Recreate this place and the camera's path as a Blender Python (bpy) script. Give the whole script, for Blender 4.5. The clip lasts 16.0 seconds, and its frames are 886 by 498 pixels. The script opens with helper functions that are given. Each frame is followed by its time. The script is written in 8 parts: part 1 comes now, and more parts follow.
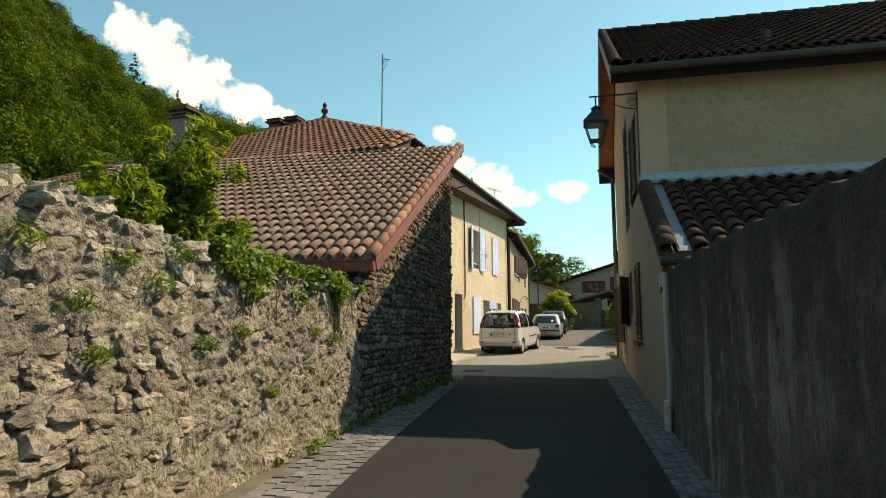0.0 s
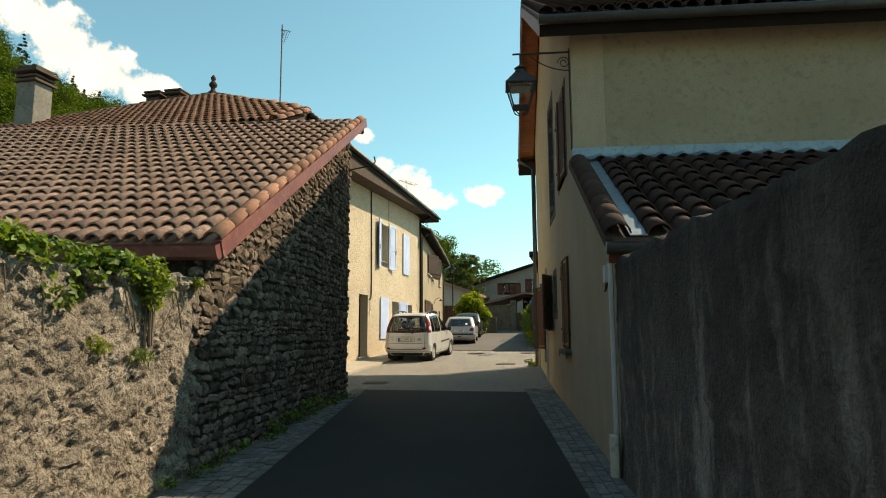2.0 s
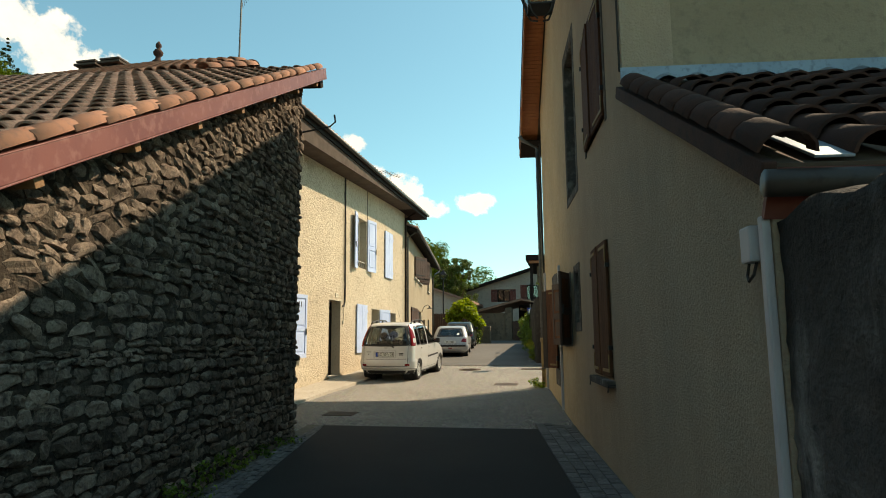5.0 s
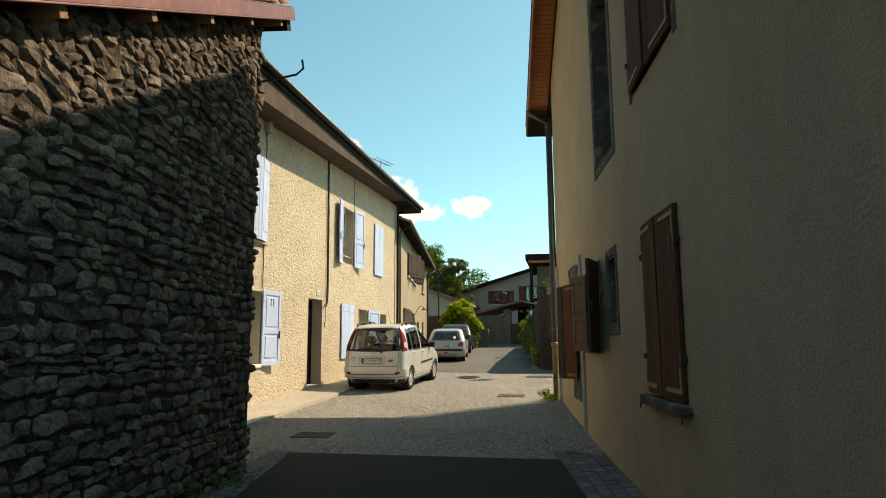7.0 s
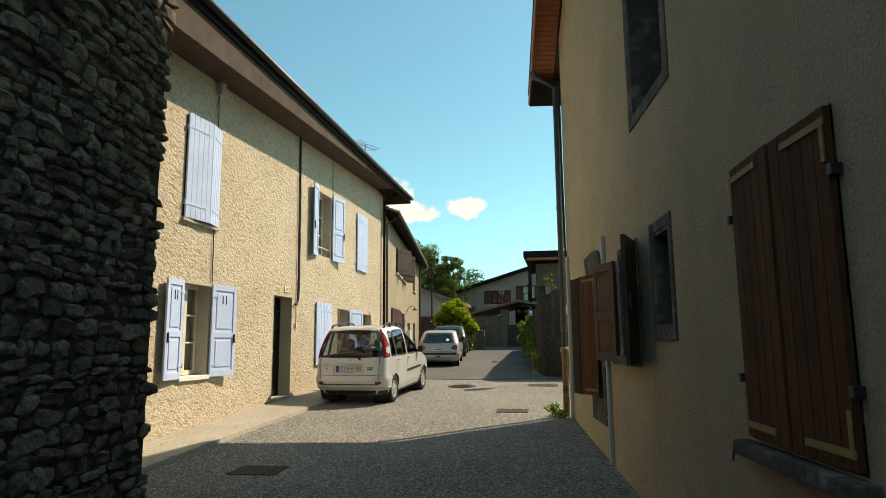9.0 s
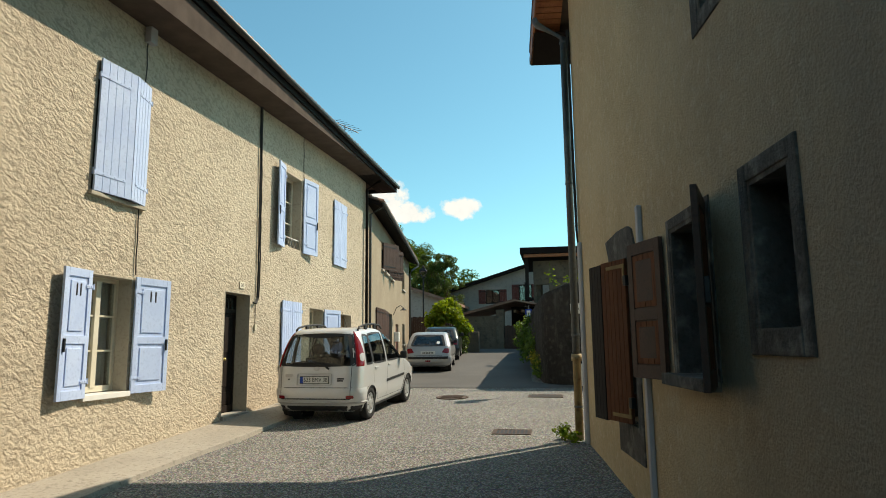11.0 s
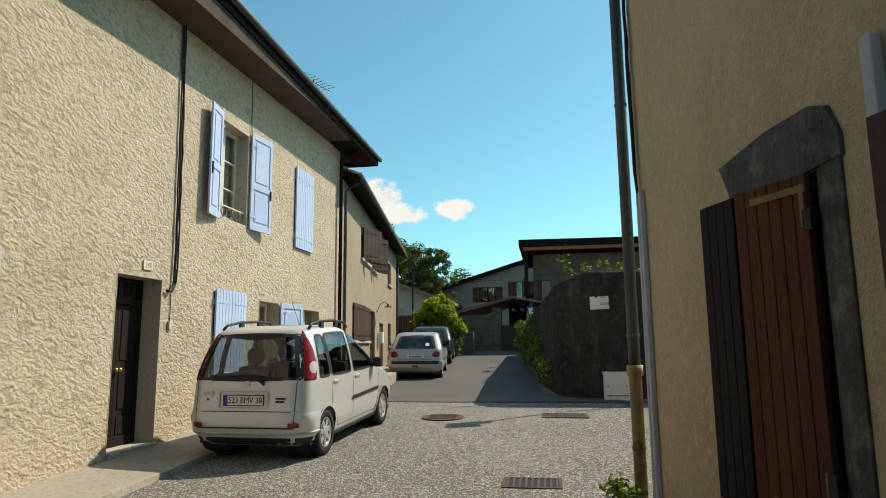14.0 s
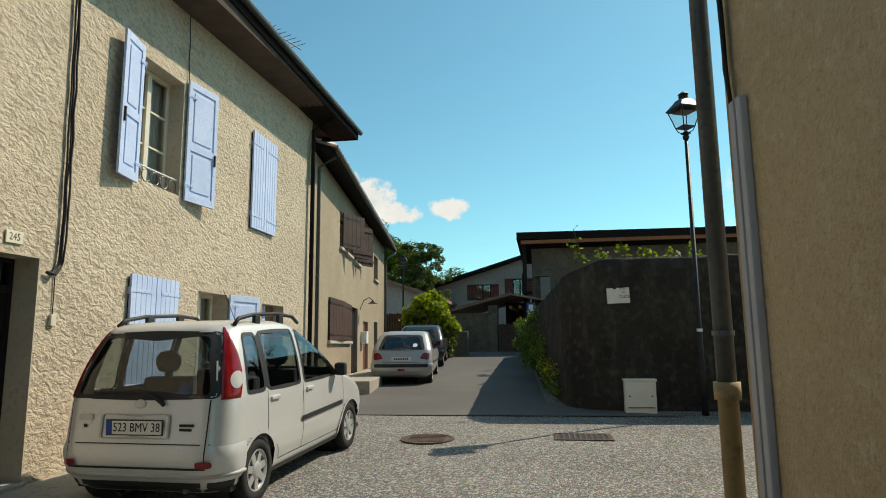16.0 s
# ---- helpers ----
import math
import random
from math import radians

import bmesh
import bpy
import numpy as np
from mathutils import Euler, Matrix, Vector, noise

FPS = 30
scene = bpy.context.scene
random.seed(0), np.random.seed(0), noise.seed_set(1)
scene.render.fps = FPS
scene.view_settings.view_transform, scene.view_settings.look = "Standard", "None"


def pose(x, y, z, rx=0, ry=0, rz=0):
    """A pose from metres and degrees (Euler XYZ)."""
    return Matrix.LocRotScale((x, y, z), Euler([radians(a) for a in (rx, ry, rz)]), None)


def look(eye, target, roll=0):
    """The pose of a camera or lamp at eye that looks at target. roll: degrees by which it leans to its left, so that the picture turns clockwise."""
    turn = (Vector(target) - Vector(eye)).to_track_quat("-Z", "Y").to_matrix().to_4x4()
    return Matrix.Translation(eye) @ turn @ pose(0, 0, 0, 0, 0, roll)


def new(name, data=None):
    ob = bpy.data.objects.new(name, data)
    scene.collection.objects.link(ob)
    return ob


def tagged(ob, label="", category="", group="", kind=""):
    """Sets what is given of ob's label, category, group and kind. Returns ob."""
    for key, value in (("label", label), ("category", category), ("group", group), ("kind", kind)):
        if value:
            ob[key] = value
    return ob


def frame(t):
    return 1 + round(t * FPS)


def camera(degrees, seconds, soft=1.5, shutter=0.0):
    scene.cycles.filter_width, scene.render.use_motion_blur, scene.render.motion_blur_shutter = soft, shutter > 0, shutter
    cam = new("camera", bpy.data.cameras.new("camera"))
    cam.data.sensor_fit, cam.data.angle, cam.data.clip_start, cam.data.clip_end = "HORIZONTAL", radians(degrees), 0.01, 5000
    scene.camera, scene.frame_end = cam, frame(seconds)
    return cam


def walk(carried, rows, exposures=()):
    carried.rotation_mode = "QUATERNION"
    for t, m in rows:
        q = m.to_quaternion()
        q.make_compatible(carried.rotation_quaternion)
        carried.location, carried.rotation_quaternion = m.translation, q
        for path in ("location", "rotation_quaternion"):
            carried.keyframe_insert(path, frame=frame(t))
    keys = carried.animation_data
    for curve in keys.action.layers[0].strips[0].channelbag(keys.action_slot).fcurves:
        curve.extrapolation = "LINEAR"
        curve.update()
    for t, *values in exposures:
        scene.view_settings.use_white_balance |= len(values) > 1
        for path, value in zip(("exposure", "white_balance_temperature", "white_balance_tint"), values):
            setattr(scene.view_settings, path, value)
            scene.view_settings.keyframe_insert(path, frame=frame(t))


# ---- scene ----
cam = camera(69.9, 16.0, 1.0)
METRES, EYE, TILT, LEAN, TURN = 18.5, 1.345, 0.0, 0.0, 19.5
ROWS = [
    (0.0, 0.0, 0.0, 0.0, 0.02, 7.27, 0.12),
    (0.5, 0.0068, 0.0327, 0.0018, -1.08, 7.41, 0.17),
    (1.0, 0.0127, 0.0647, 0.0036, -4.41, 7.4, 0.15),
    (1.5, 0.0207, 0.0968, 0.0042, -7.27, 7.43, 0.32),
    (2.0, 0.0244, 0.1299, 0.0047, -7.51, 7.43, 0.28),
    (2.5, 0.0318, 0.1606, 0.0046, -7.61, 7.47, 0.34),
    (3.0, 0.0349, 0.1927, 0.0062, -7.73, 7.51, 0.36),
    (3.5, 0.0394, 0.2244, 0.0087, -7.83, 7.59, 0.35),
    (4.0, 0.0457, 0.2565, 0.0099, -7.96, 7.81, 0.44),
    (6.5, 0.0697, 0.4069, 0.0142, -8.58, 8.38, 0.34),
    (7.0, 0.0737, 0.4373, 0.0136, -8.69, 8.43, 0.37),
    (7.5, 0.0808, 0.467, 0.0134, -8.83, 8.45, 0.37),
    (8.0, 0.086, 0.4975, 0.0142, -8.88, 8.45, 0.4),
    (8.5, 0.0919, 0.5285, 0.0168, -8.97, 8.49, 0.38),
    (9.0, 0.1002, 0.5593, 0.0176, -9.08, 8.52, 0.48),
    (11.5, 0.1335, 0.7059, 0.0227, -9.63, 8.59, 0.64),
    (12.0, 0.1387, 0.7361, 0.0227, -9.74, 8.63, 0.61),
    (12.5, 0.146, 0.7644, 0.0221, -9.86, 8.65, 0.62),
    (13.0, 0.151, 0.7941, 0.0232, -9.97, 8.64, 0.64),
    (13.5, 0.1556, 0.8238, 0.025, -10.08, 8.64, 0.58),
    (14.0, 0.1627, 0.8553, 0.0249, -10.2, 8.62, 0.62),
    (14.5, 0.1671, 0.8877, 0.0234, -10.32, 8.61, 0.62),
    (15.0, 0.1769, 0.9173, 0.0236, -10.41, 8.62, 0.73),
    (15.5, 0.1842, 0.9483, 0.0242, -10.53, 8.6, 0.72),
    (16.0, 0.1923, 0.9787, 0.0262, -10.66, 8.6, 0.6),
]
PATH_POSES = [(t, pose(0, 0, EYE, TILT, LEAN, TURN) @ pose(METRES * x, METRES * y, METRES * z, 90 + pitch, roll, yaw)) for t, x, y, z, yaw, pitch, roll in ROWS]
walk(cam, PATH_POSES, [(0.0, 0.44, 9000, 14.5), (7.0, 0.42, 9000, 15), (9.0, 0.26, 8300, 13.5), (11.5, 0.13, 7400, 12), (14.0, 0.04, 7300, 12), (16.0, -0.08, 7300, 12)])

# ---- world and sun ----
SUN_AZ = math.atan2(3.75, 4.05)      # angle of the sun from +x towards +y
SUN_EL = radians(46.5)
SUN_DIR = Vector((math.cos(SUN_AZ) * math.cos(SUN_EL), math.sin(SUN_AZ) * math.cos(SUN_EL), math.sin(SUN_EL)))
world = bpy.data.worlds.new("world")
scene.world = world
world.use_nodes = True
wn = world.node_tree
wn.nodes.clear()
w_out = wn.nodes.new("ShaderNodeOutputWorld")
w_bg = wn.nodes.new("ShaderNodeBackground")
w_sky = wn.nodes.new("ShaderNodeTexSky")
w_sky.sky_type = "NISHITA"
w_sky.sun_disc = False
w_sky.sun_elevation = SUN_EL
w_sky.sun_rotation = math.pi / 2 - SUN_AZ
w_sky.altitude = 300
w_sky.air_density = 1.0
w_sky.dust_density = 0.6
w_sky.ozone_density = 1.0
w_bg.inputs["Strength"].default_value = 0.145


def wnode(kind, **props):
    n = wn.nodes.new(kind)
    for k, v in props.items():
        n.inputs[k].default_value = v
    return n


def wmath(op, a, b=None, c=None, clamp=False):
    n = wn.nodes.new("ShaderNodeMath")
    n.operation, n.use_clamp = op, clamp
    for i, v in enumerate((a, b, c)):
        if v is None:
            continue
        if isinstance(v, (int, float)):
            n.inputs[i].default_value = v
        else:
            wn.links.new(v, n.inputs[i])
    return n.outputs[0]


w_tc = wn.nodes.new("ShaderNodeTexCoord")
w_noise = wnode("ShaderNodeTexNoise", Scale=26.0, Detail=9.0, Roughness=0.62)
wn.links.new(w_tc.outputs["Generated"], w_noise.inputs["Vector"])
# cumulus clouds: azimuth from +y towards -x, elevation, half width, half height (degrees)
CLOUDS = [(46.9, 23.7, 2.0, 2.2), (44.2, 22.2, 2.9, 2.9), (41.3, 20.5, 3.0, 2.5), (37.8, 19.3, 2.9, 2.0), (34.6, 18.5, 2.2, 1.1), (19.2, 17.6, 1.4, 1.1),
          (17.6, 14.8, 1.3, 1.0), (15.2, 13.2, 2.3, 2.1), (12.8, 11.8, 2.1, 1.3), (8.1, 12.2, 2.1, 1.15)]
w_sum = None
for az, el, hw, hh in CLOUDS:
    a, e = radians(az), radians(el)
    d = Vector((-math.sin(a) * math.cos(e), math.cos(a) * math.cos(e), math.sin(e)))
    side = Vector((-math.cos(a), -math.sin(a), 0))
    up = side.cross(d)
    if up.z < 0:
        up = -up
    parts_ = []
    for axis, half in ((side, hw), (up, hh)):
        dot = wn.nodes.new("ShaderNodeVectorMath")
        dot.operation = "DOT_PRODUCT"
        wn.links.new(w_tc.outputs["Generated"], dot.inputs[0])
        dot.inputs[1].default_value = axis / radians(half)
        parts_.append(wmath("POWER", wmath("SUBTRACT", dot.outputs["Value"], float(d.dot(axis) / radians(half))), 2.0))
    front = wn.nodes.new("ShaderNodeVectorMath")
    front.operation = "DOT_PRODUCT"
    wn.links.new(w_tc.outputs["Generated"], front.inputs[0])
    front.inputs[1].default_value = d
    blob = wmath("SUBTRACT", 1.0, wmath("ADD", parts_[0], parts_[1]))
    blob = wmath("MAXIMUM", wmath("MULTIPLY", blob, wmath("GREATER_THAN", front.outputs["Value"], 0.5)), -1.0)
    w_sum = blob if w_sum is None else wmath("MAXIMUM", w_sum, blob)
w_mask = wmath("ADD", w_sum, wmath("MULTIPLY", wmath("SUBTRACT", w_noise.outputs["Fac"], 0.55), 3.4))
w_mask = wmath("MULTIPLY", wmath("MULTIPLY", w_mask, 2.2, clamp=True), wmath("ADD", w_sum, 1.0, clamp=True))
w_shade = wn.nodes.new("ShaderNodeMix")
w_shade.data_type = "RGBA"
wn.links.new(w_noise.outputs["Fac"], w_shade.inputs["Factor"])
w_shade.inputs["A"].default_value = (4.4, 5.0, 5.4, 1)
w_shade.inputs["B"].default_value = (7.2, 7.5, 7.3, 1)
w_mix = wn.nodes.new("ShaderNodeMix")
w_mix.data_type = "RGBA"
wn.links.new(w_mask, w_mix.inputs["Factor"])
w_tint = wn.nodes.new("ShaderNodeMix")
w_tint.data_type, w_tint.blend_type = "RGBA", "MULTIPLY"
w_tint.inputs["Factor"].default_value = 1.0
w_tint.inputs["B"].default_value = (0.62, 1.17, 1.12, 1)
wn.links.new(w_sky.outputs[0], w_tint.inputs["A"])
wn.links.new(w_tint.outputs["Result"], w_mix.inputs["A"])
wn.links.new(w_shade.outputs["Result"], w_mix.inputs["B"])
wn.links.new(w_mix.outputs["Result"], w_bg.inputs["Color"])
wn.links.new(w_bg.outputs[0], w_out.inputs[0])

sun_data = bpy.data.lights.new("sun", "SUN")
sun_data.energy, sun_data.angle, sun_data.color = 5.0, radians(0.55), (1.0, 0.93, 0.80)
sun = new("sun", sun_data)
sun.matrix_world = look(SUN_DIR * 50, (0, 0, 0))


# ---- materials ----
def surf(name, c0, c1, c2=None, scale=2.0, fine=30.0, rough=0.9, bump=0.3, bscale=40.0, bdist=0.01, vary=0.0, island=0.0, metal=0.0,
         streak=0.0, streak_col=(0.05, 0.045, 0.04), spec=0.3, relief=0.0, relief_scale=8.0, relief_dist=0.03, cells=0.0, cell_scale=90.0, stretch=(1, 1, 1), scallop=False, speck=0.0, speck_scale=70.0, speck_col=(0.5, 0.48, 0.44), pit_shade=0.0, pit_shade_scale=45.0, pit_shade_col=(0.035, 0.03, 0.024)):
    """A matte surface: two tones by large noise, a third by fine noise, stains, fine bump and optional coarse relief."""
    m = bpy.data.materials.new(name)
    m.use_nodes = True
    t = m.node_tree
    bsdf = t.nodes["Principled BSDF"]
    geo = t.nodes.new("ShaderNodeNewGeometry")
    mapv = t.nodes.new("ShaderNodeVectorMath")
    mapv.operation = "MULTIPLY"
    mapv.inputs[1].default_value = stretch
    t.links.new(geo.outputs["Position"], mapv.inputs[0])
    P = mapv.outputs[0]

    def noise_tex(sc, det=4.0, ro=0.55, vec=P):
        n = t.nodes.new("ShaderNodeTexNoise")
        n.inputs["Scale"].default_value, n.inputs["Detail"].default_value, n.inputs["Roughness"].default_value = sc, det, ro
        t.links.new(vec, n.inputs["Vector"])
        return n.outputs["Fac"]

    def band(f, lo, hi):
        r = t.nodes.new("ShaderNodeMapRange")
        r.inputs["From Min"].default_value, r.inputs["From Max"].default_value = lo, hi
        t.links.new(f, r.inputs["Value"])
        return r.outputs["Result"]

    def mixc(f, a, b, mode="MIX"):
        n = t.nodes.new("ShaderNodeMix")
        n.data_type, n.blend_type = "RGBA", mode
        for key, v in (("Factor", f), ("A", a), ("B", b)):
            if isinstance(v, (int, float)):
                n.inputs[key].default_value = v
            elif isinstance(v, tuple):
                n.inputs[key].default_value = (*v, 1) if key != "Factor" else v
            else:
                t.links.new(v, n.inputs[key])
        return n.outputs["Result"]

    col = mixc(band(noise_tex(scale, 5), 0.35, 0.65), c0, c1)
    if c2:
        col = mixc(band(noise_tex(fine, 3), 0.52, 0.72), col, c2)
    if cells:
        v = t.nodes.new("ShaderNodeTexVoronoi")
        v.inputs["Scale"].default_value = cell_scale
        t.links.new(P, v.inputs["Vector"])
        col = mixc(cells, col, v.outputs["Color"], "SOFT_LIGHT")
    if speck:
        sv_ = t.nodes.new("ShaderNodeTexVoronoi")
        sv_.inputs["Scale"].default_value = speck_scale
        t.links.new(P, sv_.inputs["Vector"])
        sep = t.nodes.new("ShaderNodeSeparateColor")
        t.links.new(sv_.outputs["Color"], sep.inputs[0])
        k_ = t.nodes.new("ShaderNodeMath")
        k_.operation = "MULTIPLY"
        t.links.new(band(sep.outputs[0], 0.55, 0.95), k_.inputs[0])
        k_.inputs[1].default_value = speck
        col = mixc(k_.outputs[0], col, speck_col)
    # dark flecks coloured in as the shade of fine pits
    if pit_shade:
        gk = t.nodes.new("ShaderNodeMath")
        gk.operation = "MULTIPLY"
        t.links.new(band(noise_tex(pit_shade_scale, 6, 0.72), 0.50, 0.66), gk.inputs[0])
        gk.inputs[1].default_value = pit_shade
        col = mixc(gk.outputs[0], col, pit_shade_col)
    if streak:
        sv = t.nodes.new("ShaderNodeVectorMath")
        sv.operation = "MULTIPLY"
        sv.inputs[1].default_value = (1, 1, 0.28)
        t.links.new(geo.outputs["Position"], sv.inputs[0])
        k = t.nodes.new("ShaderNodeMath")
        k.operation = "MULTIPLY"
        t.links.new(band(noise_tex(2.6, 8, 0.72, sv.outputs[0]), 0.52, 0.74), k.inputs[0])
        k.inputs[1].default_value = streak
        col = mixc(k.outputs[0], col, streak_col)
    if vary or island:
        rnd = t.nodes.new("ShaderNodeObjectInfo").outputs["Random"] if vary else geo.outputs["Random Per Island"]
        r = t.nodes.new("ShaderNodeMapRange")
        amount = vary or island
        r.inputs["To Min"].default_value, r.inputs["To Max"].default_value = 1 - amount, 1 + amount
        t.links.new(rnd, r.inputs["Value"])
        hsv = t.nodes.new("ShaderNodeHueSaturation")
        t.links.new(r.outputs["Result"], hsv.inputs["Value"])
        t.links.new(col, hsv.inputs["Color"])
        col = hsv.outputs["Color"]
    t.links.new(col, bsdf.inputs["Base Color"])
    bsdf.inputs["Roughness"].default_value = rough
    bsdf.inputs["Metallic"].default_value = metal
    bsdf.inputs["Specular IOR Level"].default_value = spec
    b = t.nodes.new("ShaderNodeBump")
    b.inputs["Strength"].default_value, b.inputs["Distance"].default_value = bump, bdist
    t.links.new(noise_tex(bscale, 5, 0.6), b.inputs["Height"])
    if relief:
        b2 = t.nodes.new("ShaderNodeBump")
        b2.inputs["Strength"].default_value, b2.inputs["Distance"].default_value = relief, relief_dist
        if scallop:
            wob = t.nodes.new("ShaderNodeTexNoise")
            wob.inputs["Scale"].default_value, wob.inputs["Detail"].default_value = relief_scale * 0.55, 4.0
            t.links.new(P, wob.inputs["Vector"])
            add = t.nodes.new("ShaderNodeVectorMath")
            add.operation = "MULTIPLY_ADD"
            add.inputs[1].default_value = (0.21, 0.21, 0.21)
            t.links.new(wob.outputs["Color"], add.inputs[0])
            t.links.new(P, add.inputs[2])
            vo = t.nodes.new("ShaderNodeTexVoronoi")
            vo.inputs["Scale"].default_value = relief_scale
            turn = t.nodes.new("ShaderNodeVectorRotate")
            turn.rotation_type = "X_AXIS"
            turn.inputs["Angle"].default_value = radians(32)
            t.links.new(add.outputs[0], turn.inputs["Vector"])
            long = t.nodes.new("ShaderNodeVectorMath")
            long.operation = "MULTIPLY"
            long.inputs[1].default_value = (1.0, 0.62, 1.15)
            t.links.new(turn.outputs[0], long.inputs[0])
            t.links.new(long.outputs[0], vo.inputs["Vector"])
            inv = t.nodes.new("ShaderNodeMath")
            inv.operation = "MULTIPLY_ADD"
            inv.inputs[1].default_value = -1.0
            t.links.new(vo.outputs["Distance"], inv.inputs[0])
            t.links.new(noise_tex(relief_scale * 1.6, 5, 0.65), inv.inputs[2])
            t.links.new(inv.outputs[0], b2.inputs["Height"])
            # shade of the trowel grooves, mixed into the base colour
            groove_shade = t.nodes.new("ShaderNodeMath")
            groove_shade.operation = "MULTIPLY"
            groove_shade.inputs[1].default_value = 0.32
            t.links.new(band(inv.outputs[0], -0.06, -0.24), groove_shade.inputs[0])
            t.links.new(mixc(groove_shade.outputs[0], col, (0.16, 0.13, 0.095)), bsdf.inputs["Base Color"])
        else:
            t.links.new(noise_tex(relief_scale, 3, 0.5), b2.inputs["Height"])
        t.links.new(b2.outputs["Normal"], b.inputs["Normal"])
    t.links.new(b.outputs["Normal"], bsdf.inputs["Normal"])
    return m


def glass_mat(name, tint, alpha, rough=0.03):
    """Window glass: a glossy coat over a tinted see-through pane."""
    m = bpy.data.materials.new(name)
    m.use_nodes = True
    t = m.node_tree
    t.nodes.clear()
    o = t.nodes.new("ShaderNodeOutputMaterial")
    tr = t.nodes.new("ShaderNodeBsdfTransparent")
    gl = t.nodes.new("ShaderNodeBsdfGlossy")
    mix = t.nodes.new("ShaderNodeMixShader")
    fr = t.nodes.new("ShaderNodeLayerWeight")
    fr.inputs["Blend"].default_value = 0.5
    pw = t.nodes.new("ShaderNodeMath")
    pw.operation = "POWER"
    pw.inputs[1].default_value = 3.5
    t.links.new(fr.outputs["Facing"], pw.inputs[0])
    add = t.nodes.new("ShaderNodeMath")
    add.operation = "MULTIPLY_ADD"
    add.inputs[1].default_value, add.inputs[2].default_value = 0.85, 0.05 + alpha
    tr.inputs["Color"].default_value = (*tint, 1)
    gl.inputs["Roughness"].default_value = rough
    t.links.new(pw.outputs[0], add.inputs[0])
    t.links.new(add.outputs[0], mix.inputs[0])
    t.links.new(tr.outputs[0], mix.inputs[1])
    t.links.new(gl.outputs[0], mix.inputs[2])
    t.links.new(mix.outputs[0], o.inputs[0])
    return m


def leaf_mat(name, c0, c1, island=0.35, trans=0.5, patch=1.4, spec=0.3):
    """Leaves: two greens by noise, varied leaf by leaf, letting light through."""
    m = surf(name, c0, c1, scale=patch, rough=0.55, bump=0.0, island=island, spec=spec)
    t = m.node_tree
    bsdf = t.nodes["Principled BSDF"]
    o = [n for n in t.nodes if n.type == "OUTPUT_MATERIAL"][0]
    tl = t.nodes.new("ShaderNodeBsdfTranslucent")
    src = bsdf.inputs["Base Color"].links[0].from_socket
    warm = t.nodes.new("ShaderNodeMix")
    warm.data_type, warm.blend_type = "RGBA", "MULTIPLY"
    warm.inputs["Factor"].default_value = 1.0
    t.links.new(src, warm.inputs["A"])
    warm.inputs["B"].default_value = (1.5, 1.35, 0.5, 1)
    t.links.new(warm.outputs["Result"], tl.inputs["Color"])
    mix = t.nodes.new("ShaderNodeMixShader")
    mix.inputs[0].default_value = trans
    t.links.new(bsdf.outputs[0], mix.inputs[1])
    t.links.new(tl.outputs[0], mix.inputs[2])
    t.links.new(mix.outputs[0], o.inputs[0])
    return m


M_ROAD_NEW = surf("fresh_asphalt", (0.017, 0.0165, 0.018), (0.024, 0.0235, 0.0245), (0.034, 0.033, 0.033), scale=0.7, fine=120, rough=0.9, bump=0.7, bscale=160, bdist=0.006, spec=0.2)
M_ROAD_OLD = surf("worn_gravelly_asphalt", (0.115, 0.112, 0.105), (0.165, 0.158, 0.145), (0.10, 0.095, 0.085), scale=0.5, fine=9, rough=0.95, bump=1.0, bscale=75, bdist=0.015, cells=0.5, cell_scale=60, speck=0.85, speck_scale=62)
M_CHIMNEY = surf("sooty_chimney_render", (0.17, 0.16, 0.145), (0.23, 0.215, 0.19), (0.10, 0.095, 0.088), scale=2, fine=12, rough=0.95, bump=0.4, bscale=50)
M_FOOTWAY = surf("worn_footway", (0.33, 0.30, 0.255), (0.40, 0.365, 0.31), (0.24, 0.218, 0.185), scale=1.2, fine=18, rough=0.95, bump=0.5, bscale=70, pit_shade=0.3, pit_shade_scale=60, pit_shade_col=(0.12, 0.105, 0.09))
M_CONCRETE = surf("light_concrete", (0.42, 0.39, 0.34), (0.50, 0.46, 0.40), (0.30, 0.28, 0.25), scale=1.3, fine=22, rough=0.9, bump=0.3, bscale=60)
M_STUCCO = surf("rough_cream_render", (0.52, 0.44, 0.335), (0.60, 0.515, 0.395), (0.45, 0.375, 0.28), scale=0.8, fine=14, rough=0.97, bump=0.55, bscale=70, bdist=0.012,
                relief=0.50, relief_scale=15.5, relief_dist=0.034, stretch=(1, 0.9, 1.2), streak=0.14, streak_col=(0.33, 0.28, 0.21), scallop=True)
M_STUCCO2 = surf("fine_beige_render", (0.31, 0.25, 0.178), (0.37, 0.305, 0.22), (0.265, 0.215, 0.155), scale=0.7, fine=10, rough=0.95, bump=0.3, bscale=50, streak=0.25, streak_col=(0.33, 0.28, 0.21))
M_OCHRE = surf("weathered_shade_toned_ochre", (0.56, 0.415, 0.235), (0.66, 0.505, 0.30), (0.70, 0.575, 0.38), scale=0.9, fine=11, rough=0.95, bump=1.0, bscale=42, bdist=0.02, streak=0.32, streak_col=(0.62, 0.53, 0.41), pit_shade=0.4, pit_shade_scale=26, pit_shade_col=(0.27, 0.19, 0.11))
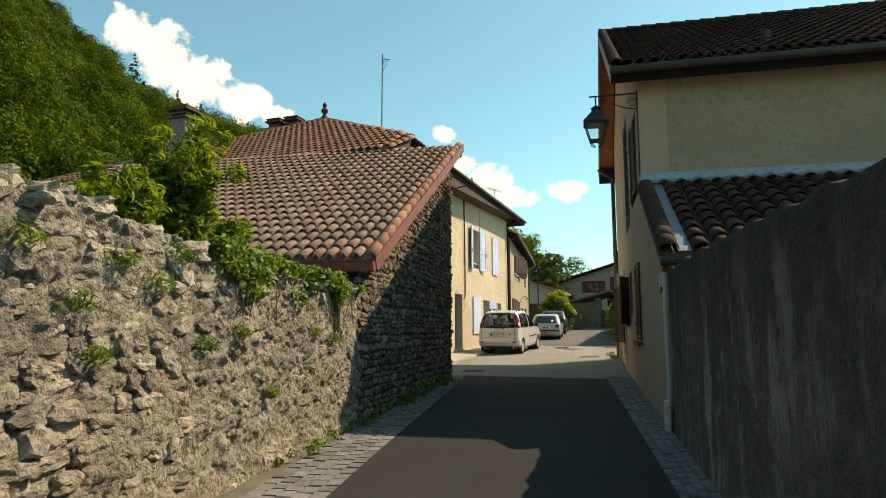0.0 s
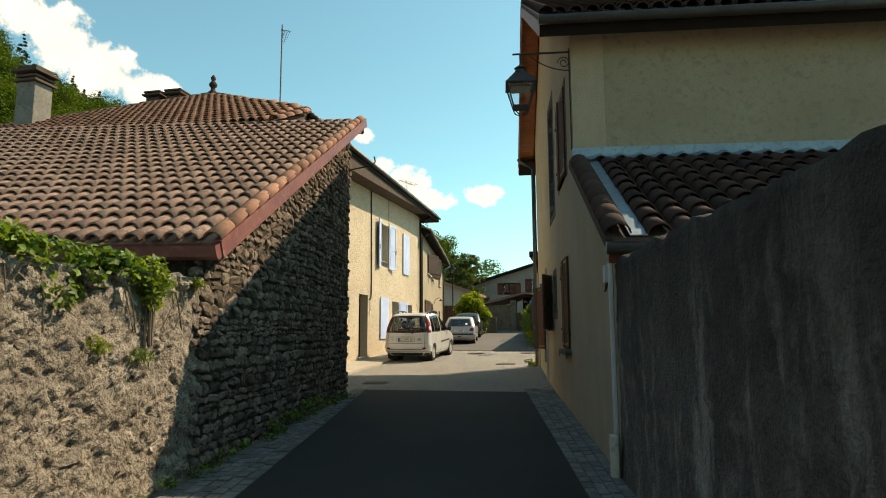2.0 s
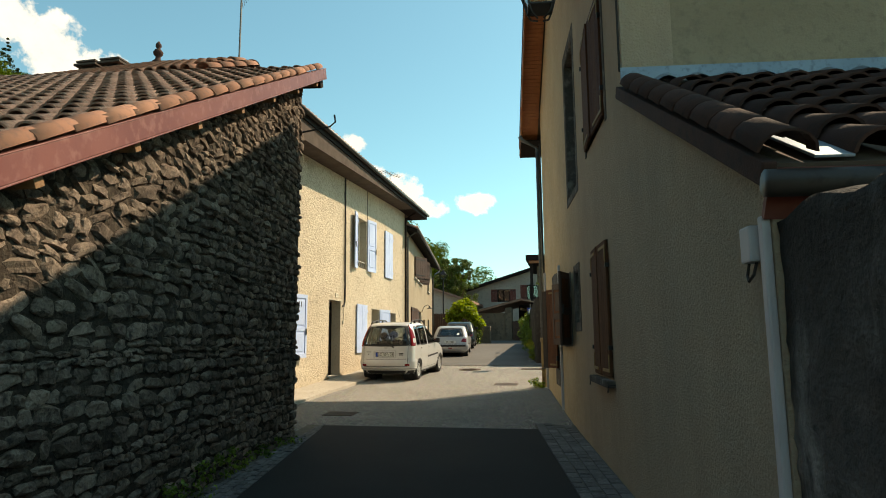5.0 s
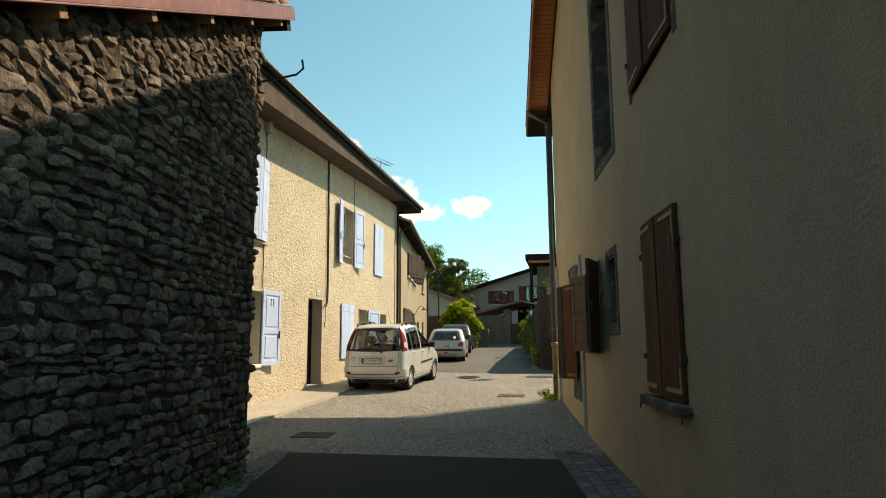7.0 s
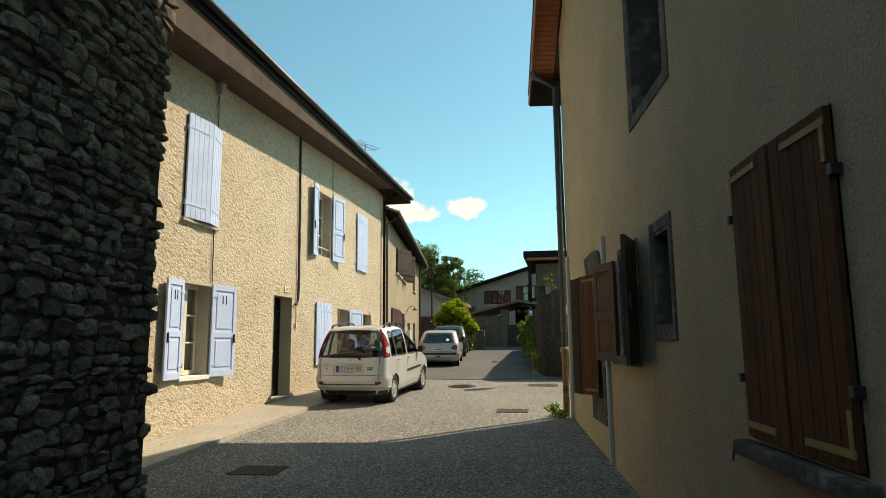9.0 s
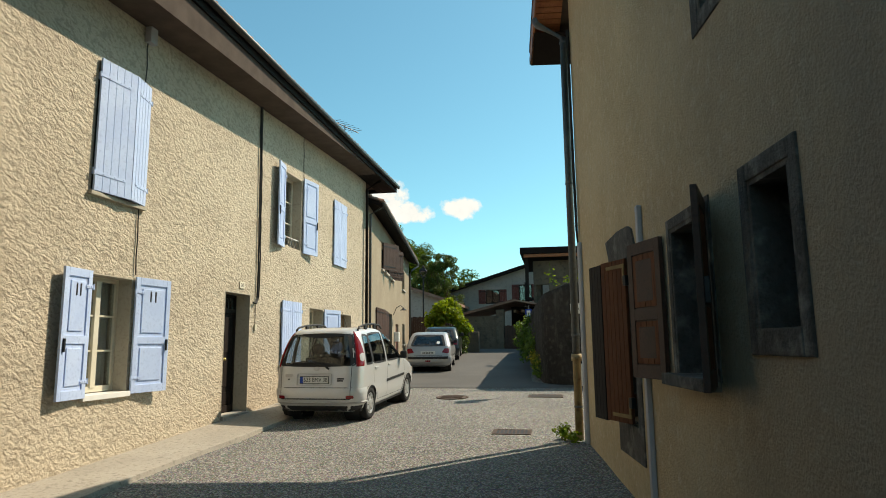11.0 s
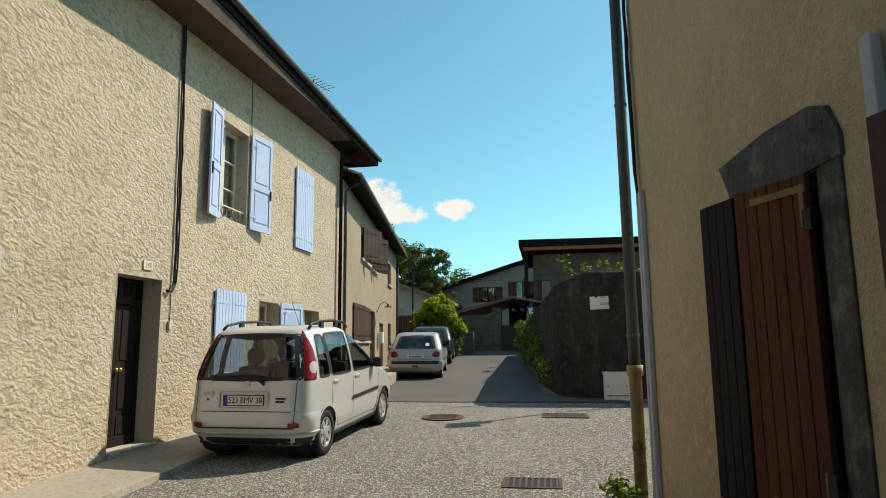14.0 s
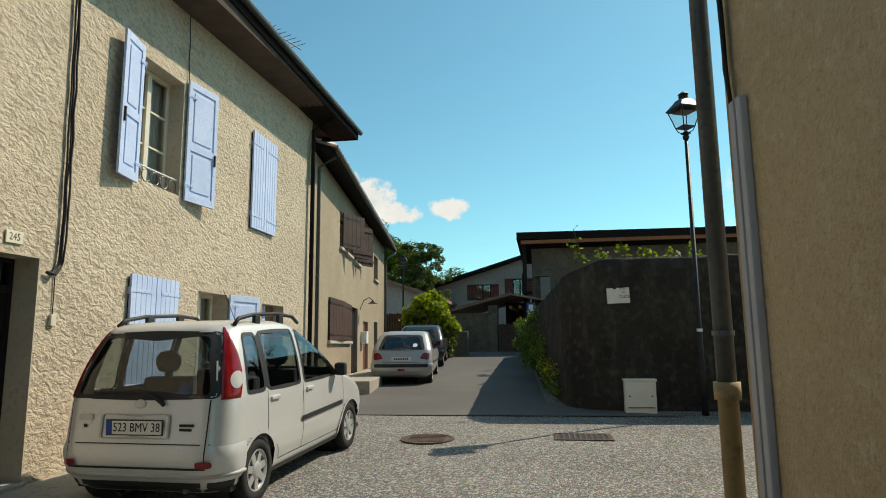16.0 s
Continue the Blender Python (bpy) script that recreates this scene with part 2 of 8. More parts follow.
# greyer, darker version of the house render, toned for the shaded south walls
M_SOUTH_SHADE = surf("shade_toned_south_render", (0.265, 0.215, 0.145), (0.325, 0.268, 0.185), (0.225, 0.185, 0.132), scale=0.7, fine=9, rough=0.96, bump=0.5, bscale=45, bdist=0.012, streak=0.22, streak_col=(0.36, 0.315, 0.25), pit_shade=0.25, pit_shade_scale=24, pit_shade_col=(0.17, 0.14, 0.10))


def stain_and_shade(m, axis, lo, hi, col, amount, wander=0.5, squash=(1, 1, 1), scale=1.4):
    """Staining, or shade put into the colour, that spreads over a surface between two places along an axis, with a
    ragged, blotchy border.
    """
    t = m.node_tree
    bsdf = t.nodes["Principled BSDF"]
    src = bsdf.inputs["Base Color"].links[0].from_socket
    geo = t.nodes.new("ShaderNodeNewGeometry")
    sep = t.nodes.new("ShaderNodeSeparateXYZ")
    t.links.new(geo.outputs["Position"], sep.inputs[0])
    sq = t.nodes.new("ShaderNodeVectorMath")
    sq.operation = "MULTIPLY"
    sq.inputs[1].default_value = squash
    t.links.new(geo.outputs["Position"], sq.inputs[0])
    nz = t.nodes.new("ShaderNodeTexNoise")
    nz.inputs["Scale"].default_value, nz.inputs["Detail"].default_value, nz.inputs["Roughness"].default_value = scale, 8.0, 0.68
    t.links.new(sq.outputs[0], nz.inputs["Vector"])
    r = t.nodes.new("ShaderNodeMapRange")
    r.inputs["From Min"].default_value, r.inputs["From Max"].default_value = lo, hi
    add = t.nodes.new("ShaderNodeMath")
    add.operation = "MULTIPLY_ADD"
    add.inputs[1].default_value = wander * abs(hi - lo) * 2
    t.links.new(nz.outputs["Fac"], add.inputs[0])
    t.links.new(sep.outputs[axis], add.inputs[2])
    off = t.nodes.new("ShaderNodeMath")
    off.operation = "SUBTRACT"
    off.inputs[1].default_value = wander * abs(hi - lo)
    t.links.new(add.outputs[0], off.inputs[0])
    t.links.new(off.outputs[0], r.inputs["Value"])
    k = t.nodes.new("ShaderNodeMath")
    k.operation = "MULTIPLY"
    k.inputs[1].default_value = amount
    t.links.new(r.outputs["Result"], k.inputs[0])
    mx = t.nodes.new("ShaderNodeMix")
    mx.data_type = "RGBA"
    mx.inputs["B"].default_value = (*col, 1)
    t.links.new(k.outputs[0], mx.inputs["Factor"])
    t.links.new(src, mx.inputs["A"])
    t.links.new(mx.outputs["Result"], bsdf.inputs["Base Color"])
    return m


M_DARKWALL = surf("dark_mossy_render", (0.072, 0.066, 0.062), (0.122, 0.113, 0.105), (0.18, 0.168, 0.154), scale=1.3, fine=7, rough=0.97, bump=1.0, bscale=30, bdist=0.035, streak=0.85, streak_col=(0.48, 0.46, 0.43), pit_shade=0.75, pit_shade_scale=14, pit_shade_col=(0.025, 0.023, 0.022))
# ochre wall coloured greyer southwards for the weaker bounced light; black lichen running down from the crest of the
# boundary wall
stain_and_shade(M_OCHRE, "Y", 19.0, 15.0, (0.262, 0.212, 0.172), 0.80, 0.35, (1, 1, 0.6), 0.9)
stain_and_shade(M_OCHRE, "Z", -3.0, 9.0, (0.56, 0.43, 0.285), 0.32, 1.3, (1, 1, 0.35), 2.3)
stain_and_shade(M_DARKWALL, "Z", 0.9, 2.15, (0.028, 0.026, 0.024), 0.9, 0.7, (1, 1, 0.3), 2.4)
M_MORTAR = surf("gritty_lime_mortar", (0.262, 0.224, 0.178), (0.40, 0.352, 0.288), (0.105, 0.088, 0.07), scale=1.6, fine=12, rough=0.97, bump=1.0, bscale=70, bdist=0.03, relief=1.0, relief_scale=24, relief_dist=0.05, pit_shade=0.85, pit_shade_scale=30, pit_shade_col=(0.035, 0.03, 0.022), streak=0.5, streak_col=(0.40, 0.355, 0.29))
M_STONE = surf("rubble_stone", (0.225, 0.19, 0.152), (0.39, 0.34, 0.278), (0.125, 0.105, 0.085), scale=5.0, fine=15, rough=0.97, bump=1.0, bscale=70, bdist=0.022, relief=0.8, relief_scale=15, relief_dist=0.03, pit_shade=0.55, pit_shade_scale=32, pit_shade_col=(0.035, 0.03, 0.02), vary=0.38)
M_STONE_J = surf("rubble_stone_rest", (0.225, 0.19, 0.152), (0.39, 0.34, 0.278), (0.125, 0.105, 0.085), scale=5.0, fine=15, rough=0.97, bump=1.0, bscale=70, bdist=0.022, relief=0.8, relief_scale=15, relief_dist=0.03, pit_shade=0.55, pit_shade_scale=32, pit_shade_col=(0.035, 0.03, 0.02), island=0.38)
M_CORNER = surf("dark_cement", (0.030, 0.027, 0.024), (0.052, 0.047, 0.041), (0.085, 0.078, 0.07), scale=1.1, fine=8, rough=0.97, bump=1.0, bscale=26, bdist=0.03, streak=0.55, streak_col=(0.14, 0.13, 0.115), pit_shade=0.6, pit_shade_scale=16, pit_shade_col=(0.018, 0.016, 0.015), spec=0.15)
# near-black so the gaps between the barn stones read as deep shade
M_JOINT = surf("joint_shade_tone", (0.035, 0.028, 0.023), (0.07, 0.056, 0.044), (0.11, 0.09, 0.07), scale=3, fine=16, rough=0.98, bump=1.0, bscale=40, bdist=0.03, spec=0.1)
M_FIELD = surf("split_field_stone", (0.104, 0.079, 0.065), (0.218, 0.168, 0.130), (0.043, 0.035, 0.031), scale=4.5, fine=14, rough=0.97, bump=1.0, bscale=50, bdist=0.018, pit_shade=0.55, pit_shade_scale=32, pit_shade_col=(0.025, 0.02, 0.017), speck=0.2, speck_scale=40, speck_col=(0.40, 0.34, 0.27), spec=0.15, vary=0.42)
M_FIELD_J = surf("split_field_stone_rest", (0.104, 0.079, 0.065), (0.218, 0.168, 0.130), (0.043, 0.035, 0.031), scale=4.5, fine=14, rough=0.97, bump=1.0, bscale=50, bdist=0.018, pit_shade=0.55, pit_shade_scale=32, pit_shade_col=(0.025, 0.02, 0.017), speck=0.2, speck_scale=40, speck_col=(0.40, 0.34, 0.27), spec=0.15, island=0.42)
M_TILE = surf("weathered_canal_tile", (0.275, 0.155, 0.115), (0.365, 0.222, 0.168), (0.16, 0.105, 0.085), scale=1.8, fine=11, rough=0.95, bump=0.8, bscale=60, bdist=0.012, vary=0.18, pit_shade=0.5, pit_shade_scale=34, pit_shade_col=(0.07, 0.055, 0.045), speck=0.25, speck_scale=45, speck_col=(0.42, 0.38, 0.32))
M_TILE_J = surf("weathered_canal_tile_rest", (0.275, 0.155, 0.115), (0.365, 0.222, 0.168), (0.16, 0.105, 0.085), scale=1.8, fine=11, rough=0.95, bump=0.8, bscale=60, bdist=0.012, island=0.18, pit_shade=0.5, pit_shade_scale=34, pit_shade_col=(0.07, 0.055, 0.045), speck=0.25, speck_scale=45, speck_col=(0.42, 0.38, 0.32))
M_TILE_RED = surf("clean_red_canal_tile", (0.33, 0.15, 0.095), (0.40, 0.195, 0.125), (0.24, 0.13, 0.095), scale=1.2, fine=12, rough=0.85, bump=0.3, bscale=60, island=0.2)
M_TILE_RED_O = surf("clean_red_canal_tile_single", (0.33, 0.15, 0.095), (0.40, 0.195, 0.125), (0.24, 0.13, 0.095), scale=1.2, fine=12, rough=0.85, bump=0.3, bscale=60, vary=0.2)
M_TILE_DK = surf("dark_brown_canal_tile", (0.040, 0.021, 0.018), (0.068, 0.034, 0.027), (0.03, 0.021, 0.019), scale=1.5, fine=14, rough=0.9, bump=0.4, bscale=60, spec=0.25, vary=0.2)
M_TILE_DK_J = surf("dark_brown_canal_tile_rest", (0.040, 0.021, 0.018), (0.068, 0.034, 0.027), (0.03, 0.021, 0.019), scale=1.5, fine=14, rough=0.9, bump=0.4, bscale=60, spec=0.25, island=0.2)
M_UNDER = surf("roof_underlay", (0.07, 0.05, 0.04), (0.10, 0.075, 0.06), scale=3, rough=0.95, bump=0.2)
M_REDMETAL = surf("brown_red_sheet_metal", (0.155, 0.048, 0.045), (0.20, 0.068, 0.06), (0.25, 0.11, 0.10), scale=2.0, fine=9, rough=0.5, bump=0.1, bscale=12, spec=0.5)
M_EAVE = surf("dark_brown_boarding", (0.011, 0.008, 0.007), (0.016, 0.011, 0.010), (0.009, 0.007, 0.006), scale=3, fine=40, rough=0.8, bump=0.3, bscale=50, stretch=(1, 0.15, 1), spec=0.15)
M_SOFFIT = surf("varnished_orange_boarding", (0.30, 0.10, 0.035), (0.38, 0.135, 0.05), (0.23, 0.075, 0.03), scale=4, fine=30, rough=0.55, bump=0.2, bscale=50, spec=0.4)
M_WOOD = surf("brown_stained_wood", (0.075, 0.029, 0.016), (0.108, 0.044, 0.022), (0.045, 0.020, 0.012), scale=4, fine=60, rough=0.8, bump=0.4, bscale=70, stretch=(1, 1, 0.12), vary=0.15, spec=0.12)
M_WOOD_RED = surf("red_brown_stained_boards", (0.135, 0.048, 0.022), (0.185, 0.068, 0.030), (0.085, 0.033, 0.018), scale=4, fine=60, rough=0.75, bump=0.4, bscale=70, stretch=(1, 1, 0.12), vary=0.15, spec=0.15)
M_WOOD_DK = surf("dark_stained_wood", (0.017, 0.013, 0.012), (0.026, 0.020, 0.018), (0.012, 0.010, 0.009), scale=4, fine=60, rough=0.65, bump=0.3, bscale=70, stretch=(1, 1, 0.12), spec=0.12)
M_SHUT2 = surf("dark_brown_paint", (0.060, 0.031, 0.023), (0.085, 0.045, 0.033), (0.046, 0.025, 0.020), scale=3, fine=30, rough=0.6, bump=0.2, bscale=60)
M_DOOR_RED = surf("dark_red_paint", (0.16, 0.045, 0.035), (0.20, 0.06, 0.045), scale=3, rough=0.55, bump=0.15)
M_BEAM = surf("weathered_beam", (0.22, 0.12, 0.06), (0.30, 0.18, 0.10), (0.14, 0.08, 0.045), scale=4, fine=40, rough=0.85, bump=0.4, bscale=60)
M_BLUE = surf("lavender_blue_paint", (0.44, 0.55, 0.80), (0.52, 0.63, 0.86), (0.39, 0.49, 0.72), scale=2.5, fine=25, rough=0.55, bump=0.12, bscale=60, spec=0.4, streak=0.1, streak_col=(0.34, 0.40, 0.54))
M_CREAM = surf("cream_window_paint", (0.62, 0.57, 0.45), (0.70, 0.65, 0.53), scale=3, rough=0.5, bump=0.05, spec=0.4)
M_REVEAL = surf("smooth_grey_reveal", (0.40, 0.36, 0.29), (0.46, 0.42, 0.34), (0.34, 0.30, 0.25), scale=2, fine=20, rough=0.9, bump=0.2)
M_GREYSTONE = surf("dark_grey_cement_surround", (0.070, 0.063, 0.056), (0.118, 0.107, 0.095), (0.24, 0.222, 0.198), scale=2.6, fine=6, rough=0.97, bump=0.9, bscale=36, bdist=0.02, pit_shade=0.4, pit_shade_scale=22, streak=0.35, streak_col=(0.30, 0.28, 0.25))
M_ZINC = surf("zinc_sheet", (0.155, 0.225, 0.285), (0.205, 0.285, 0.345), (0.12, 0.165, 0.205), scale=2, fine=18, rough=0.45, bump=0.15, bscale=10, metal=0.35, spec=0.5)
M_PIPE = surf("grey_painted_downpipe", (0.12, 0.125, 0.125), (0.155, 0.16, 0.155), (0.10, 0.10, 0.098), scale=3, fine=20, rough=0.5, bump=0.05, metal=0.4)
M_TRIMDARK = surf("dark_painted_gutter", (0.040, 0.038, 0.036), (0.058, 0.055, 0.05), (0.03, 0.028, 0.026), scale=3, fine=20, rough=0.45, bump=0.08, metal=0.2, spec=0.4)
M_PIPE_BEIGE = surf("rusty_ochre_cast_iron", (0.36, 0.26, 0.13), (0.43, 0.32, 0.17), (0.22, 0.13, 0.07), scale=3, fine=9, rough=0.6, bump=0.2)
M_IRON = surf("black_iron", (0.018, 0.018, 0.02), (0.03, 0.03, 0.032), scale=5, rough=0.5, bump=0.1, metal=0.3, spec=0.4)
M_CABLE = surf("black_rubber_cable", (0.022, 0.021, 0.02), (0.035, 0.033, 0.03), scale=6, rough=0.6, bump=0.1)
M_PVC = surf("grey_plastic_conduit", (0.42, 0.41, 0.43), (0.48, 0.47, 0.48), scale=3, rough=0.5, bump=0.05)
M_WHITE = surf("white_enamel", (0.74, 0.73, 0.69), (0.80, 0.79, 0.75), scale=4, rough=0.45, bump=0.03)
M_BLACKINK = surf("black_paint", (0.015, 0.015, 0.015), (0.02, 0.02, 0.02), scale=4, rough=0.6, bump=0.0)
M_CURTAIN = surf("pale_net_curtain", (0.55, 0.56, 0.55), (0.66, 0.66, 0.64), scale=6, rough=0.9, bump=0.2, bscale=60, stretch=(1, 1, 0.05))
# dark colour stands in for the missing light inside the rooms
M_DARKROOM = surf("unlit_room_tone", (0.06, 0.055, 0.05), (0.08, 0.075, 0.07), scale=2, rough=0.9, bump=0.1)
M_PLASTER_W = surf("dusty_white_render", (0.42, 0.39, 0.35), (0.49, 0.46, 0.41), (0.33, 0.305, 0.27), scale=0.6, fine=6, rough=0.95, bump=0.3, bscale=20, streak=0.2, streak_col=(0.35, 0.32, 0.28))
M_BARNWALL = surf("dull_rubble_wall", (0.12, 0.095, 0.07), (0.175, 0.14, 0.102), (0.085, 0.07, 0.056), scale=1.2, fine=5, rough=0.95, bump=0.8, bscale=9, bdist=0.04)
# near-black green puts the shade between the crowns into the hill's colour
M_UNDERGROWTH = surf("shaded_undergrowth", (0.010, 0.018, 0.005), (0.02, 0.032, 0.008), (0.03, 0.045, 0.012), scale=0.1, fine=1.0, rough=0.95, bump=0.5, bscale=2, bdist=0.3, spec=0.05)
M_PAVER = surf("grey_paving_stone", (0.095, 0.095, 0.097), (0.14, 0.139, 0.138), (0.20, 0.197, 0.192), scale=4, fine=25, rough=0.85, bump=0.6, bscale=70, vary=0.28)
M_BARK = surf("bark", (0.10, 0.075, 0.055), (0.15, 0.115, 0.085), (0.07, 0.055, 0.04), scale=8, fine=40, rough=0.95, bump=0.6, bscale=50)
M_GLASS = glass_mat("window_glass", (0.80, 0.84, 0.84), 0.03)
M_CARGLASS = glass_mat("tinted_car_glass", (0.50, 0.56, 0.56), 0.02)
M_LEAF = leaf_mat("fresh_shrub_leaf", (0.075, 0.135, 0.012), (0.165, 0.23, 0.026), 0.5)
M_IVY = leaf_mat("ivy_leaf", (0.065, 0.13, 0.018), (0.125, 0.20, 0.035), 0.55, 0.35)
M_FOREST = leaf_mat("forest_leaf", (0.018, 0.044, 0.004), (0.080, 0.125, 0.008), 0.45, 0.35, 0.09, 0.08)
M_CONIFER = leaf_mat("conifer_needle", (0.012, 0.032, 0.012), (0.022, 0.048, 0.018), 0.3, 0.15)
M_TREE = leaf_mat("street_tree_leaf", (0.05, 0.09, 0.024), (0.085, 0.13, 0.035), 0.35, 0.4)
M_LIME = leaf_mat("lime_green_vine_leaf", (0.13, 0.20, 0.013), (0.22, 0.29, 0.025), 0.4, 0.5)
M_YELLOW = leaf_mat("yellow_flower", (0.55, 0.42, 0.03), (0.60, 0.50, 0.06), 0.2, 0.4)


# ---- building tools ----
def finish(bm, smooth=False):
    bmesh.ops.recalc_face_normals(bm, faces=bm.faces)
    if smooth:
        for f in bm.faces:
            f.smooth = True
    return bm


def mesh_of(name, bm, material, smooth=False):
    finish(bm, smooth)
    me = bpy.data.meshes.new(name)
    bm.to_mesh(me)
    bm.free()
    me.materials.append(material)
    return me


def part(name, bm, material, parent=None, label="", smooth=False, m=None):
    """Links a bmesh as one mesh object, under a thing if one is given."""
    ob = new(name, mesh_of(name, bm, material, smooth))
    if parent is not None:
        ob.parent = parent
    if m is not None:
        ob.matrix_basis = m
    if label:
        tagged(ob, label)
    return ob


def empty(name, m=None, label="", category="", group="", kind=""):
    ob = new(name)
    if m is not None:
        ob.matrix_basis = m
    return tagged(ob, label, category, group, kind)


def raw(name, verts, faces, material, parent=None, label="", kind="", smooth=False):
    """A mesh from computed arrays."""
    me = bpy.data.meshes.new(name)
    me.from_pydata(verts, [], faces)
    me.materials.append(material)
    if smooth:
        me.polygons.foreach_set("use_smooth", [True] * len(me.polygons))
    me.update()
    ob = new(name, me)
    if parent is not None:
        ob.parent = parent
    return tagged(ob, label, kind=kind)


def box(bm, x0, x1, y0, y1, z0, z1, bevel=0.0, m=None):
    """Adds a box to bm, with bevelled edges if asked."""
    made = bmesh.ops.create_cube(bm, size=1.0)["verts"]
    mm = Matrix.Translation(((x0 + x1) / 2, (y0 + y1) / 2, (z0 + z1) / 2)) @ Matrix.Diagonal((abs(x1 - x0), abs(y1 - y0), abs(z1 - z0), 1))
    bmesh.ops.transform(bm, matrix=mm, verts=made)
    if bevel:
        edges = list({e for v in made for e in v.link_edges})
        res = bmesh.ops.bevel(bm, geom=edges, offset=bevel, segments=2, affect="EDGES", profile=0.6)
        made = list({v for f in res["faces"] for v in f.verts} | {v for v in made if v.is_valid})
    if m is not None:
        bmesh.ops.transform(bm, matrix=m, verts=made)
    return bm


def boxes(*specs, bevel=0.0):
    bm = bmesh.new()
    for s in specs:
        box(bm, *s, bevel=bevel)
    return bm


def tube(points, radius, sides=8, cap=True, bm=None):
    """A round bar along points; radius may be a list."""
    bm = bm or bmesh.new()
    pts = [Vector(p) for p in points]
    rings = []
    for i, p in enumerate(pts):
        d = (pts[min(i + 1, len(pts) - 1)] - pts[max(i - 1, 0)]).normalized()
        a = d.orthogonal().normalized() if abs(d.z) > 0.9 else d.cross(Vector((0, 0, 1))).normalized()
        b = d.cross(a)
        r = radius[i] if isinstance(radius, (list, tuple)) else radius
        rings.append([bm.verts.new(p + r * (math.cos(k * math.tau / sides) * a + math.sin(k * math.tau / sides) * b)) for k in range(sides)])
    for r0, r1 in zip(rings, rings[1:]):
        for k in range(sides):
            bm.faces.new((r0[k], r0[(k + 1) % sides], r1[(k + 1) % sides], r1[k]))
    if cap:
        bm.faces.new(rings[0][::-1])
        bm.faces.new(rings[-1])
    return bm


def lathe(profile, sides=20, bm=None, m=None):
    """A turned shape about z from (radius, z) pairs."""
    bm = bm or bmesh.new()
    rings = [[bm.verts.new((r * math.cos(k * math.tau / sides), r * math.sin(k * math.tau / sides), z)) for k in range(sides)] for r, z in profile]
    for r0, r1 in zip(rings, rings[1:]):
        for k in range(sides):
            bm.faces.new((r0[k], r0[(k + 1) % sides], r1[(k + 1) % sides], r1[k]))
    bm.faces.new(rings[0][::-1])
    bm.faces.new(rings[-1])
    if m is not None:
        bmesh.ops.transform(bm, matrix=m, verts=[v for r in rings for v in r])
    return bm


def prism(poly, y0, y1):
    """A plate: polygon in x, z pushed from y0 to y1."""
    bm = bmesh.new()
    a = [bm.verts.new((x, y0, z)) for x, z in poly]
    b = [bm.verts.new((x, y1, z)) for x, z in poly]
    bm.faces.new(a)
    bm.faces.new(b[::-1])
    for i in range(len(poly)):
        j = (i + 1) % len(poly)
        bm.faces.new((a[i], b[i], b[j], a[j]))
    return bm


def pierced(x0, x1, z0, z1, thick, holes, cuts=(), step=0.0):
    """A wall in its own frame (x along, y inwards, z up) with openings that go through it, cut off by planes (point, normal)."""
    xs = sorted({x0, x1, *[v for h in holes for v in h[:2]]})
    zs = sorted({z0, z1, *[v for h in holes for v in h[2:4]]})
    bm = bmesh.new()
    grid = {}

    def vert(i, j, k):
        if (i, j, k) not in grid:
            grid[i, j, k] = bm.verts.new((xs[i], thick * k, zs[j]))
        return grid[i, j, k]

    def solid(i, j):
        if not (0 <= i < len(xs) - 1 and 0 <= j < len(zs) - 1):
            return False
        cx, cz = (xs[i] + xs[i + 1]) / 2, (zs[j] + zs[j + 1]) / 2
        return not any(h[0] < cx < h[1] and h[2] < cz < h[3] for h in holes)

    for i in range(len(xs) - 1):
        for j in range(len(zs) - 1):
            if not solid(i, j):
                continue
            for k in (0, 1):
                bm.faces.new((vert(i, j, k), vert(i + 1, j, k), vert(i + 1, j + 1, k), vert(i, j + 1, k)))
            for di, dj, e in ((-1, 0, ((i, j), (i, j + 1))), (1, 0, ((i + 1, j), (i + 1, j + 1))), (0, -1, ((i, j), (i + 1, j))), (0, 1, ((i, j + 1), (i + 1, j + 1)))):
                if not solid(i + di, j + dj):
                    (a, b), (c, d) = e
                    bm.faces.new((vert(a, b, 0), vert(c, d, 0), vert(c, d, 1), vert(a, b, 1)))
    for co, no in cuts:
        res = bmesh.ops.bisect_plane(bm, geom=[*bm.verts, *bm.edges, *bm.faces], plane_co=co, plane_no=no, clear_outer=True)
        edges = [g for g in res["geom_cut"] if isinstance(g, bmesh.types.BMEdge)]
        bmesh.ops.edgenet_fill(bm, edges=edges)
    return bm


def basis(origin, xdir):
    """A frame whose x runs along xdir (level), y to the left of it and z up."""
    x = Vector((xdir[0], xdir[1], 0)).normalized()
    y = Vector((-x.y, x.x, 0))
    return Matrix(((x.x, y.x, 0, origin[0]), (x.y, y.y, 0, origin[1]), (0, 0, 1, origin[2]), (0, 0, 0, 1)))


GROUND = [(-60, -1.6), (0, -0.2), (7, -0.03), (16.5, 0.10), (20, 0.27), (23, 0.42), (24.3, 0.47), (27, 0.60), (30, 0.63), (35, 0.76), (42, 1.10), (48, 1.42), (60, 1.9), (120, 3.0), (5000, 3.0)]


def gz(y):
    """The height of the street at y."""
    for (a, za), (b, zb) in zip(GROUND, GROUND[1:]):
        if y <= b:
            return za + (zb - za) * max(0, (y - a)) / (b - a)
    return GROUND[-1][1]


# frames of the three street walls: x along the wall, y into it
FW = basis((-7.65, 0, 0), (0, 1))                    # cream house: x = world y
LD = Vector((-0.14, 1, 0)).normalized()
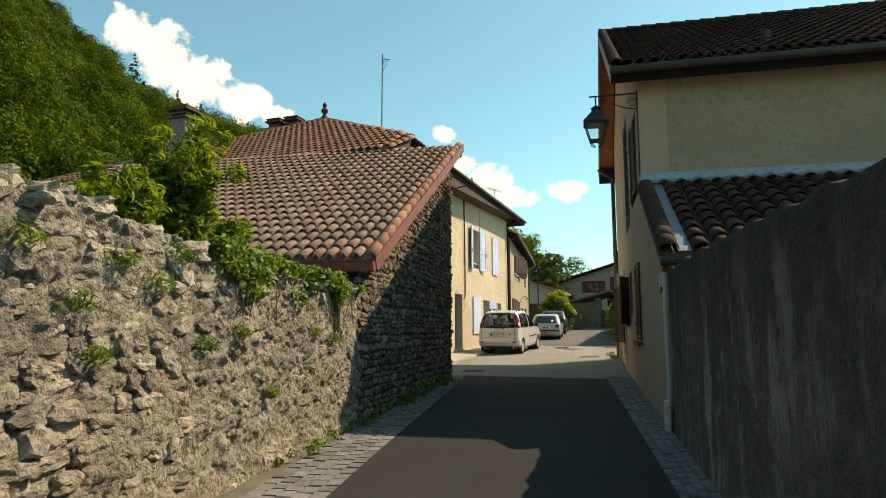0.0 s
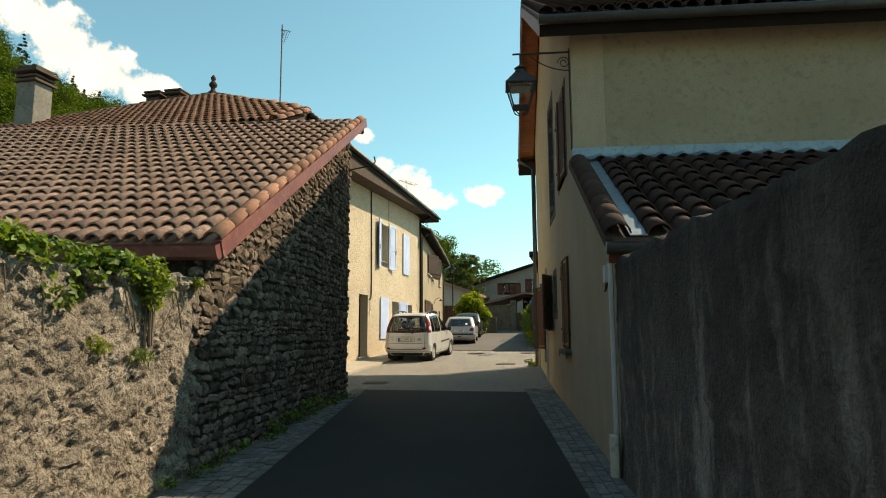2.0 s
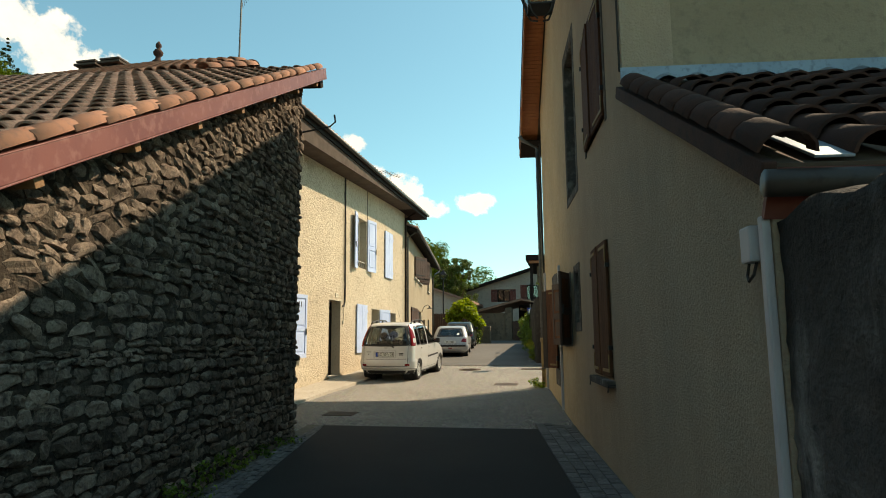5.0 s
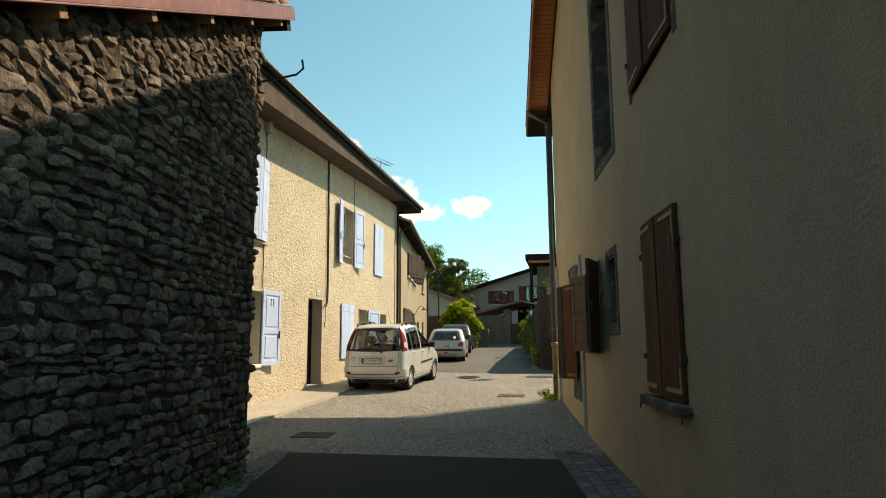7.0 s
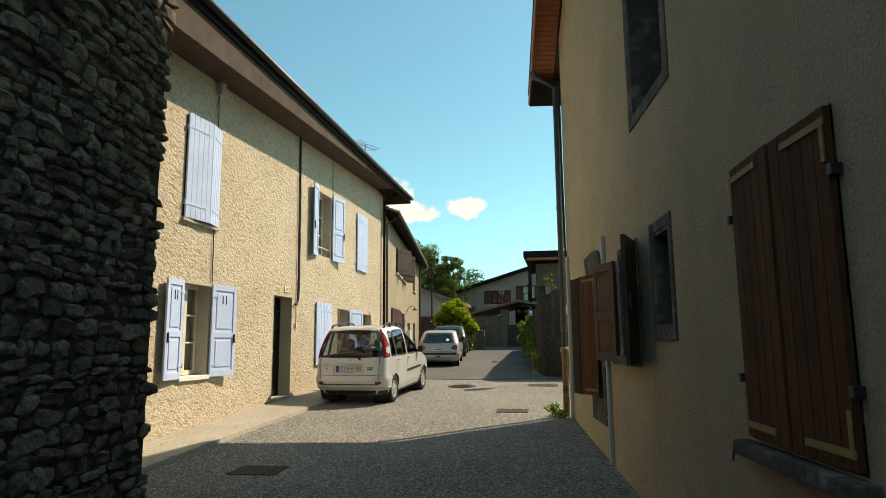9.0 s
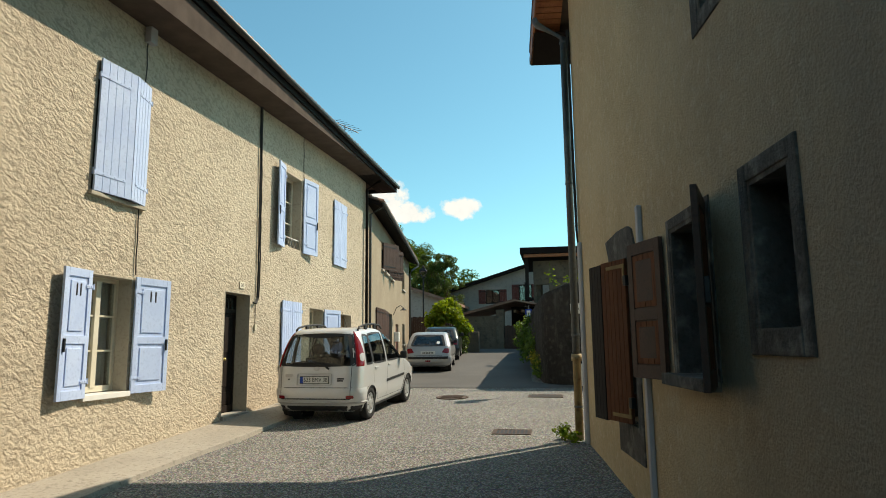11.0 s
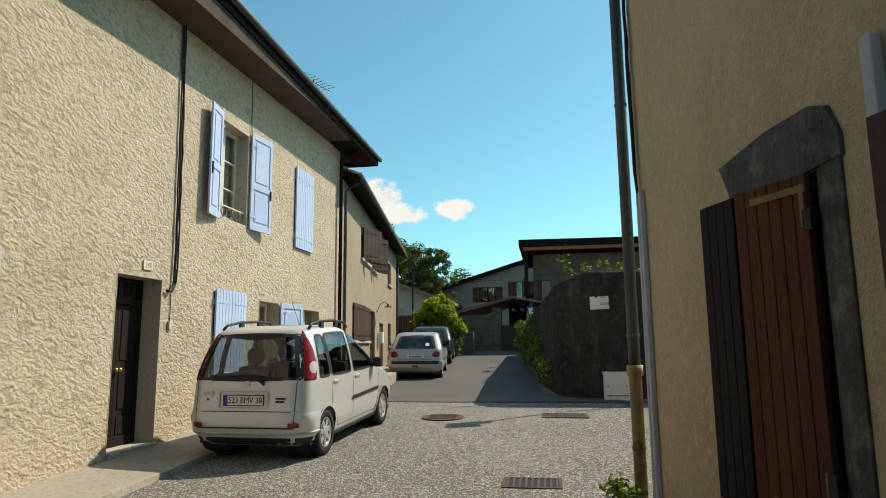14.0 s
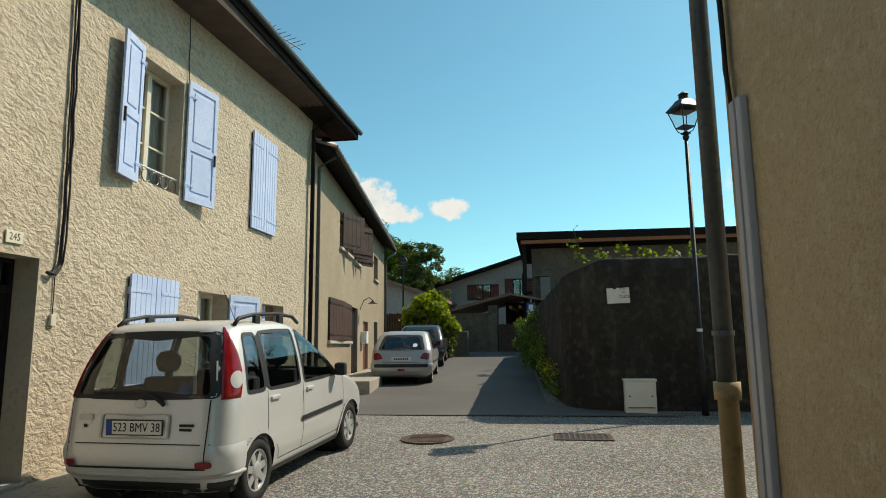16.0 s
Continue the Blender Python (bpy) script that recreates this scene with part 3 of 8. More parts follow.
FL = basis((-3.09, 0, 0), LD)                        # stone wall and barn gable: x = distance along it
RD = Vector((0.117, -1, 0)).normalized()
FR = basis((-0.37, 12.1, 0), RD)                     # ochre house: x runs back towards the start
RK, LK = math.hypot(1, 0.117), math.hypot(1, 0.14)


def ra(y):
    """World y on the ochre wall to its frame's x."""
    return (12.1 - y) * RK


def la(y):
    return y * LK


def lwall(y):
    return -3.09 - 0.14 * y


def rwall(y):
    return -0.37 - 0.117 * (y - 12.1)


# ---- ground and road ----
def build_ground():
    xs = [-3000, -600, -150, -60, -30, *[-20 + 0.8 * i for i in range(41)], 30, 60, 150, 600, 3000]
    ys = [-600, -150, -60, -30, -15, *[-8 + 0.8 * i for i in range(90)], 80, 120, 300, 800, 4000]
    verts = []
    for y in ys:
        for x in xs:
            near = -14 < x < 12 and -8 < y < 55
            verts.append((x, y, gz(y) + (0.012 * noise.noise((x * 0.9, y * 0.9, 0)) if near else 0)))
    n = len(xs)
    faces = [(j * n + i, j * n + i + 1, (j + 1) * n + i + 1, (j + 1) * n + i) for j in range(len(ys) - 1) for i in range(n - 1)]
    raw("ground", verts, faces, M_ROAD_OLD, kind="structure", label="worn pale gravelly asphalt of the village street")


build_ground()


def asphalt_left(y):
    return -1.80 - 0.2055 * y


def asphalt_right(y):
    return 0.838 - 0.1444 * y


def sheet(name, left, right, y0, y1, lift, material, label, step=0.6, across=8):
    verts, faces = [], []
    n = int((y1 - y0) / step) + 1
    for j in range(n + 1):
        y = y0 + (y1 - y0) * j / n
        for i in range(across + 1):
            x = left(y) + (right(y) - left(y)) * i / across
            verts.append((x, y, gz(y) + lift))
    w = across + 1
    for j in range(n):
        for i in range(across):
            faces.append((j * w + i, j * w + i + 1, (j + 1) * w + i + 1, (j + 1) * w + i))
    return raw(name, verts, faces, material, label=label, kind="structure")


sheet("road", lambda y: asphalt_left(y) - 0.02, lambda y: asphalt_right(y) + 0.02, -12, 16.55, 0.022, M_ROAD_NEW, "fresh dark asphalt lane between the walls")
M_ROAD_SMOOTH = surf("smooth_grey_asphalt", (0.098, 0.095, 0.092), (0.13, 0.126, 0.12), (0.085, 0.082, 0.078), scale=0.35, fine=40, rough=0.9, bump=0.4, bscale=120, bdist=0.006, spec=0.25)
sheet("road_far", lambda y: -6.35 - 0.13 * (y - 29), lambda y: -2.55 - 0.045 * (y - 29) + 1.6 * max(0, 31 - y) * 0.8, 29.3, 62, 0.016, M_ROAD_SMOOTH, "smooth grey asphalt of the street beyond the junction")
BED = surf("paver_bed", (0.09, 0.085, 0.075), (0.13, 0.12, 0.10), (0.06, 0.07, 0.035), scale=3, fine=20, rough=0.95, bump=0.6)
sheet("paver_bed_west", lambda y: lwall(y) - 0.1, asphalt_left, -12, 16.6, 0.016, BED, "earthy bed of the paved gutter strip", across=2)
sheet("paver_bed_east", asphalt_right, lambda y: rwall(y) + 0.3, -12, 17.0, 0.016, BED, "earthy bed of the paved gutter strip", across=2)


def pavement():
    """The raised concrete footway before the cream house."""
    verts, faces = [], []
    ys = [16.6 + 0.4 * i for i in range(37)]
    prof = [(-7.70, 0.09), (-6.72, 0.07), (-6.66, 0.06), (-6.64, -0.05)]
    for y in ys:
        bulge = 0.0 if y > 22 else -0.10 * min(1, (22 - y) / 2)
        for k, (x, dz) in enumerate(prof):
            verts.append((x + (bulge + 0.015 * noise.noise((y * 1.7, k, 0)) if k else 0), y, gz(y) + dz))
    w = len(prof)
    for j in range(len(ys) - 1):
        for i in range(w - 1):
            faces.append((j * w + i, j * w + i + 1, (j + 1) * w + i + 1, (j + 1) * w + i))
    raw("pavement", verts, faces, M_FOOTWAY, label="worn grey-brown concrete footway along the cream house", kind="structure")


pavement()


# ---- roofs ----
def tile_mesh(name, length, r0, r1, seg=6, thick=0.014, flat=0.8):
    """One canal tile: an arched, tapered shell along +y, its open lower end showing its thickness."""
    bm = bmesh.new()
    rows = []
    for y, r, dz in ((0, r0, 0.0), (length, r1, -0.012)):
        rows.append([bm.verts.new((-r * math.cos(math.pi * k / seg), y, r * flat * math.sin(math.pi * k / seg) + dz)) for k in range(seg + 1)])
    inner = [bm.verts.new((-(r0 - thick) * math.cos(math.pi * k / seg), 0, (r0 - thick) * flat * math.sin(math.pi * k / seg))) for k in range(seg + 1)]
    deep = [bm.verts.new((-(r0 - thick) * math.cos(math.pi * k / seg), 0.1, (r0 - thick) * flat * math.sin(math.pi * k / seg) - 0.01)) for k in range(seg + 1)]
    for k in range(seg):
        bm.faces.new((rows[0][k], rows[0][k + 1], rows[1][k + 1], rows[1][k])).smooth = True
        bm.faces.new((rows[0][k + 1], rows[0][k], inner[k], inner[k + 1]))
        bm.faces.new((inner[k + 1], inner[k], deep[k], deep[k + 1]))
    me = bpy.data.meshes.new(name)
    bm.to_mesh(me)
    bm.free()
    return me


def mesh_arrays(me):
    v = np.array([p.co[:] for p in me.vertices])
    return v, [tuple(p.vertices) for p in me.polygons]


def scatter(name, templates, places, material, parent, kind="stuff", label="", smooth=True):
    """Joins many placed copies of templates (vertex array, faces) into one mesh."""
    verts, faces, off = [], [], 0
    for idx, m in places:
        v, f = templates[idx % len(templates)]
        a = np.array(m)
        verts.append(v @ a[:3, :3].T + a[:3, 3])
        faces.extend([tuple(i + off for i in q) for q in f])
        off += len(v)
    if not verts:
        return None
    return raw(name, np.concatenate(verts).tolist(), faces, material, parent, label, kind, smooth)


def tiled(parent, m, x0, x1, length, col, row, near, mat_one, mat_rest, clip=None, rng=1, name="tile"):
    """Canal tiles over a slope: in frame m, x along the eave, y up the slope, z out of it. Tiles for which near(x, y) are objects of their own."""
    rnd = random.Random(rng)
    tpl = [tile_mesh(name, row + 0.06, col * 0.44, col * 0.36, 8, 0.018, 0.9) for _ in range(2)]
    for t in tpl:
        t.materials.append(mat_one)
    arr = [mesh_arrays(t) for t in tpl]
    single, rest = [], []
    cols = int((x1 - x0) / col)
    rows = int(length / row)
    for i in range(cols + 1):
        for j in range(rows):
            x, y = x0 + i * col, j * row
            if clip and not clip(x, y + row / 2):
                continue
            mm = m @ Matrix.Translation((x + rnd.uniform(-0.004, 0.004), y + rnd.uniform(-0.006, 0.006), 0.04 + rnd.uniform(-0.002, 0.003))) @ Euler((radians(-3.2 + rnd.uniform(-0.4, 0.4)), radians(rnd.uniform(-1, 1)), radians(rnd.uniform(-0.7, 0.7)))).to_matrix().to_4x4()
            (single if near(x, y) and len(single) < 300 else rest).append((rnd.randrange(2), mm))
    for idx, mm in single:
        ob = new(name, tpl[idx])
        ob.parent = parent
        ob.matrix_basis = mm
    scatter("roof_tiles", arr, rest, mat_rest, parent, label="rows of canal tiles")


def slope(p_eave, xdir, rise, run):
    """The frame of a slope: origin on the eave, x along it, y up the slope."""
    x = Vector((xdir[0], xdir[1], 0)).normalized()
    flat = Vector((-x.y, x.x, 0))
    y = (flat * run + Vector((0, 0, rise))).normalized()
    z = x.cross(y)
    return Matrix(((x.x, y.x, z.x, p_eave[0]), (x.y, y.y, z.y, p_eave[1]), (x.z, y.z, z.z, p_eave[2]), (0, 0, 0, 1)))


# ---- stone garden wall and barn ----
def wall_top(a):
    """Height of the garden wall's crest along its frame."""
    pts = [(-12, 2.05), (0, 2.12), (2.8, 2.18), (4.5, 2.0), (6.5, 1.92), (8.6, 1.98)]
    for (u, zu), (v, zv) in zip(pts, pts[1:]):
        if a <= v:
            return zu + (zv - zu) * (a - u) / (v - u)
    return pts[-1][1]


BARN0, BARN1 = la(8.45), la(15.42)                     # barn gable along the wall frame
BARN_Z0, BARN_SLOPE = 2.30, 0.515                     # underside of the roof at its low end, and its rise


def barn_z(a):
    return BARN_Z0 + (a - la(8.5)) * BARN_SLOPE


def lumpy_face(name, a0, a1, top, material, parent, seed, amp, step=0.06, thick=0.5, foot=0.0, frame_m=FL, cells=0.0, fine_from=1.0, nz=36):
    """A wall whose street face is a lumpy skin of mortar, with half-buried stones if cells is given; its crest is uneven and its back is plain."""
    along = [a0 + 0.3 * i for i in range(int((fine_from - a0) / 0.3))] if a0 < fine_from else []
    start = along[-1] + 0.3 if along else a0
    n_fine = int((a1 - start) / step)
    along += [start + (a1 - start) * i / n_fine for i in range(n_fine + 1)]
    verts, faces = [], []
    for a in along:
        g = gz((frame_m @ Vector((a, 0, 0))).y) - 0.1
        t = top(a) + 0.05 * noise.noise((a * 3.1, seed, 0))
        for j in range(nz + 1):
            z = g + (t - g) * j / nz
            d = amp * noise.fractal((a * 3.0, z * 4.2, seed), 0.8, 2.1, 4) + 0.014 * noise.fractal((a * 14, z * 14, seed), 0.7, 2.1, 3)
            if cells:
                wob = 0.25 * noise.noise((a * 2.2, z * 2.2, seed + 5))
                jag = 0.5 * noise.fractal((a * 11, z * 11, seed + 4), 0.6, 2.1, 3)
                bury = max(0.0, min(1.0, 0.45 + 1.7 * noise.noise((a * 0.9, z * 1.3, seed + 9))))
                for fa, fz, share in ((4.2, 6.0, 1.0), (8.5, 13.0, 0.6)):
                    dist = noise.voronoi((a * fa + wob + jag * 0.35, z * fz + wob + jag * 0.35, seed + fa))[0]
                    edge = min(1.0, max(0.0, (dist[1] - dist[0]) * 3.0))
                    d += cells * share * (edge ** 0.5) * bury
                d += 0.016 * noise.hetero_terrain((a * 6.5, z * 7.5, seed + 2), 0.55, 2.3, 5, 0.3) - 0.016
                pit = noise.noise((a * 5.2, z * 7.0, seed + 12)) + 0.5 * jag
                d -= 0.11 * max(0.0, pit - 0.42)
            lean = foot * max(0, 1 - (z - g) / 0.5) ** 2
            verts.append((a, -d - lean, z))
        verts.append((a, thick * 0.5, t + 0.03 + 0.04 * noise.noise((a * 4, seed, 3))))
        verts.append((a, thick, t - 0.05))
        verts.append((a, thick, g))
    w = nz + 4
    na = len(along) - 1
    for i in range(na):
        for j in range(w - 1):
            faces.append((i * w + j, (i + 1) * w + j, (i + 1) * w + j + 1, i * w + j + 1))
    faces.append(tuple(range(w)))
    faces.append(tuple(na * w + j for j in range(w))[::-1])
    ob = raw(name, verts, faces, material, parent, smooth=True)
    ob.matrix_basis = frame_m
    return ob


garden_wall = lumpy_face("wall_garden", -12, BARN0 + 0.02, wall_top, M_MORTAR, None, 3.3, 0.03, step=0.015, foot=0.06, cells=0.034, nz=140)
tagged(garden_wall, "old rubble garden wall, gritty grey mortar with half-buried stones", "wall", kind="structure")

barn = empty("stone_barn", FL, "low stone barn with split field stone gable and canal tile roof", "barn")
bm = pierced(BARN0, BARN1, -0.3, 7.0, 0.5, [], cuts=[((la(8.5), 0, BARN_Z0 - 0.06), Vector((-BARN_SLOPE, 0, 1)))])
part("gable_wall", bm, M_JOINT, barn, "dark joints between the field stones, toned as shaded gaps")
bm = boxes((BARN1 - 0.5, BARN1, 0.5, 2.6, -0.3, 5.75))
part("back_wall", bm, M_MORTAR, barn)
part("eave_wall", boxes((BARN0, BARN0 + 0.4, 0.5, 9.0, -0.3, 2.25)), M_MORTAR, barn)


def barn_roof():
    ang = math.atan(BARN_SLOPE)
    a0, a1, over = la(8.33), la(15.95), 0.22
    length = (a1 - a0) / math.cos(ang)
    # frame: eave runs away from the street (wall frame y), slope rises along wall frame x
    m = Matrix.Translation((a0, -over, barn_z(a0) + 0.16)) @ Matrix(((0, math.cos(ang), -math.sin(ang), 0), (-1, 0, 0, 0), (0, math.sin(ang), math.cos(ang), 0), (0, 0, 0, 1)))
    roof = part("roof", boxes((-10.5, 0, 0, length, -0.1, -0.02)), M_TILE_J, barn, "brown canal tile roof with a red metal verge", m=m)
    tiled(roof, Matrix.Identity(4), -10.4, -0.2, length, 0.215, 0.40, lambda x, y: x > -3.0, M_TILE, M_TILE_J, rng=4)
    # red sheet metal verge with its folded lip, the verge tiles ride on it
    part("verge_fascia", boxes((0.02, 0.045, -0.03, length + 0.02, -0.145, 0.015), bevel=0.004), M_REDMETAL, roof, "brown-red sheet metal verge board")
    part("verge_lip", boxes((-0.04, 0.05, -0.03, length + 0.02, 0.016, 0.026), bevel=0.003), M_REDMETAL, roof)
    part("verge_drip", boxes((-0.02, 0.05, -0.03, length + 0.02, -0.159, -0.147), bevel=0.003), M_REDMETAL, roof)
    rnd = random.Random(8)
    one = tile_mesh("verge_tile", 0.47, 0.105, 0.09, seg=7)
    one.materials.append(M_TILE_RED_O)
    for j in range(int(length / 0.40)):
        ob = new("verge_tile", one)
        ob.parent = roof
        ob.matrix_basis = Matrix.Translation((-0.055 + rnd.uniform(-0.008, 0.008), j * 0.40, 0.045)) @ Euler((radians(3.0), radians(rnd.uniform(-2, 6)), radians(rnd.uniform(-1.5, 1.5)))).to_matrix().to_4x4()
    # gutter at the low end, seen end-on
    bm = bmesh.new()
    prof = [(-0.16, 0.02), (-0.16, -0.10), (-0.12, -0.15), (-0.04, -0.15), (-0.01, -0.10), (-0.01, 0.0)]
    g0 = [bm.verts.new((0.03, y, z)) for y, z in prof]
    g1 = [bm.verts.new((-10.4, y, z)) for y, z in prof]
    for k in range(len(prof) - 1):
        bm.faces.new((g0[k], g0[k + 1], g1[k + 1], g1[k]))
    bm.faces.new(g0)
    part("gutter", bm, M_REDMETAL, roof, "brown-red metal gutter")
    for k in range(7):
        y = 0.75 + k * 1.22
        part("purlin_end", boxes((-0.9, 0.0, y, y + 0.09, -0.24, -0.11), bevel=0.006), M_BEAM, roof)
    part("top_purlin", boxes((-0.9, -0.02, length - 0.22, length - 0.02, -0.30, -0.1), bevel=0.006), M_EAVE, roof)


barn_roof()

# ---- cream house with blue shutters ----
H1_Y0, H1_Y1, H1_EAVE = 16.7, 31.35, 6.95
OPEN_H1 = [(19.60, 20.42, 1.17, 2.70), (19.5, 20.5, 3.76, 5.48), (22.93, 23.87, 0.45, 2.74), (25.27, 26.28, 1.18, 2.70), (25.25, 26.25, 3.93, 5.58),
           (28.4, 29.4, 3.88, 5.60), (26.87, 27.74, 1.35, 2.66), (29.02, 30.0, 1.35, 2.61)]
cream_house = empty("house", FW, "two-storey cream rendered house with blue shutters", "house")
part("street_wall", pierced(H1_Y0, H1_Y1, -0.3, 6.84, 0.42, OPEN_H1), M_STUCCO, cream_house, "rough cream render wall")
part("side_wall", boxes((H1_Y0, H1_Y0 + 0.4, 0.42, 11.0, -0.3, 6.75), (H1_Y1 - 0.4, H1_Y1, 0.42, 11.0, -0.3, 7.0), (H1_Y0, H1_Y1, 11.0, 11.4, -0.3, 7.0)), M_STUCCO, cream_house)
# unlit rooms: dark-coloured panels close the view through the openings
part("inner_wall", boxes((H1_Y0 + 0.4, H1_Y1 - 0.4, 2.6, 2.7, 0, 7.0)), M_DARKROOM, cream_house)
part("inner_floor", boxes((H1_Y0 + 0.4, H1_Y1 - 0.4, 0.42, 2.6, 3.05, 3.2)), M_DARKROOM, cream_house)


def hip_roof():
    ex, wx, sy, ny, ez = -7.02, -20.6, 17.0, 32.7, 7.0
    fy, fz = 15.35, 6.22                                # the south slope runs on below the street eave
    apex_s, apex_n, rz = Vector((-13.1, 22.3, 9.95)), Vector((-13.1, 27.0, 9.95)), 9.95
    inv = FW.inverted()
    bm = bmesh.new()
    pts = [inv @ Vector(p) for p in ((ex, sy, ez), (ex, ny, ez), (wx, ny, ez), (wx, fy, fz), (ex - 0.05, fy, fz), apex_s, apex_n)]
    v = [bm.verts.new(p) for p in pts]
    low = [bm.verts.new(p - Vector((0, 0, 0.06))) for p in pts[:5]]
    for f in ((0, 1, 6, 5), (1, 2, 6), (2, 3, 5, 6), (3, 4, 0, 5)):
        bm.faces.new([v[i] for i in f])
    for i in range(5):
        j = (i + 1) % 5
        bm.faces.new((v[i], v[j], low[j], low[i]))
    bm.faces.new(low)
    roof = part("roof", bm, M_UNDER, cream_house, "hipped red canal tile roof with a turned finial")
    rinv = inv

    def face_tiles(p_eave, xdir, width, rise, run, clip, seed, near, mo, mr):
        m = rinv @ slope(p_eave, xdir, rise, run)
        tiled(roof, m, 0.1, width - 0.1, math.hypot(rise, run), 0.235, 0.42, near, mo, mr, clip, seed)
    rise, run_s = rz - fz, apex_s.y - fy
    ws = ex - wx
    ls = math.hypot(rise, run_s)
    knee = ls * (sy - fy) / run_s
    face_tiles((wx, fy - 0.08, fz), (1, 0), ws, rise, run_s, lambda x, y: (apex_s.x - wx) * y / ls < x < ws - (ex - apex_s.x) * max(0, y - knee) / (ls - knee), 21, lambda x, y: x > 8.2, M_TILE_RED_O, M_TILE_RED)
    we = ny - sy
    run_e, rise = ex - apex_s.x, rz - ez
    le = math.hypot(rise, run_e)
    face_tiles((ex, sy, ez), (0, 1), we, rise, run_e, lambda x, y: (apex_s.y - sy) * y / le < x < we - (ny - apex_n.y) * y / le, 22, lambda x, y: False, M_TILE_RED_O, M_TILE_RED)
    # hip and ridge caps
    cap = tile_mesh("ridge_cap", 0.46, 0.14, 0.12, seg=7)
    cap.materials.append(M_TILE_RED_O)
    for a, b in ((Vector((ex, sy, ez)), apex_s), (Vector((wx, fy, fz)), apex_s), (apex_s, apex_n), (Vector((ex - 0.05, fy, fz)), Vector((ex, sy, ez)))):
        d = b - a
        n = int(d.length / 0.40)
        q = d.to_track_quat("Y", "Z").to_matrix().to_4x4()
        for k in range(n):
            ob = new("ridge_cap", cap)
            ob.parent = roof
            ob.matrix_basis = rinv @ Matrix.Translation(a + d * (k / n) + Vector((0, 0, 0.06))) @ q
    fin = lathe([(0.16, -0.05), (0.17, 0.05), (0.09, 0.12), (0.07, 0.22), (0.13, 0.28), (0.15, 0.36), (0.10, 0.44), (0.05, 0.48), (0.09, 0.55), (0.085, 0.62), (0.02, 0.72)], 12)
    part("finial", fin, M_TILE_DK_J, roof, "turned terracotta finial", True, rinv @ Matrix.Translation(apex_s + Vector((0, 0, 0.08))))
    # boarded eaves, fascia and gutter along the street
    part("eave_soffit", boxes((sy + 0.05, ny, -0.63, 0.0, ez - 0.16, ez - 0.13)), M_EAVE, roof, "dark brown boarded soffit")
    for k in range(5):
        part("soffit_batten", boxes((sy + 0.05, ny - 0.01, -0.60 + k * 0.12, -0.585 + k * 0.12, ez - 0.168, ez - 0.158)), M_EAVE, roof)
    part("fascia", boxes((sy + 0.05, ny, -0.66, -0.62, ez - 0.19, ez - 0.01), (ny, ny + 0.03, -0.66, 0.9, ez - 0.19, ez - 0.01), bevel=0.004), M_EAVE, roof)
    bm = tube([(sy + 0.05, -0.72, ez - 0.02), (ny + 0.02, -0.72, ez - 0.02)], 0.06, 10)
    part("gutter", bm, M_TRIMDARK, roof, "dark metal gutter", True)
    return roof


hip_roof()

# ---- ochre house with its lean-to ----
RZ_S, RZ_N, R_RIDGE_Z = 6.12, 6.90, 9.93
R_N = ra(22.14)                                        # far corner in the wall frame
R_RIDGE = ra(18.2)
R_EAVE_N = ra(23.5)
OPEN_R = [(ra(14.36), ra(13.28), 1.12, 2.70), (ra(14.55), ra(13.1), 4.08, 5.62), (ra(16.78), ra(15.62), 3.92, 6.35), (ra(16.25), ra(15.77), 1.82, 2.63),
          (ra(17.70), ra(16.90), 1.52, 2.62), (ra(20.0), ra(19.0), 0.95, 2.62)]
ochre_house = empty("house", FR, "tall ochre rendered house with brown shutters and a lean-to", "house")
s_pitch = (R_RIDGE_Z - RZ_S) / (0.55 - R_RIDGE)
n_pitch = (R_RIDGE_Z - RZ_N) / (R_RIDGE - R_EAVE_N)
part("street_wall", pierced(R_N, 0, -0.3, 10.2, 0.5, OPEN_R, cuts=[((R_RIDGE, 0, R_RIDGE_Z - 0.2), Vector((s_pitch, 0, 1))), ((R_RIDGE, 0, R_RIDGE_Z - 0.2), Vector((-n_pitch, 0, 1)))]), M_OCHRE, ochre_house, "weathered ochre render wall, painted greyer southwards for shade")
part("south_wall", boxes((-0.45, 0.0, 0.5, 16, -0.3, RZ_S + 0.05)), M_SOUTH_SHADE, ochre_house)
part("north_wall", boxes((R_N, R_N + 0.45, 0.5, 16, -0.3, RZ_N + 0.05)), M_OCHRE, ochre_house)
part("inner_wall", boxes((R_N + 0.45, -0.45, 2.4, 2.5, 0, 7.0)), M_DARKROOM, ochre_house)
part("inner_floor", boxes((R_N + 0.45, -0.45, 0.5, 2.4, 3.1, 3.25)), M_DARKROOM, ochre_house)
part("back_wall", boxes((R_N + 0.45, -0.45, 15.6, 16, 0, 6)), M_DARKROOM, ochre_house)


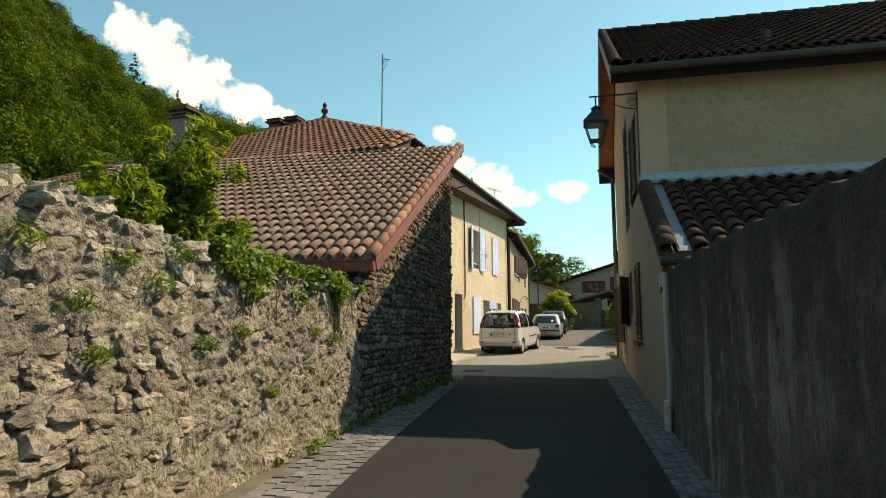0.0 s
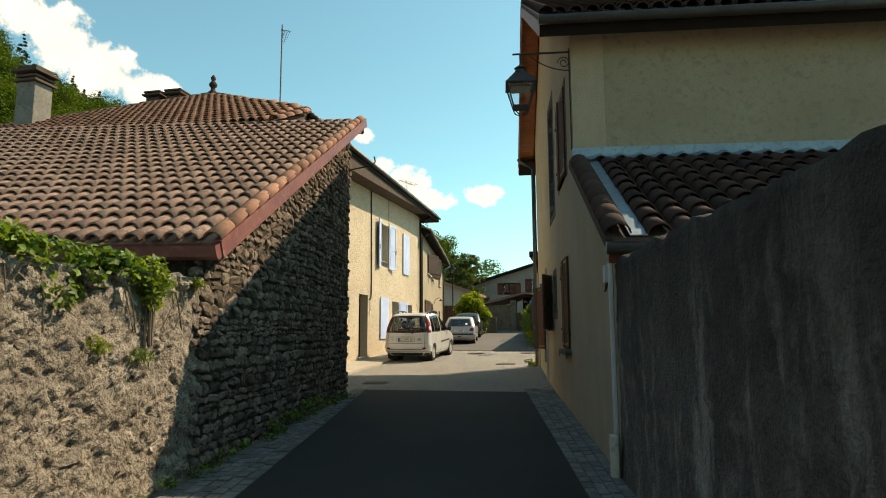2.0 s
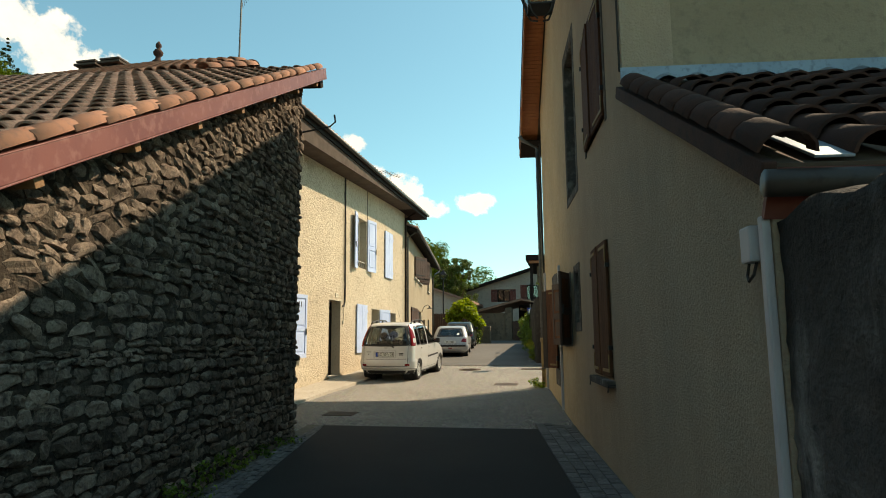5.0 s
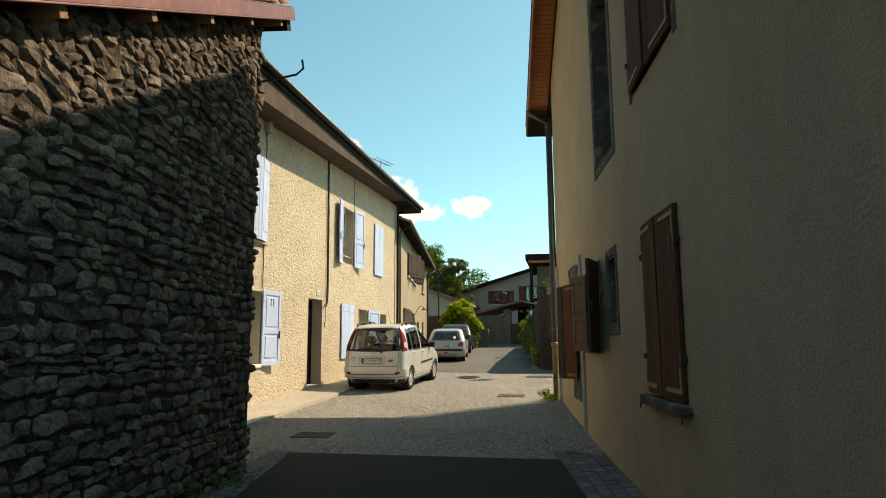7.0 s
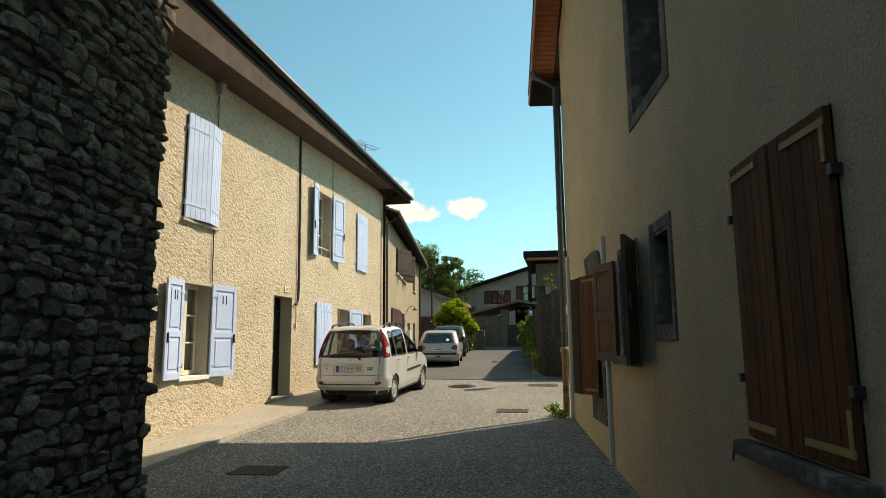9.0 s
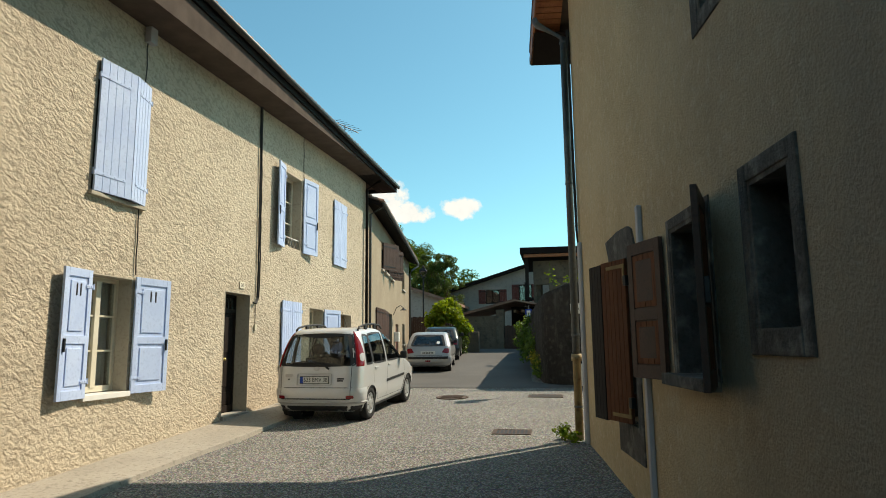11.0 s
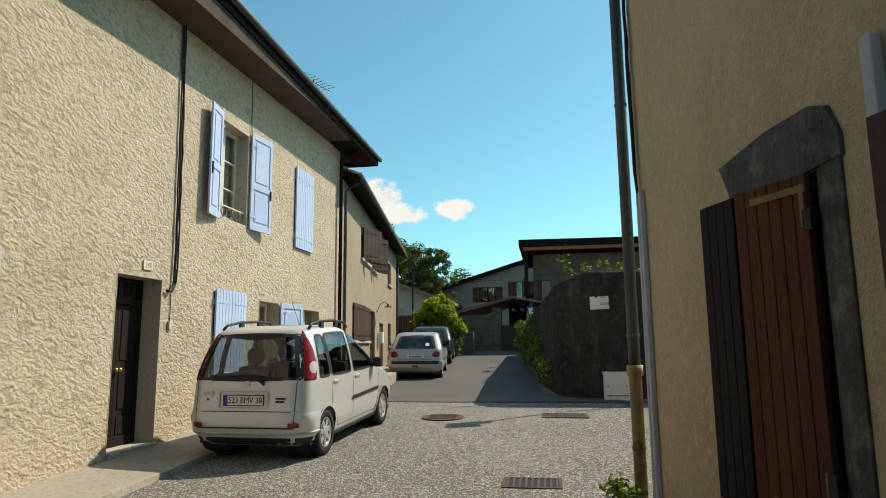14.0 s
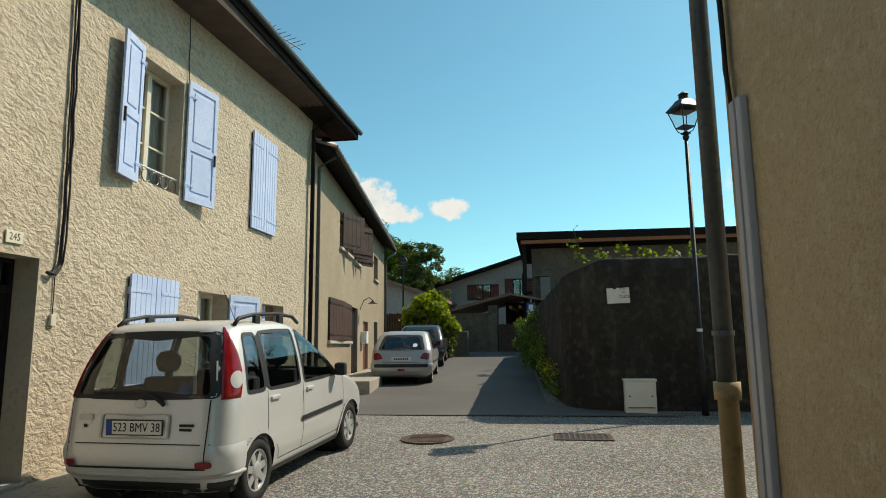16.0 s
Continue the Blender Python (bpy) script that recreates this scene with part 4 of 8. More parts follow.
def gable_roof():
    over = 0.50
    roof = empty("roof", None, "dark brown canal tile roof with orange boarded overhang")
    roof.parent = ochre_house
    for side, x_eave, z_eave in ((1, 0.55, RZ_S), (-1, R_EAVE_N, RZ_N)):
        rise, run = R_RIDGE_Z - z_eave, abs(x_eave - R_RIDGE)
        ln = math.hypot(rise, run)
        c, s = run / ln, rise / ln
        if side == 1:   # eave along +y, slope climbs towards -x
            m = Matrix(((0, -c, s, x_eave), (1, 0, 0, -over), (0, s, c, z_eave), (0, 0, 0, 1)))
        else:
            m = Matrix(((0, c, -s, x_eave), (-1, 0, 0, 15.8), (0, s, c, z_eave), (0, 0, 0, 1)))
        w = 15.8 + over
        part("roof_deck", boxes((0.0, w, 0, ln, -0.08, 0.0)), M_UNDER, roof, m=m)
        tiled(roof, m, 0.3 if side == 1 else 0.1, w - 0.1, ln, 0.24, 0.40, (lambda x, y: x < 4.0) if side == 1 else (lambda x, y: False), M_TILE_DK, M_TILE_DK_J, rng=31 + side)
        x0, x1 = (0.0, over) if side == 1 else (w - over, w)
        # boarded verge soffit, plank by plank
        for k in range(int(ln / 0.11)):
            part("soffit_board", boxes((x0 + 0.03, x1, k * 0.11 + 0.004, k * 0.11 + 0.106, -0.135, -0.115), bevel=0.003), M_SOFFIT, roof, m=m)
        xe = (x0 - 0.0, x0 + 0.03) if side == 1 else (x1 - 0.03, x1)
        part("verge_board", boxes((*xe, -0.02, ln, -0.30, 0.03), bevel=0.004), M_SOFFIT, roof, "orange-brown verge board", m=m)
        xo = (x0 - 0.015, x0 + 0.07) if side == 1 else (x1 - 0.07, x1 + 0.015)
        part("verge_flashing", boxes((*xo, 0.0, ln, 0.03, 0.045), bevel=0.003), M_EAVE, roof, m=m)
        part("eave_fascia", boxes((0, w, -0.03, 0.0, -0.3, 0.0)), M_EAVE, roof, m=m)
        part("eave_soffit", boxes((0.03, w, 0.0, 0.62, -0.30, -0.28)), M_EAVE, roof, "dark boarded eave soffit", m=m)
        bm = tube([(-0.02, -0.10, -0.05), (w, -0.10, -0.05)], 0.075, 12)
        part("gutter", bm, M_TRIMDARK, roof, "dark half-round gutter", True, m=m)
        # verge tiles
        one = tile_mesh("verge_tile", 0.47, 0.12, 0.10, seg=7)
        one.materials.append(M_TILE_DK)
        if side == 1:
            for j in range(int(ln / 0.40)):
                ob = new("verge_tile", one)
                ob.parent = roof
                ob.matrix_basis = m @ Matrix.Translation((0.10, j * 0.40, 0.05)) @ Euler((radians(3), 0, 0)).to_matrix().to_4x4()
    cap = tile_mesh("ridge_cap", 0.46, 0.15, 0.13, seg=7)
    cap.materials.append(M_TILE_DK)
    for k in range(40):
        ob = new("ridge_cap", cap)
        ob.parent = roof
        ob.matrix_basis = Matrix.Translation((R_RIDGE, -over + k * 0.40, R_RIDGE_Z + 0.02))


gable_roof()


def lean_to():
    """The lower wing: a tiled slope under a zinc flashing on the south wall."""
    shed = empty("lean_to", FR, "lean-to with dark canal tiles and blue-grey zinc flashing", "outbuilding")
    x_low, z_low, z_top = 3.15, 2.36, 4.02
    rise, run = z_top - z_low, x_low - 0.0
    ln = math.hypot(rise, run)
    c, s = run / ln, rise / ln
    m = Matrix(((0, -c, s, x_low), (1, 0, 0, -0.06), (0, s, c, z_low), (0, 0, 0, 1)))
    part("side_wall", pierced(0.0, x_low - 0.1, -0.3, 4.4, 0.4, [], cuts=[((0, 0, z_top - 0.12), Vector((s, 0, c)))]), M_OCHRE, shed, "ochre render side wall, greyed in its colour for shade")
    part("front_wall", boxes((x_low - 0.45, x_low - 0.1, 0.4, 9.0, -0.3, z_low)), M_SOUTH_SHADE, shed)
    part("roof_deck", boxes((0.0, 9.0, 0, ln, -0.09, 0.0)), M_UNDER, shed, m=m)
    part("verge_mortar", boxes((-0.02, 0.05, -0.03, ln - 0.05, -0.10, 0.015), bevel=0.01), M_TILE_DK_J, shed, "dark tile verge", m=m)
    tiled(shed, m, 0.52, 8.9, ln, 0.30, 0.36, lambda x, y: True, M_TILE_DK, M_TILE_DK_J, rng=41)
    one = tile_mesh("verge_tile", 0.43, 0.14, 0.125, seg=7)
    one.materials.append(M_TILE_DK)
    for j in range(int(ln / 0.36)):
        ob = new("verge_tile", one)
        ob.parent = shed
        ob.matrix_basis = m @ Matrix.Translation((0.10, j * 0.36, 0.05)) @ Euler((radians(3), 0, 0)).to_matrix().to_4x4()
    part("valley_sheet", boxes((0.22, 0.40, 0.0, ln, 0.02, 0.035), bevel=0.004), M_ZINC, shed, "blue-grey zinc strip", m=m)
    # flashing upstand, in lengths with lapped joints and a wavy lower skirt
    for k in range(4):
        y0 = -0.02 + k * 2.2
        part("flashing", boxes((0.0, 0.02, y0, y0 + 2.22, z_top + 0.02, z_top + 0.20), bevel=0.004), M_ZINC, shed, "blue-grey zinc flashing")
        bm = bmesh.new()
        rows = []
        for i in range(45):
            y = y0 + 2.2 * i / 44
            wob = 0.03 * math.sin(y * math.tau / 0.30)
            rows.append([bm.verts.new((0.02, y, z_top + 0.06)), bm.verts.new((0.16, y, z_top + 0.035 + wob)), bm.verts.new((0.24, y, z_top - 0.02 + wob))])
        for r0, r1 in zip(rows, rows[1:]):
            for q in range(2):
                bm.faces.new((r0[q], r0[q + 1], r1[q + 1], r1[q]))
        part("flashing_skirt", bm, M_ZINC, shed, smooth=True)
    bm = tube([(-0.02 + 0.0, -0.09, -0.07), (9.0, -0.09, -0.07)], 0.065, 12)
    part("gutter", bm, M_TRIMDARK, shed, "dark grey gutter", True, m=m)
    part("eave_board", boxes((0.02, 9.0, -0.03, 0.0, -0.26, -0.02)), M_DOOR_RED, shed, "dark red eave board", m=m)


lean_to()


def dark_top(a):
    pts = [(3.05, 2.13), (5.5, 2.10), (8.5, 2.0), (10, 1.93), (24, 1.6)]
    for (u, zu), (v, zv) in zip(pts, pts[1:]):
        if a <= v:
            return zu + (zv - zu) * (a - u) / (v - u)
    return pts[-1][1]


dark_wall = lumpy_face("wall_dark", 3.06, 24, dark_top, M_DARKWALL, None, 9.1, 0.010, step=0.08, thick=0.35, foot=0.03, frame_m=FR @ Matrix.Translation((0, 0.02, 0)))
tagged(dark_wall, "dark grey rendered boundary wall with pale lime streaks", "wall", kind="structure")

# ---- the second house, far wall and far buildings ----
H2 = basis((-7.6, 31.45, 0), LD)                       # second house, turned a little away from the street
H2_L = 14.5
OPEN_H2 = [(1.75, 5.1, 1.97, 3.02), (3.2, 5.2, 4.5, 5.5), (5.5, 6.9, 4.45, 5.4), (5.35, 6.6, 0.5, 3.0), (7.9, 9.1, 0.5, 2.66), (10.7, 12.0, 4.4, 5.35), (10.85, 12.0, 1.8, 2.75)]
house2 = empty("house", H2, "smaller beige rendered house with brown shutters", "house")
part("street_wall", pierced(0, H2_L, 0.2, 6.15, 0.4, OPEN_H2), M_STUCCO2, house2, "beige render wall")
part("side_wall", boxes((H2_L - 0.4, H2_L, 0.4, 9, 0.2, 6.15)), M_STUCCO2, house2)
part("back_wall", boxes((0, H2_L, 9, 9.4, 0.2, 6.15)), M_STUCCO2, house2)
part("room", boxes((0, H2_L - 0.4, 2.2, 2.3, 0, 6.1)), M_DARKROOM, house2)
bm = bmesh.new()
rp = [(0.0, -0.45, 6.2), (H2_L + 0.35, -0.45, 6.2), (H2_L + 0.35, 4.5, 8.2), (0.0, 4.5, 8.2), (0.0, 9.7, 6.2), (H2_L + 0.35, 9.7, 6.2)]
v = [bm.verts.new(p) for p in rp]
u = [bm.verts.new((p[0], p[1], p[2] - 0.14)) for p in rp]
for q in ((0, 1, 2, 3), (3, 2, 5, 4)):
    bm.faces.new([v[i] for i in q])
    bm.faces.new([u[i] for i in q][::-1])
for a, b in ((0, 1), (1, 2), (2, 5), (5, 4), (4, 3), (3, 0)):
    bm.faces.new((v[a], v[b], u[b], u[a]))
h2_roof = part("roof", bm, M_EAVE, house2, "tiled roof with dark boarded eaves")
tiled(h2_roof, Matrix(((1, 0, 0, 0), (0, 0.927, -0.3746, -0.45), (0, 0.3746, 0.927, 6.21), (0, 0, 0, 1))), 0.1, H2_L + 0.2, 5.3, 0.24, 0.42, lambda x, y: False, M_TILE, M_TILE_J, rng=51)
part("gutter", tube([(0.0, -0.5, 6.17), (H2_L + 0.3, -0.5, 6.12), (H2_L + 0.32, -0.48, 6.0), (H2_L + 0.1, -0.15, 5.75), (H2_L - 0.1, -0.07, 5.5), (H2_L - 0.1, -0.07, 1.0)], 0.055, 8), M_PIPE, house2, "dark gutter and downpipe", True)

end_wall = empty("wall_corner", None, "dark rounded garden wall corner with moss on top", "wall", kind="structure")


def corner_wall():
    pts = [Vector((9.0, 30.3)), Vector((2.5, 30.2)), Vector((-1.4, 30.1)), Vector((-1.85, 30.2)), Vector((-2.15, 30.5)), Vector((-2.3, 31.0)), Vector((-2.75, 35.5)), Vector((-3.2, 44.0)), Vector((-3.3, 46.0))]
    fine = []
    for a, b in zip(pts, pts[1:]):
        n = max(2, int((b - a).length / 0.25))
        fine += [a + (b - a) * i / n for i in range(n)]
    fine.append(pts[-1])
    verts, faces = [], []
    nz = 14
    for i, p in enumerate(fine):
        d = (fine[min(i + 1, len(fine) - 1)] - fine[max(i - 1, 0)]).normalized()
        out = Vector((d.y, -d.x)) * -1
        back = p.y - 31 if p.x < -2.2 else 0
        top = 3.34 - 0.35 * min(1, max(0, abs(p.x + 1.2) - 0.4) / 1.0) * (p.x < -1.2) - 0.02 * max(0, back) + 0.03 * noise.noise((p.x * 2, p.y * 2, 0))
        g = gz(p.y) - 0.1
        for j in range(nz + 1):
            z = g + (top - g) * j / nz
            k = 0.03 * noise.fractal((p.x * 2, p.y * 2, z * 2), 0.8, 2, 3)
            verts.append((p.x + out.x * k, p.y + out.y * k, z))
        verts.append((p.x - out.x * 0.2, p.y - out.y * 0.2, top + 0.06))
        verts.append((p.x - out.x * 0.4, p.y - out.y * 0.4, top - 0.03))
        verts.append((p.x - out.x * 0.4, p.y - out.y * 0.4, g))
    w = nz + 4
    for i in range(len(fine) - 1):
        for j in range(w - 1):
            faces.append((i * w + j, (i + 1) * w + j, (i + 1) * w + j + 1, i * w + j + 1))
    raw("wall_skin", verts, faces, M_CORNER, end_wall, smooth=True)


corner_wall()


def simple_house(name, m, w, d, h, pitch, wall_m, roof_m, label, holes=(), over=0.6, ridge_along_x=False):
    """A plain building: front in its frame's x-z plane, gable or eave to the front."""
    hs = empty(name, m, label, "house" if name != "barn" else "barn")
    if ridge_along_x:
        rz = h + d / 2 * pitch
        part("front_wall", pierced(0, w, -1, h, 0.4, holes), wall_m, hs)
        part("side_wall", prism([(0, -1), (d, -1), (d, h), (d / 2, rz), (0, h)], 0, 0.3), wall_m, hs, m=Matrix(((0, 1, 0, 0), (1, 0, 0, 0), (0, 0, 1, 0), (0, 0, 0, 1))))
        part("side_wall", prism([(0, -1), (d, -1), (d, h), (d / 2, rz), (0, h)], w - 0.3, w), wall_m, hs, m=Matrix(((0, 1, 0, 0), (1, 0, 0, 0), (0, 0, 1, 0), (0, 0, 0, 1))))
        prof = [(-over, h - over * pitch), (d / 2, rz), (d + over, h - over * pitch), (d + over, h - over * pitch + 0.18), (d / 2, rz + 0.18), (-over, h - over * pitch + 0.18)]
        part("roof", prism(prof, -over, w + over), roof_m, hs, m=Matrix(((0, 1, 0, 0), (1, 0, 0, 0), (0, 0, 1, 0), (0, 0, 0, 1))))
        part("back_wall", boxes((0, w, d - 0.3, d, -1, h)), wall_m, hs)
    else:
        rz = h + w / 2 * pitch
        part("front_wall", pierced(0, w, -1, rz + 0.1, 0.4, holes, cuts=[((w / 2, 0, rz), Vector((pitch, 0, 1))), ((w / 2, 0, rz), Vector((-pitch, 0, 1)))]), wall_m, hs)
        part("side_wall", boxes((0, 0.3, 0.4, d, -1, h)), wall_m, hs)
        part("side_wall", boxes((w - 0.3, w, 0.4, d, -1, h)), wall_m, hs)
        prof = [(-over, h - over * pitch), (w / 2, rz), (w + over, h - over * pitch), (w + over, h - over * pitch + 0.2), (w / 2, rz + 0.2), (-over, h - over * pitch + 0.2)]
        part("roof", prism(prof, -over, d + over), roof_m, hs)
        part("back_wall", boxes((0, w, d - 0.3, d, -1, h)), wall_m, hs)
    # dark panel added behind the openings in place of an unlit room
    part("room", boxes((0.3, w - 0.3, 1.6, 1.7, -1, h)), M_DARKROOM, hs)
    return hs


# ---- windows, doors and shutters ----
def leaf_boards(sgn, w, h, planks=5, thick=0.032):
    """A shutter leaf of upright boards with two ledges, hinged at x = 0."""
    bm = bmesh.new()
    pw = w / planks
    for k in range(planks):
        a, b = sgn * (k * pw + 0.003), sgn * ((k + 1) * pw - 0.003)
        box(bm, min(a, b), max(a, b), -thick, 0, 0, h, bevel=0.003)
    for z in (0.12 * h, 0.84 * h):
        a, b = 0, sgn * w
        box(bm, min(a, b), max(a, b), 0.002, 0.024, z, z + 0.09, bevel=0.003)
    return bm


def leaf_panels(sgn, w, h, thick=0.032):
    """A framed shutter leaf with two raised panels, hinged at x = 0; its panels face +y and -y."""
    bm = bmesh.new()
    st = 0.075

    def put(x0, x1, y0, y1, z0, z1, bev=0.004):
        a, b = sgn * x0, sgn * x1
        box(bm, min(a, b), max(a, b), y0, y1, z0, z1, bevel=bev)
    put(0, st, -thick, 0, 0, h)
    put(w - st, w, -thick, 0, 0, h)
    mid = 0.42 * h
    for z0, z1 in ((0, 0.11), (mid, mid + 0.10), (h - 0.10, h)):
        put(st, w - st, -thick, 0, z0, z1)
    for z0, z1 in ((0.11, mid), (mid + 0.10, h - 0.10)):
        put(st, w - st, -thick + 0.016, -0.012, z0, z1, 0)
        put(st + 0.05, w - st - 0.05, -thick + 0.003, -0.01, z0 + 0.05, z1 - 0.05, 0.01)
    return bm


def strap(sgn, w, z, thick=0.032):
    """A strap hinge with its eye and bolts."""
    bm = bmesh.new()
    a, b = sgn * -0.02, sgn * (w * 0.8)
    box(bm, min(a, b), max(a, b), -thick - 0.007, -thick - 0.001, z - 0.02, z + 0.02, bevel=0.002)
    tube([(sgn * -0.02, -thick - 0.004, z - 0.035), (sgn * -0.02, -thick - 0.004, z + 0.035)], 0.012, 8, bm=bm)
    for k in (0.2, 0.5, 0.75):
        lathe([(0.009, 0), (0.009, 0.004), (0.003, 0.007)], 8, bm, Matrix.Translation((sgn * w * k, -thick - 0.007, z)) @ Euler((radians(90), 0, 0)).to_matrix().to_4x4())
    return bm


def shutter(parent, x, z0, w, h, sgn, angle, style, paint, metal, label=""):
    m = Matrix.Translation((x, -0.02, z0)) @ Euler((0, 0, radians(angle))).to_matrix().to_4x4()
    bm = leaf_boards(sgn, w, h) if style == "boards" else leaf_panels(sgn, w, h)
    ob = part("shutter", bm, paint, parent, label, m=m)
    for z in (0.13 * h, 0.87 * h):
        part("strap_hinge", strap(sgn, w * (0.3 if style == "panels" else 1.0), z), metal, ob)
    if style == "panels":
        part("catch", boxes((sgn * (w - 0.05) - 0.012, sgn * (w - 0.05) + 0.012, -0.055, -0.03, 0.36 * h, 0.46 * h), bevel=0.003), M_IRON, ob)
    return ob


def casement(parent, x0, x1, z0, z1, depth, paint, bars=3, curtain=True):
    """A two-light casement set back in its opening."""
    fw = 0.055
    cx = (x0 + x1) / 2
    part("window_frame", boxes((x0, x0 + fw, depth, depth + 0.06, z0, z1), (x1 - fw, x1, depth, depth + 0.06, z0, z1), (x0 + fw, x1 - fw, depth, depth + 0.06, z1 - fw, z1), (x0 + fw, x1 - fw, depth, depth + 0.06, z0, z0 + fw + 0.02), bevel=0.004), paint, parent)
    part("mullion", boxes((cx - 0.045, cx + 0.045, depth - 0.015, depth + 0.055, z0 + fw, z1 - fw), bevel=0.006), paint, parent)
    zs = [z0 + fw + 0.02 + (z1 - z0 - 2 * fw - 0.02) * k / bars for k in range(bars + 1)]
    for a, b in ((x0 + fw, cx - 0.045), (cx + 0.045, x1 - fw)):
        for k in range(1, bars):
            part("glazing_bar", boxes((a, b, depth + 0.005, depth + 0.045, zs[k] - 0.013, zs[k] + 0.013), bevel=0.003), paint, parent)
        for k in range(bars):
            p = part("pane", boxes((a, b, depth + 0.024, depth + 0.028, zs[k] + 0.012, zs[k + 1] - 0.012)), M_GLASS, parent)
            p.visible_shadow = False
    if curtain:
        bm = bmesh.new()
        n = 60
        lo = [bm.verts.new((x0 + (x1 - x0) * i / n, depth + 0.13 + 0.018 * math.sin(i * 1.3), z0)) for i in range(n + 1)]
        hi = [bm.verts.new((x0 + (x1 - x0) * i / n, depth + 0.13 + 0.010 * math.sin(i * 1.3 + 0.4), z1)) for i in range(n + 1)]
        for i in range(n):
            if abs((i + 0.5) / n - 0.5) > 0.12:
                bm.faces.new((lo[i], lo[i + 1], hi[i + 1], hi[i]))
        part("curtain", bm, M_CURTAIN, parent, "pale net curtain", True)


def reveal(parent, h, depth=0.25, mat=M_REVEAL, t=0.012):
    """The smooth lining of an opening."""
    x0, x1, z0, z1 = h
    part("reveal", boxes((x0, x0 + t, -0.004, depth, z0, z1), (x1 - t, x1, -0.004, depth, z0, z1), (x0 + t, x1 - t, -0.004, depth, z1 - t, z1)), mat, parent)


def win(name, m, label):
    return empty(name, m, label, "window", kind="structure")


# cream house
w1 = win("window_1", FW, "ground floor casement with lavender-blue shutters folded open")
h = OPEN_H1[0]
reveal(w1, h)
casement(w1, h[0] + 0.012, h[1] - 0.012, h[2] + 0.03, h[3] - 0.012, 0.2, M_CREAM)
part("window_sill", boxes((h[0] - 0.03, h[1] + 0.03, -0.05, 0.22, h[2] - 0.05, h[2] + 0.02), bevel=0.008), M_WHITE, w1, "white painted sill")
for x, z, w, hh, sgn, turn in ((h[0] - 0.01, 1.16, 0.52, 1.56, -1, 6), (h[1] + 0.03, 1.15, 0.66, 1.58, 1, -8)):
    leaf = shutter(w1, x, z, w, hh, sgn, turn, "panels", M_BLUE, M_BLUE)
    # solid dark blocks stand in for the shade inside the open slits
    for k in (0.42, 0.56):
        part("slit", boxes((sgn * w * k - 0.011, sgn * w * k + 0.011, -0.0335, 0.001, hh * 0.79, hh * 0.885)), M_WOOD_DK, leaf)

w2 = win("window_2", FW, "upper window with lavender-blue board shutters pulled to")
h = OPEN_H1[1]
shutter(w2, h[0] + 0.0, h[2] - 0.02, 0.62, 1.76, 1, -7, "boards", M_BLUE, M_BLUE)
shutter(w2, h[1] + 0.02, h[2] - 0.02, 0.43, 1.76, -1, 11, "boards", M_BLUE, M_BLUE)
part("window_sill", boxes((h[0] - 0.05, h[1] + 0.05, -0.06, 0.1, h[2] - 0.08, h[2] - 0.03), bevel=0.008), M_REVEAL, w2)

w3 = win("window_3", FW, "upper casement with open lavender-blue panelled shutters")
h = OPEN_H1[4]
reveal(w3, h)
casement(w3, h[0] + 0.012, h[1] - 0.012, h[2] + 0.03, h[3] - 0.012, 0.22, M_CREAM)
shutter(w3, h[0] + 0.0, 3.86, 0.50, 1.80, -1, 10, "panels", M_BLUE, M_BLUE)
shutter(w3, h[1] + 0.06, 3.88, 0.66, 1.78, 1, -8, "panels", M_BLUE, M_BLUE)
part("guard_rail", tube([(h[0], 0.05, h[2] + 0.22), (h[1], 0.05, h[2] + 0.22)], 0.012, 8), M_WHITE, w3)
bm = bmesh.new()
for k in range(5):
    x = h[0] + 0.1 + k * 0.2
    ring = [(x + 0.085 * math.cos(a * math.tau / 16), 0.05, h[2] + 0.115 + 0.085 * math.sin(a * math.tau / 16)) for a in range(17)]
    tube(ring, 0.008, 6, bm=bm)
part("scrollwork", bm, M_PIPE, w3, "wrought iron scrolls of the window guard")

w4 = win("window_4", FW, "upper window closed with pale blue board shutters")
h = OPEN_H1[5]
shutter(w4, h[0] - 0.0, h[2], 0.495, h[3] - h[2] + 0.03, 1, 0, "boards", M_BLUE, M_BLUE)
shutter(w4, h[1] + 0.0, h[2], 0.495, h[3] - h[2] + 0.03, -1, 0, "boards", M_BLUE, M_BLUE)
w5 = win("window_5", FW, "ground floor window closed with pale blue board shutters")
h = OPEN_H1[3]
shutter(w5, h[0] - 0.01, h[2], 0.51, h[3] - h[2] + 0.03, 1, 0, "boards", M_BLUE, M_BLUE)
shutter(w5, h[1] + 0.01, h[2], 0.51, h[3] - h[2] + 0.03, -1, 0, "boards", M_BLUE, M_BLUE)
w6 = win("window_6", FW, "small ground floor casement with one open blue shutter")
h = OPEN_H1[6]
reveal(w6, h)
casement(w6, h[0] + 0.012, h[1] - 0.012, h[2], h[3] - 0.012, 0.24, M_CREAM, 2)
shutter(w6, h[1] + 0.03, h[2], 0.72, 1.31, 1, -14, "panels", M_BLUE, M_BLUE)
w7 = win("window_7", FW, "small recessed window with a blue shutter drawn inside")
h = OPEN_H1[7]
reveal(w7, h)
shutter(w7, h[0] + 0.03, h[2], 0.5, 1.24, 1, 0, "boards", M_BLUE, M_BLUE).location.y = 0.2
part("window_frame", boxes((h[0] + 0.55, h[1] - 0.02, 0.2, 0.25, h[2], h[3] - 0.02)), M_BEAM, w7)


